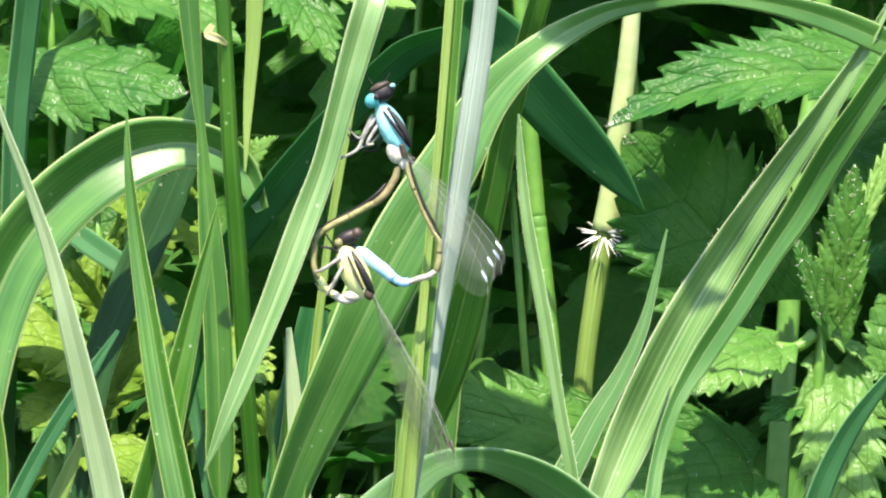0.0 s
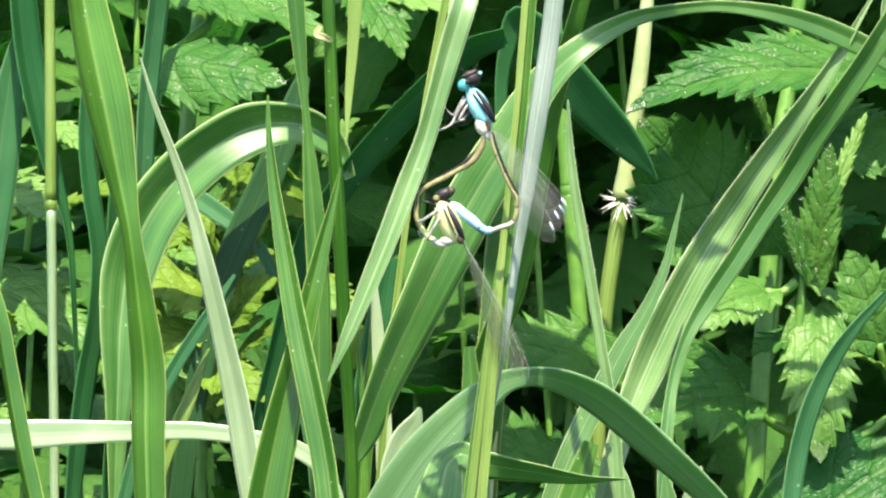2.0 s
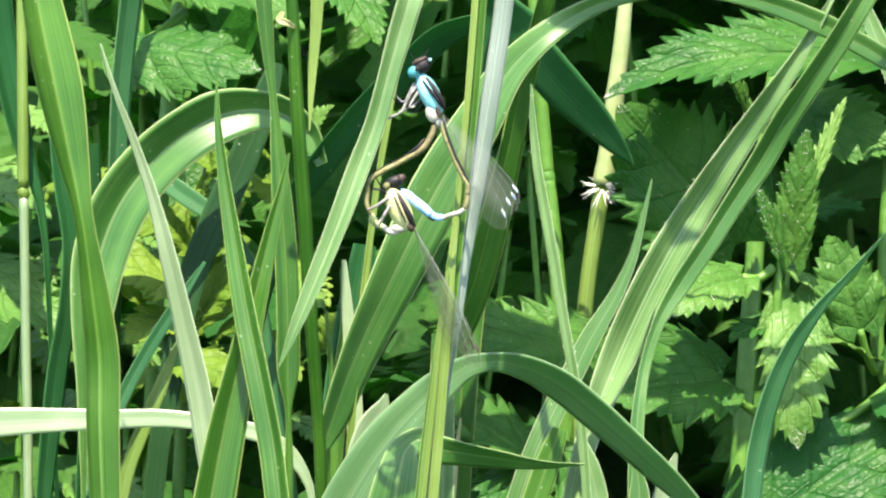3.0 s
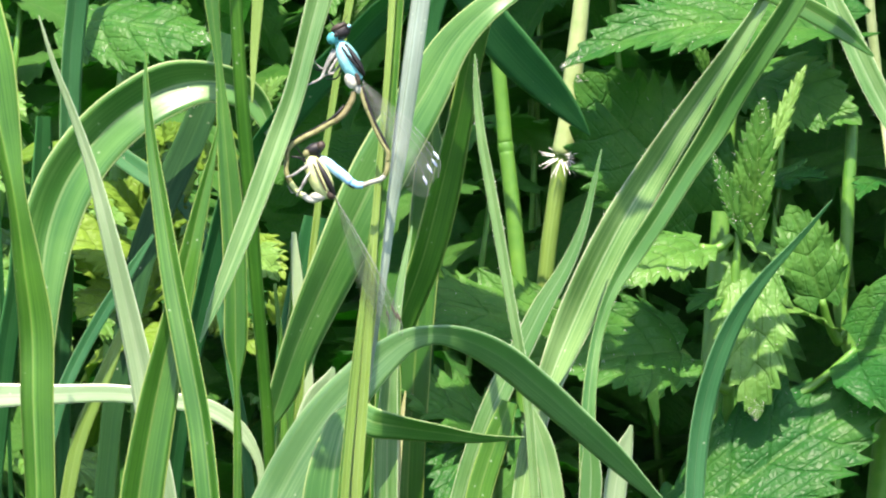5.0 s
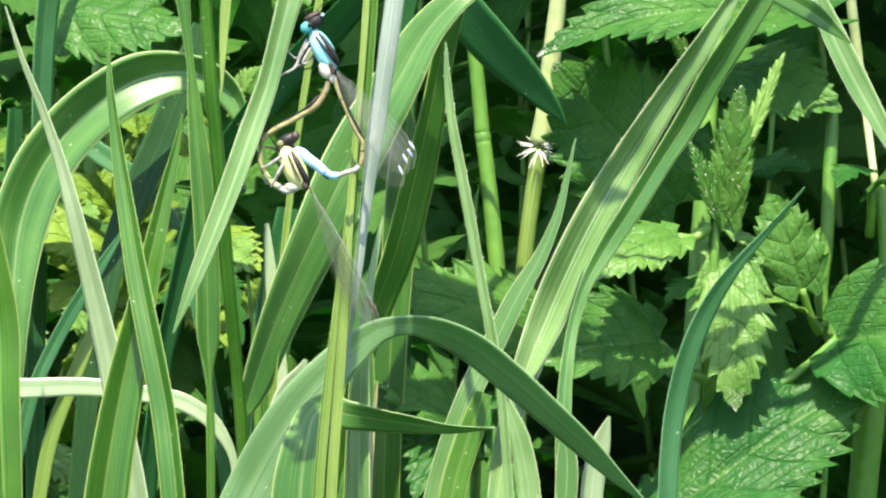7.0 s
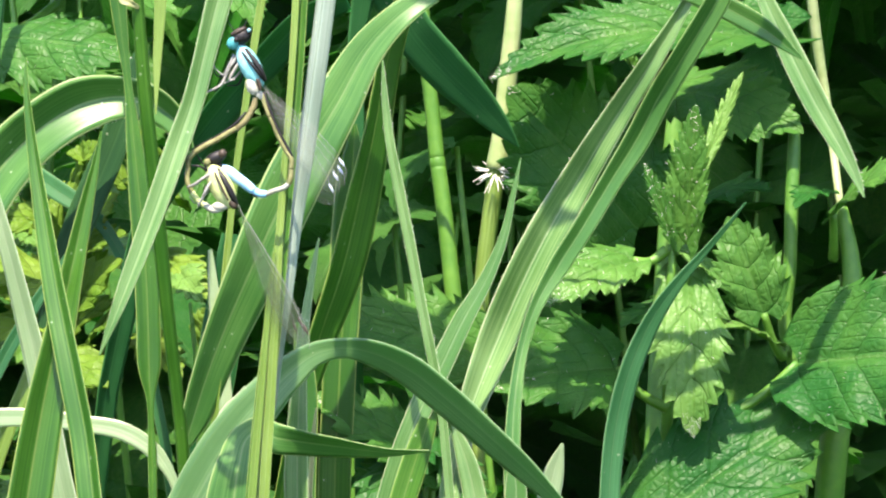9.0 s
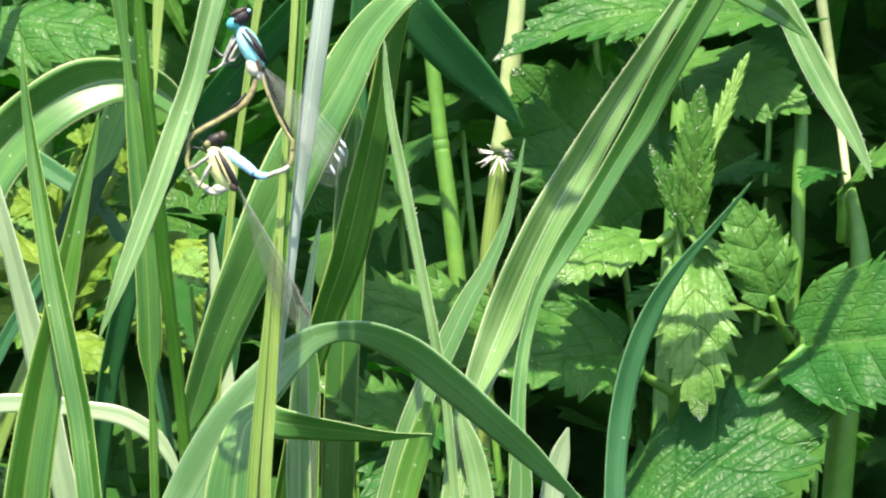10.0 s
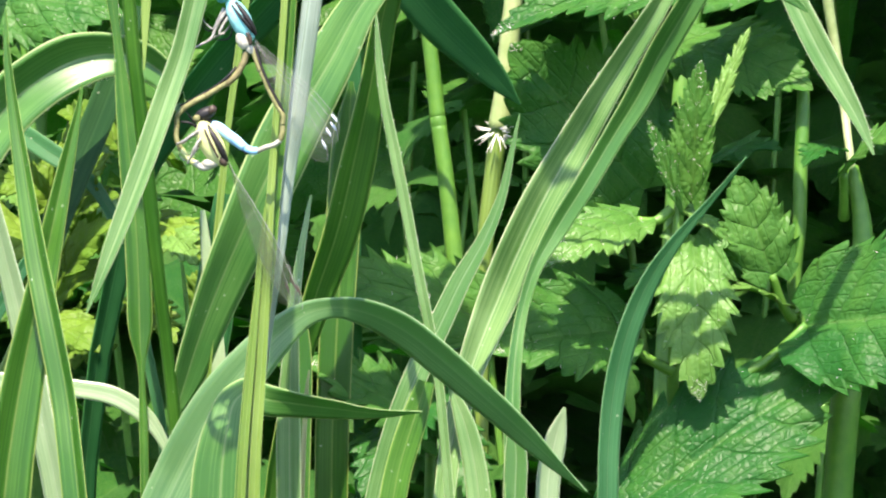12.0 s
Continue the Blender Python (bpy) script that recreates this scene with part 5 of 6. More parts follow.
nettle_leaf(nettle_low, (-0.059, 0.1361, 0.2283), (-0.0579, 0.1276, 0.2225), 10.0, (0.1224, -0.5393, 0.8332), material=NETTLE_YOUNG, arch=0.10, fold=0.18, teeth=8, seed=137)
nettle_leaf(nettle_low, (-0.0308, 0.1311, 0.2242), (-0.0306, 0.1223, 0.2326), 8.3, (-0.1419, -0.5393, 0.8332), material=NETTLE_SUNLIT, arch=0.10, fold=0.18, teeth=8, seed=138)
nettle_leaf(nettle_low, (-0.017, 0.1288, 0.2037), (-0.0119, 0.1201, 0.2002), 7.9, (0.1196, -0.5393, 0.8332), material=NETTLE_YOUNG, arch=0.10, fold=0.18, teeth=8, seed=139)
nettle_leaf(nettle_low, (-0.0763, 0.1445, 0.2204), (-0.0719, 0.1365, 0.2127), 14.1, (0.2024, -0.5393, 0.8332), material=NETTLE_YOUNG, arch=0.10, fold=0.18, teeth=8, seed=140)
nettle_leaf(nettle_low, (-0.076, 0.1396, 0.2174), (-0.0666, 0.1277, 0.2248), 11.4, (-0.0431, -0.5393, 0.8332), material=NETTLE_SUNLIT, arch=0.10, fold=0.18, teeth=8, seed=141)
nettle_leaf(nettle_low, (-0.0731, 0.1226, 0.2199), (-0.0716, 0.1131, 0.2154), 8.3, (0.1918, -0.5393, 0.8332), material=NETTLE_YOUNG, arch=0.10, fold=0.18, teeth=8, seed=142)
nettle_leaf(nettle_low, (-0.0179, 0.1184, 0.2287), (-0.0124, 0.1057, 0.2252), 9.4, (-0.2799, -0.5393, 0.8332), material=NETTLE_YOUNG, arch=0.10, fold=0.18, teeth=8, seed=143)
nettle_leaf(nettle_low, (-0.0329, 0.1286, 0.2337), (-0.0275, 0.1216, 0.2411), 9.7, (-0.13, -0.5393, 0.8332), material=NETTLE_SUNLIT, arch=0.10, fold=0.18, teeth=8, seed=144)
nettle_leaf(nettle_low, (-0.0701, 0.1395, 0.2336), (-0.0731, 0.1299, 0.2296), 7.2, (0.2907, -0.5393, 0.8332), material=NETTLE_YOUNG, arch=0.10, fold=0.18, teeth=8, seed=145)
nettle_leaf(nettle_low, (-0.0296, 0.1288, 0.2411), (-0.0306, 0.1188, 0.2354), 9.8, (0.1561, -0.5393, 0.8332), material=NETTLE_YOUNG, arch=0.10, fold=0.18, teeth=8, seed=146)
nettle_leaf(nettle_low, (-0.0673, 0.1218, 0.2189), (-0.0675, 0.1104, 0.2268), 9.4, (0.274, -0.5393, 0.8332), material=NETTLE_SUNLIT, arch=0.10, fold=0.18, teeth=8, seed=147)
nettle_leaf(nettle_low, (-0.052, 0.1215, 0.216), (-0.0456, 0.1112, 0.2104), 10.5, (0.1548, -0.5393, 0.8332), material=NETTLE_YOUNG, arch=0.10, fold=0.18, teeth=8, seed=148)
nettle_leaf(nettle_low, (-0.0313, 0.1237, 0.2058), (-0.0359, 0.1156, 0.2019), 6.9, (-0.2265, -0.5393, 0.8332), material=NETTLE_YOUNG, arch=0.10, fold=0.18, teeth=8, seed=149)
nettle_leaf(nettle_low, (-0.0478, 0.1444, 0.2231), (-0.0442, 0.1318, 0.2302), 6.7, (-0.0961, -0.5393, 0.8332), material=NETTLE_SUNLIT, arch=0.10, fold=0.18, teeth=8, seed=150)
nettle_leaf(nettle_low, (-0.0313, 0.1474, 0.229), (-0.0258, 0.1339, 0.2257), 9.6, (0.0084, -0.5393, 0.8332), material=NETTLE_YOUNG, arch=0.10, fold=0.18, teeth=8, seed=151)
nettle_leaf(nettle_low, (-0.0693, 0.1447, 0.2411), (-0.0592, 0.1319, 0.2378), 11.5, (-0.1577, -0.5393, 0.8332), material=NETTLE_YOUNG, arch=0.10, fold=0.18, teeth=8, seed=152)
nettle_leaf(nettle_low, (-0.0645, 0.1394, 0.1989), (-0.0623, 0.1337, 0.2059), 8.0, (0.2454, -0.5393, 0.8332), material=NETTLE_SUNLIT, arch=0.10, fold=0.18, teeth=8, seed=153)
nettle_edge = at_foot("nettle_plant", (-0.0735, 0.1328, 0), "stinging nettle with a large sunlit leaf", "nettle plant", "nettles")
stalk(nettle_edge, [(-0.0763, 0.1435, 0.2506, 2.33), (-0.0750, 0.1397, 0.2240, 2.51), (-0.0736, 0.1348, 0.1885, 2.69), (-0.0726, 0.1348, 0.0942, 3.00), (-0.0717, 0.1348, -0.0020, 3.00)], NETTLE_STEM, name='stem')
nettle_leaf(nettle_edge, (-0.0747, 0.1342, 0.2275), (-0.0523, 0.1127, 0.2185), 23.2, (0.1, -0.5888, 0.8401), material=NETTLE_YOUNG, arch=0.08, fold=0.12, teeth=11, seed=51)
nettle_leaf(nettle_edge, (-0.0749, 0.1359, 0.2399), (-0.0554, 0.1194, 0.237), 13.4, (0.1, -0.4828, 0.8757), material=NETTLE_YOUNG, arch=0.08, fold=0.12, teeth=10, seed=52)
nettle_leaf(nettle_edge, (-0.0618, 0.1415, 0.2511), (-0.0534, 0.1329, 0.2469), 8.1, (0.1, -0.4828, 0.8757), material=NETTLE_YOUNG, arch=0.08, fold=0.12, teeth=9, seed=53)
nettle_front = at_foot("nettle_plant", (0.0201, 0.0927, 0), "stinging nettle under the arching grass", "nettle plant", "nettles")
stalk(nettle_front, [(0.0223, 0.1045, 0.2173, 1.31), (0.0217, 0.1029, 0.2060, 1.47), (0.0211, 0.1006, 0.1897, 1.63), (0.0200, 0.1006, 0.0949, 3.00), (0.0192, 0.1006, -0.0020, 3.00)], NETTLE_STEM, name='stem')
nettle_leaf(nettle_front, (0.0228, 0.0982, 0.2010), (0.0043, 0.0916, 0.2128), 19.0, (-0.1, -0.6, 0.8), stem_from=(0.0218, 0.1017, 0.1978), arch=0.07, fold=0.15, teeth=8, hairs=120, seed=61)
nettle_leaf(nettle_front, (0.0310, 0.1083, 0.2159), (0.0064, 0.1012, 0.2239), 23.0, (-0.05, -0.71, 0.7), stem_from=(0.022, 0.1036, 0.2108), arch=0.05, fold=0.1, teeth=8, hairs=60, seed=62)
nettle_leaf(nettle_front, (0.0226, 0.0999, 0.1989), (0.0102, 0.0899, 0.1998), 12.2, (0, -0.5393, 0.8332), arch=0.07, fold=0.12, teeth=7, seed=63)
nettle_leaf(nettle_front, (0.0239, 0.1007, 0.2046), (0.0293, 0.0907, 0.1912), 10.6, (0.1, -0.7087, 0.7055), arch=0.04, fold=0.12, teeth=8, seed=64)
nettle_leaf(nettle_front, (0.0215, 0.1009, 0.2063), (0.0127, 0.085, 0.1939), 15.5, (0, -0.3768, 0.9113), arch=0.07, fold=0.12, teeth=10, seed=65)

# ---- damselflies ----
DUSK = plain_material("dusky_chitin", (0.010, 0.008, 0.006), (0.085, 0.06, 0.04), 0.5, 1300.0, 0.0, 0.35, 0.3)
CYAN = plain_material("pale_turquoise_chitin", (0.06, 0.36, 0.40), (0.34, 0.66, 0.66), 0.5, 900.0, 0.0, 0.35, 0.3)
ICE_BLUE = plain_material("ice_blue_chitin", (0.20, 0.47, 0.76), (0.44, 0.70, 0.90), 0.5, 700.0, 0.0, 0.35, 0.3)
TAN = plain_material("tan_chitin", (0.10, 0.105, 0.034), (0.26, 0.26, 0.11), 0.5, 1100.0, 0.0, 0.35, 0.3)
PALE_LEG = plain_material("pale_leg", (0.12, 0.12, 0.10), (0.44, 0.44, 0.40), 0.4, 1300.0)
BLACK = plain_material("black_chitin", (0.003, 0.003, 0.004), (0.014, 0.013, 0.012), 0.5, 900.0, 0.0, 0.35, 0.3)
TURQUOISE = plain_material("turquoise_chitin", (0.012, 0.17, 0.18), (0.07, 0.36, 0.37), 0.5, 900.0, 0.0, 0.35, 0.3)
SKY_BLUE = plain_material("sky_blue_chitin", (0.16, 0.44, 0.70), (0.38, 0.64, 0.82), 0.5, 900.0, 0.0, 0.35, 0.3)
CREAM = plain_material("cream_chitin", (0.16, 0.16, 0.12), (0.52, 0.52, 0.44), 0.5, 1700.0, 0.0, 0.35, 0.3)
OLIVE = plain_material("olive_chitin", (0.11, 0.115, 0.04), (0.25, 0.25, 0.11), 0.5, 900.0, 0.0, 0.35, 0.3)
BROWN = plain_material("brown_chitin", (0.065, 0.060, 0.024), (0.21, 0.19, 0.085), 0.5, 900.0, 0.0, 0.35, 0.3)
LIME = plain_material("pale_lime_chitin", (0.38, 0.43, 0.16), (0.52, 0.57, 0.26), 0.5, 900.0, 0.0, 0.35, 0.3)
GREY_LEG = plain_material("grey_leg", (0.10, 0.11, 0.10), (0.34, 0.36, 0.32), 0.5, 900.0)
WING = wing_material("wing_membrane", 0.05, 0.03, (0.30, 0.34, 0.30))
SMOKY_WING = wing_material("smoky_wing_membrane", 0.13, 0.10, (0.06, 0.10, 0.05))
STIGMA = plain_material("wing_spot", (0.45, 0.55, 0.60), (0.65, 0.75, 0.80), 0.25, 900.0)


def ball(owner, name, place, way, size, material, label="", parent=None, cut=None):
    """A rounded body: length along way, breadth and depth, in mm."""
    bm = bmesh.new()
    bmesh.ops.create_uvsphere(bm, u_segments=20, v_segments=14, radius=0.5)
    w = Vector(way).normalized()
    s = w.cross(FRONT).normalized()
    n = s.cross(w)
    o = Vector(place) - owner.matrix_basis.translation
    for v in bm.verts:
        x, y, z = v.co
        v.co = o + w * (z * size[0] * 0.001) + s * (x * size[1] * 0.001) + n * (y * size[2] * 0.001)
    return part(name, bm, material, parent or owner, label)


def rod(owner, name, pts, material, label="", sides=10, parent=None):
    return part(name, tube_mesh(pts, sides, owner.matrix_basis.translation), material, parent or owner, label)


def wing(owner, root, tip, width, lift, label, skin):
    """A narrow-based clear wing with its leading edge rib and spot near the tip."""
    a, b = Vector(root), Vector(tip)
    e = (b - a).normalized()
    nor = (FRONT + Vector(lift)).normalized()
    s = e.cross(nor).normalized()
    ln = (b - a).length
    bm = bmesh.new()
    lay = bm.loops.layers.uv.new("UVMap")
    o = owner.matrix_basis.translation
    rows = []
    n = 26
    for i in range(n + 1):
        v = i / n
        w = width * 0.001 * (0.10 + 0.90 * min(1, max(0, (v - 0.08) / 0.5)) ** 0.8) * math.sqrt(max(0.0, 1 - max(0, (v - 0.72) / 0.28) ** 2.2)) + 0.00003
        c = a - o + e * (v * ln)
        rows.append([bm.verts.new(c + s * (w * (u - 0.35)) + nor * (0.0001 * (j % 2))) for j, u in enumerate((0, 0.2, 0.4, 0.6, 0.8, 1.0))])
    for i in range(n):
        for j in range(5):
            f = bm.faces.new([rows[i][j], rows[i][j + 1], rows[i + 1][j + 1], rows[i + 1][j]])
            for lp, w in zip(f.loops, ((j / 5, i / n * ln), ((j + 1) / 5, i / n * ln), ((j + 1) / 5, (i + 1) / n * ln), (j / 5, (i + 1) / n * ln))):
                lp[lay].uv = w
    ribs = [(*(rows[i][0].co + o), 0.05 if i < n else 0.02) for i in range(0, n + 1, 2)]
    spot = [(*(rows[round(i)][0].co * 0.7 + rows[round(i)][1].co * 0.3 + o + e * ((i - round(i)) / n * ln)), w) for i, w in ((22, 0.12), (22.7, 0.34), (23.3, 0.34), (24, 0.1))]
    ob = part("wing", bm, skin, owner, label)
    rod(owner, "leading_rib", ribs, GREY_LEG, "", 6, ob)
    rod(owner, "wing_spot", spot, STIGMA if skin is WING else DUSK, "pale wing spot" if skin is WING else "dark wing spot", 8, ob)
    return ob


male = at_foot("damselfly", (0.0062, 0.0025, 0.2681), "male blue-tailed damselfly with turquoise thorax clinging to a leaf", "damselfly", "mating damselflies")
female = at_foot("damselfly", (0.0022, 0.0007, 0.2549), "olive female damselfly held by the male, abdomen curled up", "damselfly", "mating damselflies")
ball(male, "head", (0.0047, 0.0033, 0.2753), (1.5926, 0.1147, 0.8161), (2.89, 2.17, 1.92), BLACK, "black head")
ball(male, "head_cap", (0.0044, 0.003, 0.2761), (1.3538, 0.0919, 0.6538), (2.41, 0.88, 1.20), DUSK, "brownish top of the head")
ball(male, "eye", (0.0036, 0.0029, 0.2745), (0.5501, 0.1127, 0.8017), (1.84, 1.68, 1.44), TURQUOISE, "turquoise eye")
ball(male, "eye", (0.0057, 0.0032, 0.276), (0.314, 0.0676, 0.4808), (1.12, 1.04, 1.12), BLACK, "dark shining eye")
# highlight on the dark eye, set on as a small turquoise ball
ball(male, "eye_glint", (0.0059, 0.0024, 0.2763), (0.3, 0.06, 0.4), (0.55, 0.5, 0.5), CYAN, "turquoise glint on the eye")
rod(male, "antenna", [(0.0037, 0.0037, 0.2761, 0.18), (0.0029, 0.0039, 0.2774, 0.12), (0.0025, 0.0040, 0.2784, 0.06)], BLACK, "")
rod(male, "antenna", [(0.0049, 0.0037, 0.2765, 0.18), (0.0053, 0.0038, 0.2771, 0.12), (0.0056, 0.0039, 0.2777, 0.06)], BLACK, "")
ball(male, "pupil", (0.0041, 0.0023, 0.275), (0.3149, 0.0564, 0.4011), (0.72, 0.64, 0.72), BLACK, "dark spot of the eye")
ball(male, "neck", (0.0047, 0.0033, 0.2735), (0.4946, -0.133, -0.9465), (1.76, 1.60, 1.28), CYAN, "")
ball(male, "thorax", (0.0059, 0.003, 0.2713), (1.2365, -0.3326, -2.3662), (6.42, 2.89, 2.57), CYAN, "pale turquoise thorax side")
ball(male, "chest", (0.0049, 0.0028, 0.2721), (0.6649, -0.2331, -1.6587), (3.05, 1.04, 1.20), CREAM, "whitish underside of the thorax")
rod(male, "back_stripe", [(0.0053, 0.0027, 0.2737, 0.48), (0.0065, 0.0021, 0.2723, 0.72), (0.0075, 0.0018, 0.2707, 0.72), (0.0080, 0.0021, 0.2694, 0.48)], BLACK, "black stripe along the back")
rod(male, "shoulder_stripe", [(0.0049, 0.0022, 0.2734, 0.24), (0.0060, 0.0016, 0.2720, 0.40), (0.0071, 0.0015, 0.2706, 0.40), (0.0076, 0.0018, 0.2697, 0.24)], BLACK, "thin black shoulder line")
rod(male, "side_mark", [(0.0069, 0.0016, 0.2697, 0.48), (0.0072, 0.0017, 0.2689, 0.64), (0.0073, 0.0017, 0.2681, 0.40)], DUSK, "dark mottled mark")
ball(male, "thorax_base", (0.0062, 0.0023, 0.2686), (0.5791, -0.1775, -1.2628), (2.57, 1.76, 1.52), CREAM, "whitish thorax base")
ball(male, "thorax_base", (0.007, 0.0024, 0.2676), (0.5748, -0.1329, -0.9453), (1.92, 1.12, 1.04), CREAM, "")
rod(male, "abdomen_segment", [(0.0074, 0.0025, 0.2675, 0.76), (0.0079, 0.0022, 0.2660, 0.62), (0.0084, 0.0020, 0.2645, 0.62)], OLIVE, "")
rod(male, "abdomen_segment", [(0.0084, 0.0021, 0.2646, 0.62), (0.0090, 0.0019, 0.2633, 0.58), (0.0095, 0.0017, 0.2620, 0.62)], TAN, "")
rod(male, "abdomen_segment", [(0.0095, 0.0017, 0.2621, 0.62), (0.0102, 0.0015, 0.2607, 0.62), (0.0108, 0.0014, 0.2596, 0.62)], TAN, "")
rod(male, "abdomen_segment", [(0.0108, 0.0014, 0.2597, 0.62), (0.0114, 0.0012, 0.2587, 0.69), (0.0113, 0.0010, 0.2574, 0.69)], TAN, "")
rod(male, "back_line", [(0.0077, 0.0026, 0.2678, 0.48), (0.0083, 0.0021, 0.2660, 0.41), (0.0089, 0.0019, 0.2644, 0.41), (0.0098, 0.0016, 0.2623, 0.41), (0.0106, 0.0014, 0.2608, 0.41), (0.0115, 0.0012, 0.2590, 0.41)], BLACK, "black back of the abdomen")
rod(male, "abdomen_segment", [(0.0113, 0.0011, 0.2575, 0.69), (0.0113, 0.0009, 0.2565, 0.76), (0.0110, 0.0008, 0.2554, 0.76)], TAN, "tan bent abdomen segment")
rod(male, "abdomen_segment", [(0.0110, 0.0008, 0.2554, 0.69), (0.0103, 0.0007, 0.2549, 0.69), (0.0090, 0.0006, 0.2545, 0.69), (0.0077, 0.0006, 0.2540, 0.76)], CREAM, "pale bent abdomen segment")
rod(male, "abdomen_segment", [(0.0079, 0.0006, 0.2541, 0.96), (0.0070, 0.0006, 0.2541, 1.04), (0.0060, 0.0007, 0.2547, 1.12)], SKY_BLUE, "blue tail segment")
rod(male, "abdomen_segment", [(0.0062, 0.0006, 0.2545, 1.20), (0.0050, 0.0008, 0.2555, 1.44), (0.0038, 0.0009, 0.2564, 1.44), (0.0027, 0.0010, 0.2573, 1.36), (0.0019, 0.0011, 0.2577, 0.96)], ICE_BLUE, "bright pale blue tail light")
rod(male, "tail_shade", [(0.0067, 0.0004, 0.2537, 0.40), (0.0058, 0.0006, 0.2543, 0.48), (0.0050, 0.0010, 0.2548, 0.32)], BLACK, "black underside of the tail")
rod(male, "clasper", [(0.0020, 0.0011, 0.2577, 0.72), (0.0016, 0.0011, 0.2581, 0.56), (0.0011, 0.0012, 0.2583, 0.40)], BLACK, "")
rod(male, "leg", [(0.0041, 0.0032, 0.2727, 0.48), (0.0033, 0.0030, 0.2715, 0.48), (0.0026, 0.0029, 0.2703, 0.48), (0.0020, 0.0027, 0.2690, 0.40), (0.0004, 0.0025, 0.2681, 0.32), (-0.0015, 0.0024, 0.2674, 0.24)], PALE_LEG, "pale grey foreleg reaching the leaf")
rod(male, "leg", [(0.0046, 0.0031, 0.2721, 0.48), (0.0036, 0.0029, 0.2707, 0.40), (0.0031, 0.0027, 0.2695, 0.40), (0.0038, 0.0027, 0.2696, 0.32)], PALE_LEG, "")
rod(male, "leg", [(0.0037, 0.0032, 0.2729, 0.40), (0.0030, 0.0030, 0.2715, 0.40), (0.0022, 0.0028, 0.2702, 0.32), (0.0012, 0.0029, 0.2710, 0.20), (0.0006, 0.0031, 0.2721, 0.13)], GREY_LEG, "")
rod(male, "leg", [(0.0049, 0.0040, 0.2714, 0.32), (0.0041, 0.0038, 0.2701, 0.32), (0.0030, 0.0037, 0.2693, 0.32), (0.0017, 0.0036, 0.2688, 0.24)], GREY_LEG, "")
rod(male, "leg", [(0.0043, 0.0046, 0.2722, 0.32), (0.0027, 0.0044, 0.2705, 0.24), (0.0014, 0.0043, 0.2698, 0.24), (0.0007, 0.0044, 0.2706, 0.16)], BLACK, "")
rod(male, "leg", [(0.0049, 0.0044, 0.2708, 0.32), (0.0040, 0.0041, 0.2687, 0.24), (0.0025, 0.0041, 0.2686, 0.16)], BLACK, "")
wing(male, (0.0075, 0.0034, 0.2687), (0.0187, 0.0025, 0.256), 3.7, (0.15, 0, 0.1), "clear wing with fine veins", WING)
wing(male, (0.0075, 0.004, 0.2683), (0.0184, 0.0033, 0.2548), 3.6, (0.0, 0, 0.2), "clear wing with fine veins", WING)
wing(male, (0.0075, 0.0046, 0.2681), (0.0176, 0.0038, 0.2539), 3.4, (-0.1, 0, 0.2), "clear wing with fine veins", WING)
wing(male, (0.0075, 0.005, 0.268), (0.0168, 0.0041, 0.2521), 3.4, (0.1, 0, -0.1), "clear wing with fine veins", WING)
ball(female, "head", (0.0011, 0.0013, 0.259), (1.9138, 0.1153, 0.8208), (3.21, 1.76, 1.76), BLACK, "black head")
ball(female, "eye", (0, 0.0006, 0.2585), (0.3118, 0.0899, 0.6395), (1.04, 0.96, 0.96), TAN, "olive eye")
ball(female, "eye", (0.0021, 0.0008, 0.2596), (0.3118, 0.0899, 0.6396), (1.28, 1.20, 1.12), DUSK, "brown eye")
ball(female, "neck", (0.0009, 0.0011, 0.2578), (0.3297, -0.0887, -0.631), (1.12, 1.12, 0.96), DUSK, "")
ball(female, "thorax", (0.0018, 0.0007, 0.2552), (1.4014, -0.3769, -2.6817), (6.74, 3.21, 2.73), LIME, "pale yellow-green thorax")
ball(female, "chest", (0.0007, 0.0004, 0.2562), (0.5033, -0.2222, -1.5812), (3.05, 1.20, 1.28), CREAM, "whitish underside of the thorax")
rod(female, "back_stripe", [(0.0014, 0.0005, 0.2575, 0.64), (0.0025, -0.0004, 0.2559, 0.80), (0.0034, -0.0005, 0.2541, 0.88), (0.0039, -0.0001, 0.2528, 0.64)], BLACK, "dark stripe along the back")
rod(female, "shoulder_stripe", [(0.0011, -0.0004, 0.2572, 0.24), (0.0020, -0.0010, 0.2553, 0.32), (0.0029, -0.0009, 0.2534, 0.24)], DUSK, "")
ball(female, "side_mark", (0.0034, -0.0001, 0.2529), (0.4944, -0.133, -0.9461), (1.76, 1.12, 1.12), DUSK, "mottled brown wing base")
ball(female, "thorax_base", (0.0017, 0.0002, 0.2525), (1.0426, 0.002, 0.0143), (2.41, 1.28, 1.20), CREAM, "whitish thorax base")
rod(female, "abdomen_segment", [(0.0020, 0.0003, 0.2522, 0.89), (0.0007, 0.0003, 0.2520, 0.96), (-0.0005, 0.0004, 0.2527, 0.83)], CREAM, "pale first segments")
rod(female, "abdomen_segment", [(-0.0004, 0.0004, 0.2525, 0.83), (-0.0014, 0.0005, 0.2534, 0.76), (-0.0022, 0.0006, 0.2544, 0.76)], LIME, "")
rod(female, "abdomen_segment", [(-0.0022, 0.0006, 0.2543, 0.76), (-0.0028, 0.0008, 0.2560, 0.69), (-0.0027, 0.0011, 0.2576, 0.69)], TAN, "")
rod(female, "abdomen_segment", [(-0.0027, 0.0011, 0.2575, 0.69), (-0.0026, 0.0012, 0.2588, 0.69), (-0.0018, 0.0014, 0.2598, 0.76)], TAN, "tan bent segment")
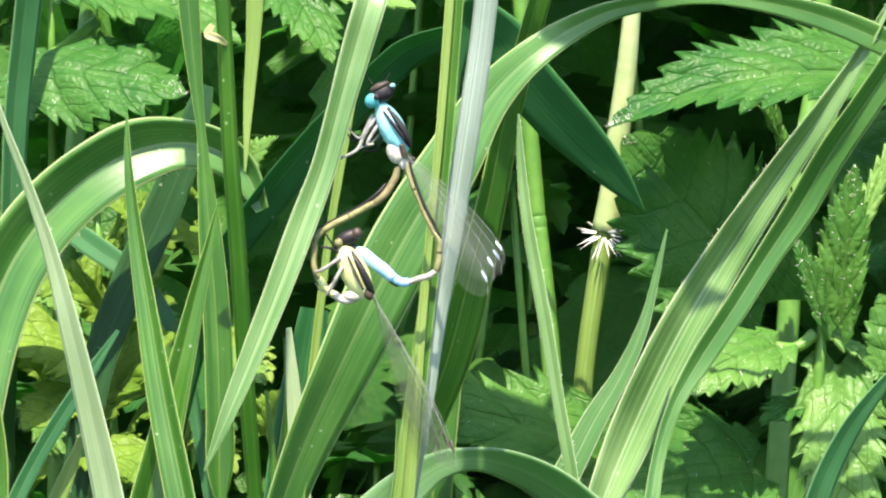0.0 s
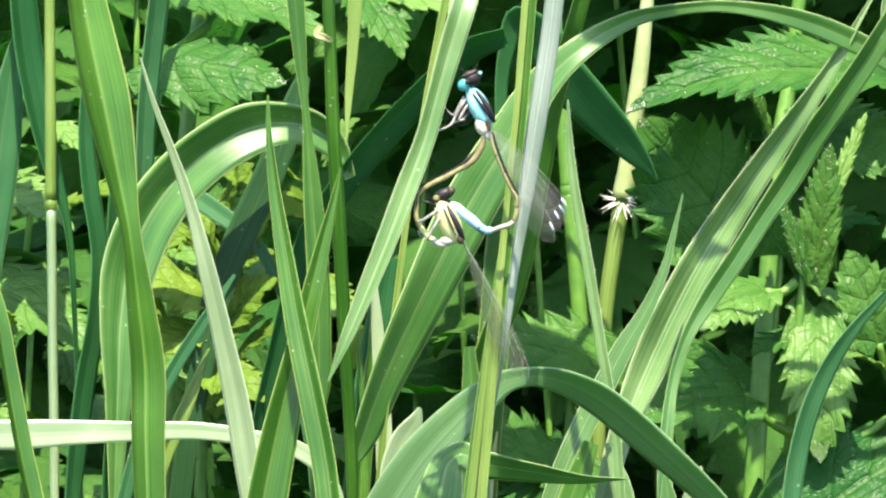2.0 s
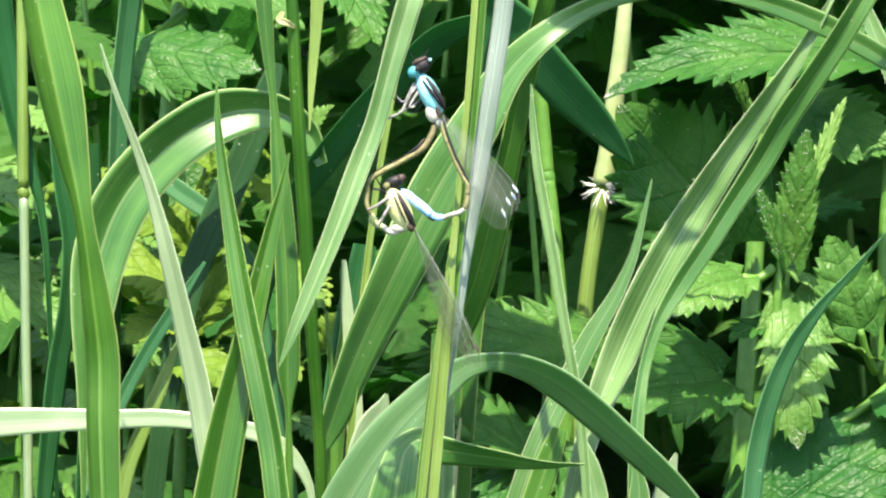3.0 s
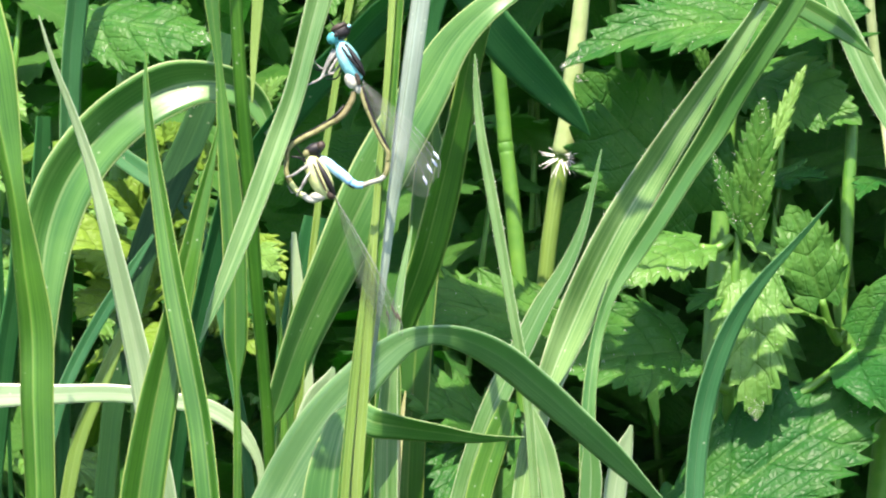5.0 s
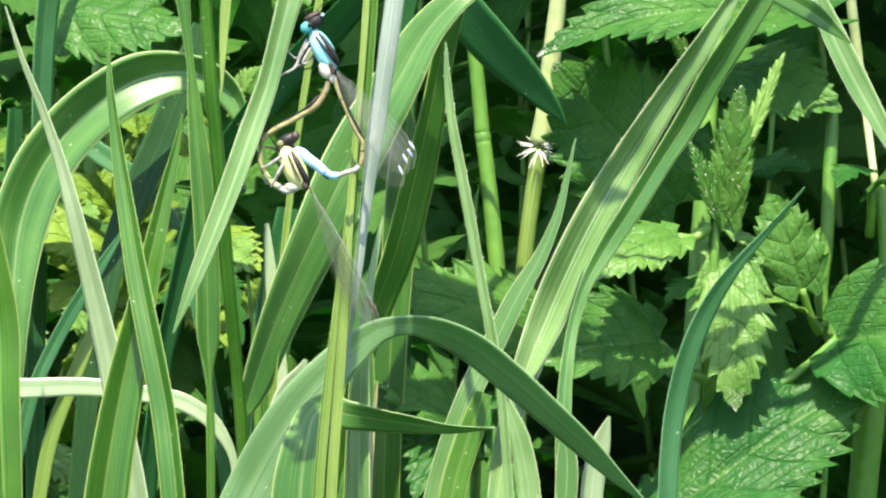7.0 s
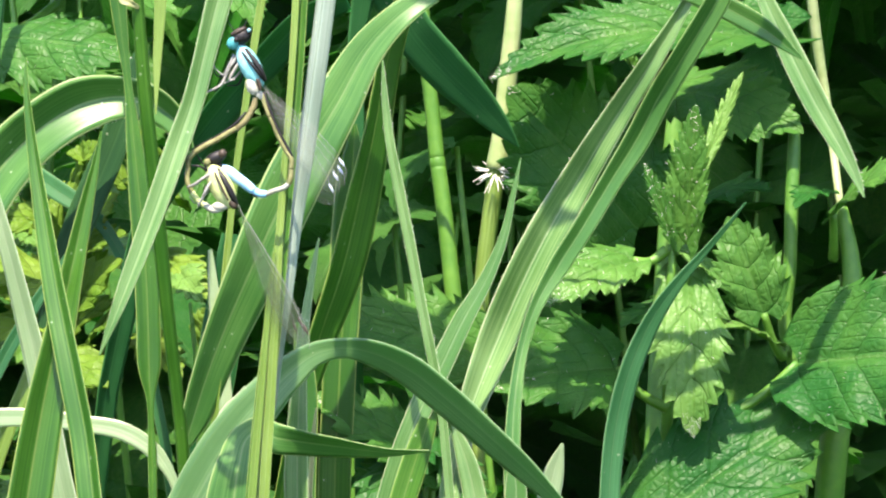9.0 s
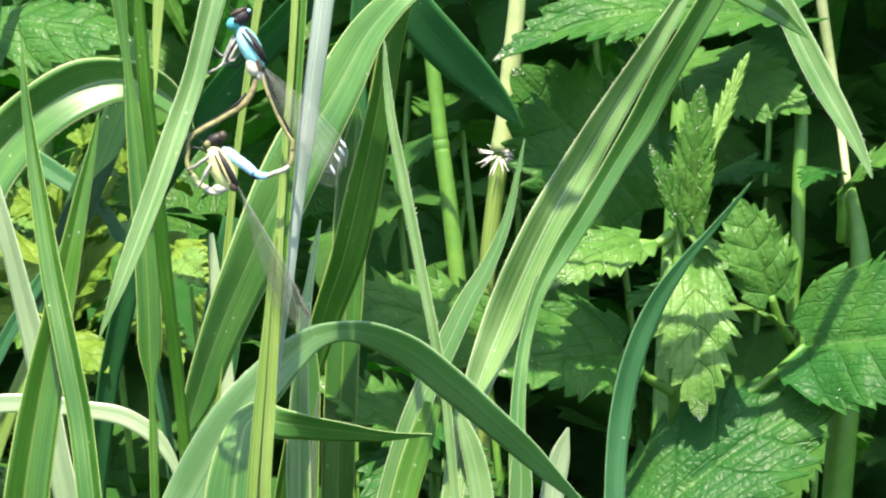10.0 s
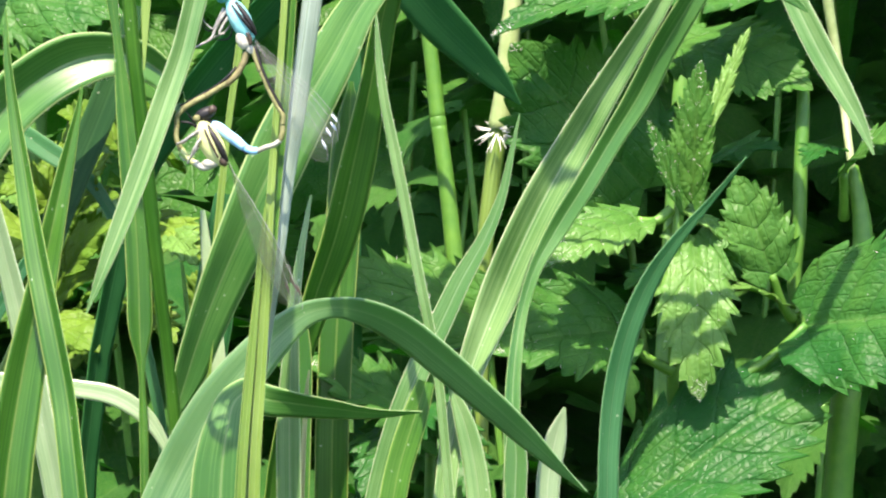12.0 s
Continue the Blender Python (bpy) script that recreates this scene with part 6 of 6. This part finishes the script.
rod(female, "abdomen_segment", [(-0.0019, 0.0014, 0.2597, 0.76), (-0.0004, 0.0015, 0.2606, 0.76), (0.0012, 0.0016, 0.2614, 0.76)], TAN, "")
rod(female, "abdomen_segment", [(0.0011, 0.0016, 0.2613, 0.76), (0.0026, 0.0017, 0.2622, 0.79), (0.0040, 0.0018, 0.2630, 0.83)], TAN, "")
rod(female, "abdomen_segment", [(0.0040, 0.0018, 0.2629, 0.83), (0.0052, 0.0019, 0.2639, 0.89), (0.0060, 0.0021, 0.2651, 0.89)], BROWN, "brown tail segment")
rod(female, "abdomen_segment", [(0.0059, 0.0021, 0.2650, 0.89), (0.0064, 0.0022, 0.2659, 0.89), (0.0066, 0.0024, 0.2671, 0.69)], BROWN, "brown tail tip joined to the male")
rod(female, "dark_back_line", [(-0.0023, 0.0016, 0.2601, 0.21), (-0.0004, 0.0018, 0.2611, 0.21), (0.0012, 0.0018, 0.2619, 0.28), (0.0029, 0.0017, 0.2629, 0.34), (0.0042, 0.0017, 0.2639, 0.41), (0.0053, 0.0022, 0.2651, 0.34)], BLACK, "dark line along the abdomen")
ball(female, "joint_ring", (-0.0027, 0.0011, 0.2575), (0.6316, 0.1017, 0.7237), (0.20, 0.85, 0.85), BROWN, "")
ball(female, "joint_ring", (-0.0018, 0.0014, 0.2598), (0.6361, 0.0571, 0.406), (0.20, 0.93, 0.93), BROWN, "")
ball(female, "joint_ring", (0.0012, 0.0016, 0.2614), (0.6361, 0.0571, 0.406), (0.20, 0.93, 0.93), BROWN, "")
ball(female, "joint_ring", (0.004, 0.0018, 0.2629), (0.6361, 0.0571, 0.406), (0.20, 1.01, 1.01), BROWN, "")
rod(female, "leg", [(0.0004, 0.0004, 0.2570, 0.40), (-0.0007, -0.0005, 0.2563, 0.40), (-0.0019, -0.0004, 0.2555, 0.40), (-0.0027, 0.0001, 0.2552, 0.32)], PALE_LEG, "")
rod(female, "leg", [(0.0007, 0.0001, 0.2561, 0.40), (-0.0000, -0.0009, 0.2551, 0.40), (-0.0006, -0.0007, 0.2538, 0.40), (-0.0013, -0.0002, 0.2526, 0.32)], PALE_LEG, "")
rod(female, "leg", [(0.0001, 0.0006, 0.2573, 0.40), (-0.0010, 0.0001, 0.2580, 0.32), (-0.0021, 0.0003, 0.2581, 0.24)], BLACK, "")
rod(female, "leg", [(0.0003, 0.0013, 0.2566, 0.32), (-0.0010, 0.0014, 0.2559, 0.32), (-0.0023, 0.0011, 0.2551, 0.24), (-0.0032, 0.0013, 0.2570, 0.16)], GREY_LEG, "")
rod(female, "leg", [(0.0006, 0.0012, 0.2555, 0.32), (-0.0006, 0.0011, 0.2538, 0.32), (-0.0019, 0.0010, 0.2529, 0.24), (-0.0026, 0.0011, 0.2538, 0.16)], GREY_LEG, "")
rod(female, "leg", [(0.0003, 0.0014, 0.2572, 0.24), (-0.0007, 0.0016, 0.2582, 0.24), (-0.0015, 0.0016, 0.2594, 0.16)], BLACK, "")
wing(female, (0.0039, 0.0012, 0.2526), (0.0135, -0.0006, 0.2329), 2.9, (0.1, 0, 0.1), "smoky clear wing folded along the body", SMOKY_WING)
wing(female, (0.0039, 0.0017, 0.2524), (0.0125, 0.0006, 0.234), 2.9, (0.0, 0, 0.2), "smoky clear wing folded along the body", SMOKY_WING)
wing(female, (0.0039, 0.0022, 0.2523), (0.0117, 0.0011, 0.2331), 2.7, (-0.1, 0, 0.2), "smoky clear wing folded along the body", SMOKY_WING)
wing(female, (0.0039, 0.0027, 0.2522), (0.0128, 0.0016, 0.2332), 2.7, (0.1, 0, -0.1), "smoky clear wing folded along the body", SMOKY_WING)

# ---- thicket behind ----
def thicket(name, count, box, size, material, label, seed):
    """Far nettle leaves that nobody could count, one mesh."""
    rng = random.Random(seed)
    verts, faces = [], []
    for _ in range(count):
        p = Vector([rng.uniform(a, b) for a, b in box])
        e = Vector((rng.uniform(-1, 1), rng.uniform(-1, 0.6), rng.uniform(-0.7, 0.1))).normalized()
        up = Vector((rng.uniform(-0.5, 0.5), rng.uniform(-0.7, 0.2), 1))
        up = (up - e * up.dot(e)).normalized()
        s = e.cross(up)
        ln = rng.uniform(*size)
        hw = ln * rng.uniform(0.28, 0.36)
        n0 = len(verts)
        k = 12
        for i in range(k + 1):
            v = i / k
            pr = min(1.0, v / 0.14) ** 0.6 * (1 - v) ** 0.75
            z = ln * (0.1 * v - 0.3 * v * v)
            c = p + e * (v * ln) + up * z
            for u in (-1, 0, 1):
                w = pr * hw * (1.0 if i % 2 else 0.74)
                verts.append(c + s * (u * w) + e * (0.06 * ln * (i % 2) * abs(u)) + up * (0.2 * abs(u) * w))
        for i in range(k):
            for j in (0, 1):
                a = n0 + i * 3 + j
                faces.append((a, a + 1, a + 4, a + 3))
    me = bpy.data.meshes.new(name)
    me.from_pydata([tuple(v) for v in verts], [], faces)
    uvl = me.uv_layers.new(name="UVMap")
    net = me.uv_layers.new(name="veins")
    for poly in me.polygons:
        for li in poly.loop_indices:
            w = me.loops[li].vertex_index % 39
            uvl.data[li].uv = ((w % 3) / 2, (w // 3) / 12)
            net.data[li].uv = ((w // 3) / 2 - 1.6 * abs(w % 3 - 1), 4.0 * abs(w % 3 - 1))
    me.materials.append(material)
    return tagged(new(name, me), label, "foliage", "", "stuff")


# nettles standing one behind another, each with its stem and opposite pairs of leaves
LEAF_SHAPES = []
for k in range(5):
    bm = leaf_mesh((0, 0, 0), (1, 0, 0.0), 620.0 + 60 * k, (0, 0, 1), arch=0.10 + 0.03 * k, fold=0.1 + 0.05 * (k % 3), teeth=9 + k % 3, cols=5, per=5, pucker=0.0, seed=300 + k)
    me = bpy.data.meshes.new("leaf")
    bm.to_mesh(me)
    bm.free()
    me.materials.append(NETTLE)
    me.polygons.foreach_set("use_smooth", [True] * len(me.polygons))
    LEAF_SHAPES.append(me)


def far_nettle(x, y, tall, seed):
    """A nettle further back: a stem and crossed pairs of drooping leaves that share a few shapes."""
    rng = random.Random(seed)
    ob = at_foot("nettle_plant", (x, y, -0.005), "stinging nettle standing in the shade behind the grass", "nettle plant", "nettles")
    lean = (rng.uniform(-0.03, 0.03), rng.uniform(-0.02, 0.02))
    at = lambda z: Vector((lean[0] * z / tall, lean[1] * z / tall, z))
    part("stem", tube_mesh([(*at(z * tall), 2.0 - 1.0 * z) for z in (0.0, 0.35, 0.7, 1.0)], 8), NETTLE_STEM, ob)
    turn, z = rng.uniform(0, 3.1), tall
    size = 0.018
    while z > tall * 0.30:
        for half in (0, math.pi):
            leaf = new("leaf", rng.choice(LEAF_SHAPES))
            leaf.parent = ob
            ln = size * rng.uniform(0.85, 1.15)
            leaf.matrix_basis = Matrix.Translation(at(z)) @ Matrix.Rotation(turn + half + rng.uniform(-0.3, 0.3), 4, "Z") @ Matrix.Rotation(rng.uniform(0.0, 0.8), 4, "Y") @ Matrix.Rotation(rng.uniform(-0.35, 0.35), 4, "X") @ Matrix.Scale(ln, 4)
        turn += math.pi / 2 + rng.uniform(-0.25, 0.25)
        z -= rng.uniform(0.018, 0.030)
        size = min(0.056, size + 0.011)


rng = random.Random(77)
for row, (y, tops) in enumerate(((0.205, (0.19, 0.25)), (0.255, (0.22, 0.275)), (0.31, (0.25, 0.29)))):
    for k in range(9):
        far_nettle(-0.105 + 0.028 * k + 0.012 * (row % 2) + rng.uniform(-0.006, 0.006), y + rng.uniform(-0.018, 0.018), rng.uniform(*tops), 500 + 20 * row + k)

thicket("nettle_thicket", 3600, ((-0.5, 0.55), (0.35, 0.78), (0.0, 0.275)), (0.03, 0.055), NETTLE, "dense nettle leaves in the shade behind", 5)
# leaves above the view, added to keep the sun off the plants behind
thicket("nettle_canopy", 2300, ((0.0, 0.55), (0.19, 0.8), (0.295, 0.44)), (0.035, 0.07), NETTLE, "unseen leaves added to shade the nettles behind", 7)
# the same on the left: unseen cover that darkens the thicket below
thicket("nettle_tops", 600, ((-0.5, 0.0), (0.30, 0.8), (0.30, 0.44)), (0.035, 0.07), NETTLE, "unseen leaves added to shade the thicket behind the grass", 11)
thicket("leafy_hedge", 3500, ((-0.8, 0.9), (0.75, 1.3), (0.0, 0.5)), (0.06, 0.11), NETTLE, "leafy growth far behind the nettles", 8)
thicket("low_foliage", 700, ((-0.3, 0.35), (0.06, 0.24), (0.0, 0.11)), (0.02, 0.045), NETTLE, "low leaves near the ground", 6)


def meadow(name, count, spread, label, seed):
    """Short grass on the ground all round, too many blades to count, one mesh."""
    rng = random.Random(seed)
    verts, faces, uvs = [], [], []
    for _ in range(count):
        a, d = rng.uniform(0, 6.283), spread * rng.random() ** 0.6
        p = Vector((math.cos(a) * d, math.sin(a) * d - 0.2, -0.012))
        tall = rng.uniform(0.035, 0.105)
        lean = Vector((rng.uniform(-0.6, 0.6), rng.uniform(-0.6, 0.6), 1.0)) * tall
        b = rng.uniform(0, 6.283)
        w = Vector((math.cos(b), math.sin(b), 0)) * rng.uniform(0.0015, 0.0032)
        bend = Vector((lean.x, lean.y, -0.2 * tall)) * 0.7
        n = len(verts)
        mid = p + lean * 0.55
        verts += [p - w, p + w, mid + w * 0.8, mid - w * 0.8, p + lean + bend]
        faces += [(n, n + 1, n + 2, n + 3), (n + 3, n + 2, n + 4)]
        uvs += [(0, 0), (1, 0), (1, 0.05), (0, 0.05), (0, 0.05), (1, 0.05), (0.5, 0.1)]
    me = bpy.data.meshes.new(name)
    me.from_pydata([tuple(v) for v in verts], [], faces)
    layer = me.uv_layers.new(name="UVMap")
    layer.data.foreach_set("uv", [c for w in uvs for c in w])
    me.materials.append(FRESH)
    return tagged(new(name, me), label, "grass", "", "stuff")


# below the view: added to cover bare soil and bounce green light upwards
meadow("meadow_grass", 70000, 2.6, "added short green grass round the plants", 31)


def motions():
    """The breeze rocks the perch and the pair on it."""
    walk(male, [
        (0.0, pose(0.00579, 0.00252, 0.26791)),
        (0.5, pose(0.00633, 0.00245, 0.26747)),
        (1.0, pose(0.00597, 0.00250, 0.26778)),
        (1.5, pose(0.00737, 0.00249, 0.26773)),
        (2.0, pose(0.00599, 0.00255, 0.26812)),
        (2.5, pose(0.00622, 0.00254, 0.26808)),
        (3.0, pose(0.00590, 0.00249, 0.26771)),
        (3.2, pose(0.00543, 0.00253, 0.26798)),
        (5.0, pose(0.00414, 0.00258, 0.26833)),
        (5.5, pose(0.00539, 0.00256, 0.26825)),
        (6.0, pose(0.00583, 0.00256, 0.26820)),
        (6.5, pose(0.00549, 0.00254, 0.26806)),
        (7.0, pose(0.00535, 0.00255, 0.26814)),
        (7.5, pose(0.00644, 0.00254, 0.26807)),
        (7.7, pose(0.00608, 0.00254, 0.26804)),
        (9.3, pose(0.00589, 0.00253, 0.26800)),
        (9.5, pose(0.00577, 0.00249, 0.26774)),
        (10.0, pose(0.00610, 0.00251, 0.26789)),
        (10.5, pose(0.00594, 0.00250, 0.26782)),
        (11.0, pose(0.00592, 0.00253, 0.26800)),
        (11.5, pose(0.00631, 0.00252, 0.26790)),
        (12.0, pose(0.00657, 0.00248, 0.26763)),
    ])
    walk(female, [
        (0.0, pose(0.00172, 0.00067, 0.25474)),
        (0.5, pose(0.00226, 0.00060, 0.25430)),
        (1.0, pose(0.00190, 0.00065, 0.25462)),
        (1.5, pose(0.00331, 0.00064, 0.25456)),
        (2.0, pose(0.00192, 0.00070, 0.25496)),
        (2.5, pose(0.00216, 0.00069, 0.25492)),
        (3.0, pose(0.00183, 0.00064, 0.25455)),
        (3.2, pose(0.00137, 0.00068, 0.25482)),
        (5.0, pose(0.00008, 0.00073, 0.25517)),
        (5.5, pose(0.00133, 0.00071, 0.25508)),
        (6.0, pose(0.00176, 0.00071, 0.25504)),
        (6.5, pose(0.00142, 0.00069, 0.25490)),
        (7.0, pose(0.00129, 0.00070, 0.25497)),
        (7.5, pose(0.00238, 0.00069, 0.25491)),
        (7.7, pose(0.00201, 0.00069, 0.25488)),
        (9.3, pose(0.00183, 0.00068, 0.25483)),
        (9.5, pose(0.00170, 0.00064, 0.25458)),
        (10.0, pose(0.00203, 0.00066, 0.25472)),
        (10.5, pose(0.00188, 0.00065, 0.25466)),
        (11.0, pose(0.00186, 0.00068, 0.25484)),
        (11.5, pose(0.00224, 0.00067, 0.25474)),
        (12.0, pose(0.00251, 0.00063, 0.25446)),
    ])
    walk(perch_grass, [
        (0.0, pose(0.0052, 0.0008, 0, 0, -0.095, 0)),
        (0.5, pose(0.0052, 0.0008, 0, 0, 0.022, 0)),
        (1.0, pose(0.0052, 0.0008, 0, 0, -0.056, 0)),
        (1.5, pose(0.0052, 0.0008, 0, 0, 0.252, 0)),
        (2.0, pose(0.0052, 0.0008, 0, 0, -0.051, 0)),
        (2.5, pose(0.0052, 0.0008, 0, 0, 0.000, 0)),
        (3.0, pose(0.0052, 0.0008, 0, 0, -0.071, 0)),
        (3.2, pose(0.0052, 0.0008, 0, 0, -0.173, 0)),
        (5.0, pose(0.0052, 0.0008, 0, 0, -0.455, 0)),
        (5.5, pose(0.0052, 0.0008, 0, 0, -0.181, 0)),
        (6.0, pose(0.0052, 0.0008, 0, 0, -0.086, 0)),
        (6.5, pose(0.0052, 0.0008, 0, 0, -0.161, 0)),
        (7.0, pose(0.0052, 0.0008, 0, 0, -0.190, 0)),
        (7.5, pose(0.0052, 0.0008, 0, 0, 0.048, 0)),
        (7.7, pose(0.0052, 0.0008, 0, 0, -0.031, 0)),
        (9.3, pose(0.0052, 0.0008, 0, 0, -0.072, 0)),
        (9.5, pose(0.0052, 0.0008, 0, 0, -0.099, 0)),
        (10.0, pose(0.0052, 0.0008, 0, 0, -0.028, 0)),
        (10.5, pose(0.0052, 0.0008, 0, 0, -0.061, 0)),
        (11.0, pose(0.0052, 0.0008, 0, 0, -0.065, 0)),
        (11.5, pose(0.0052, 0.0008, 0, 0, 0.018, 0)),
        (12.0, pose(0.0052, 0.0008, 0, 0, 0.077, 0)),
    ])


motions()
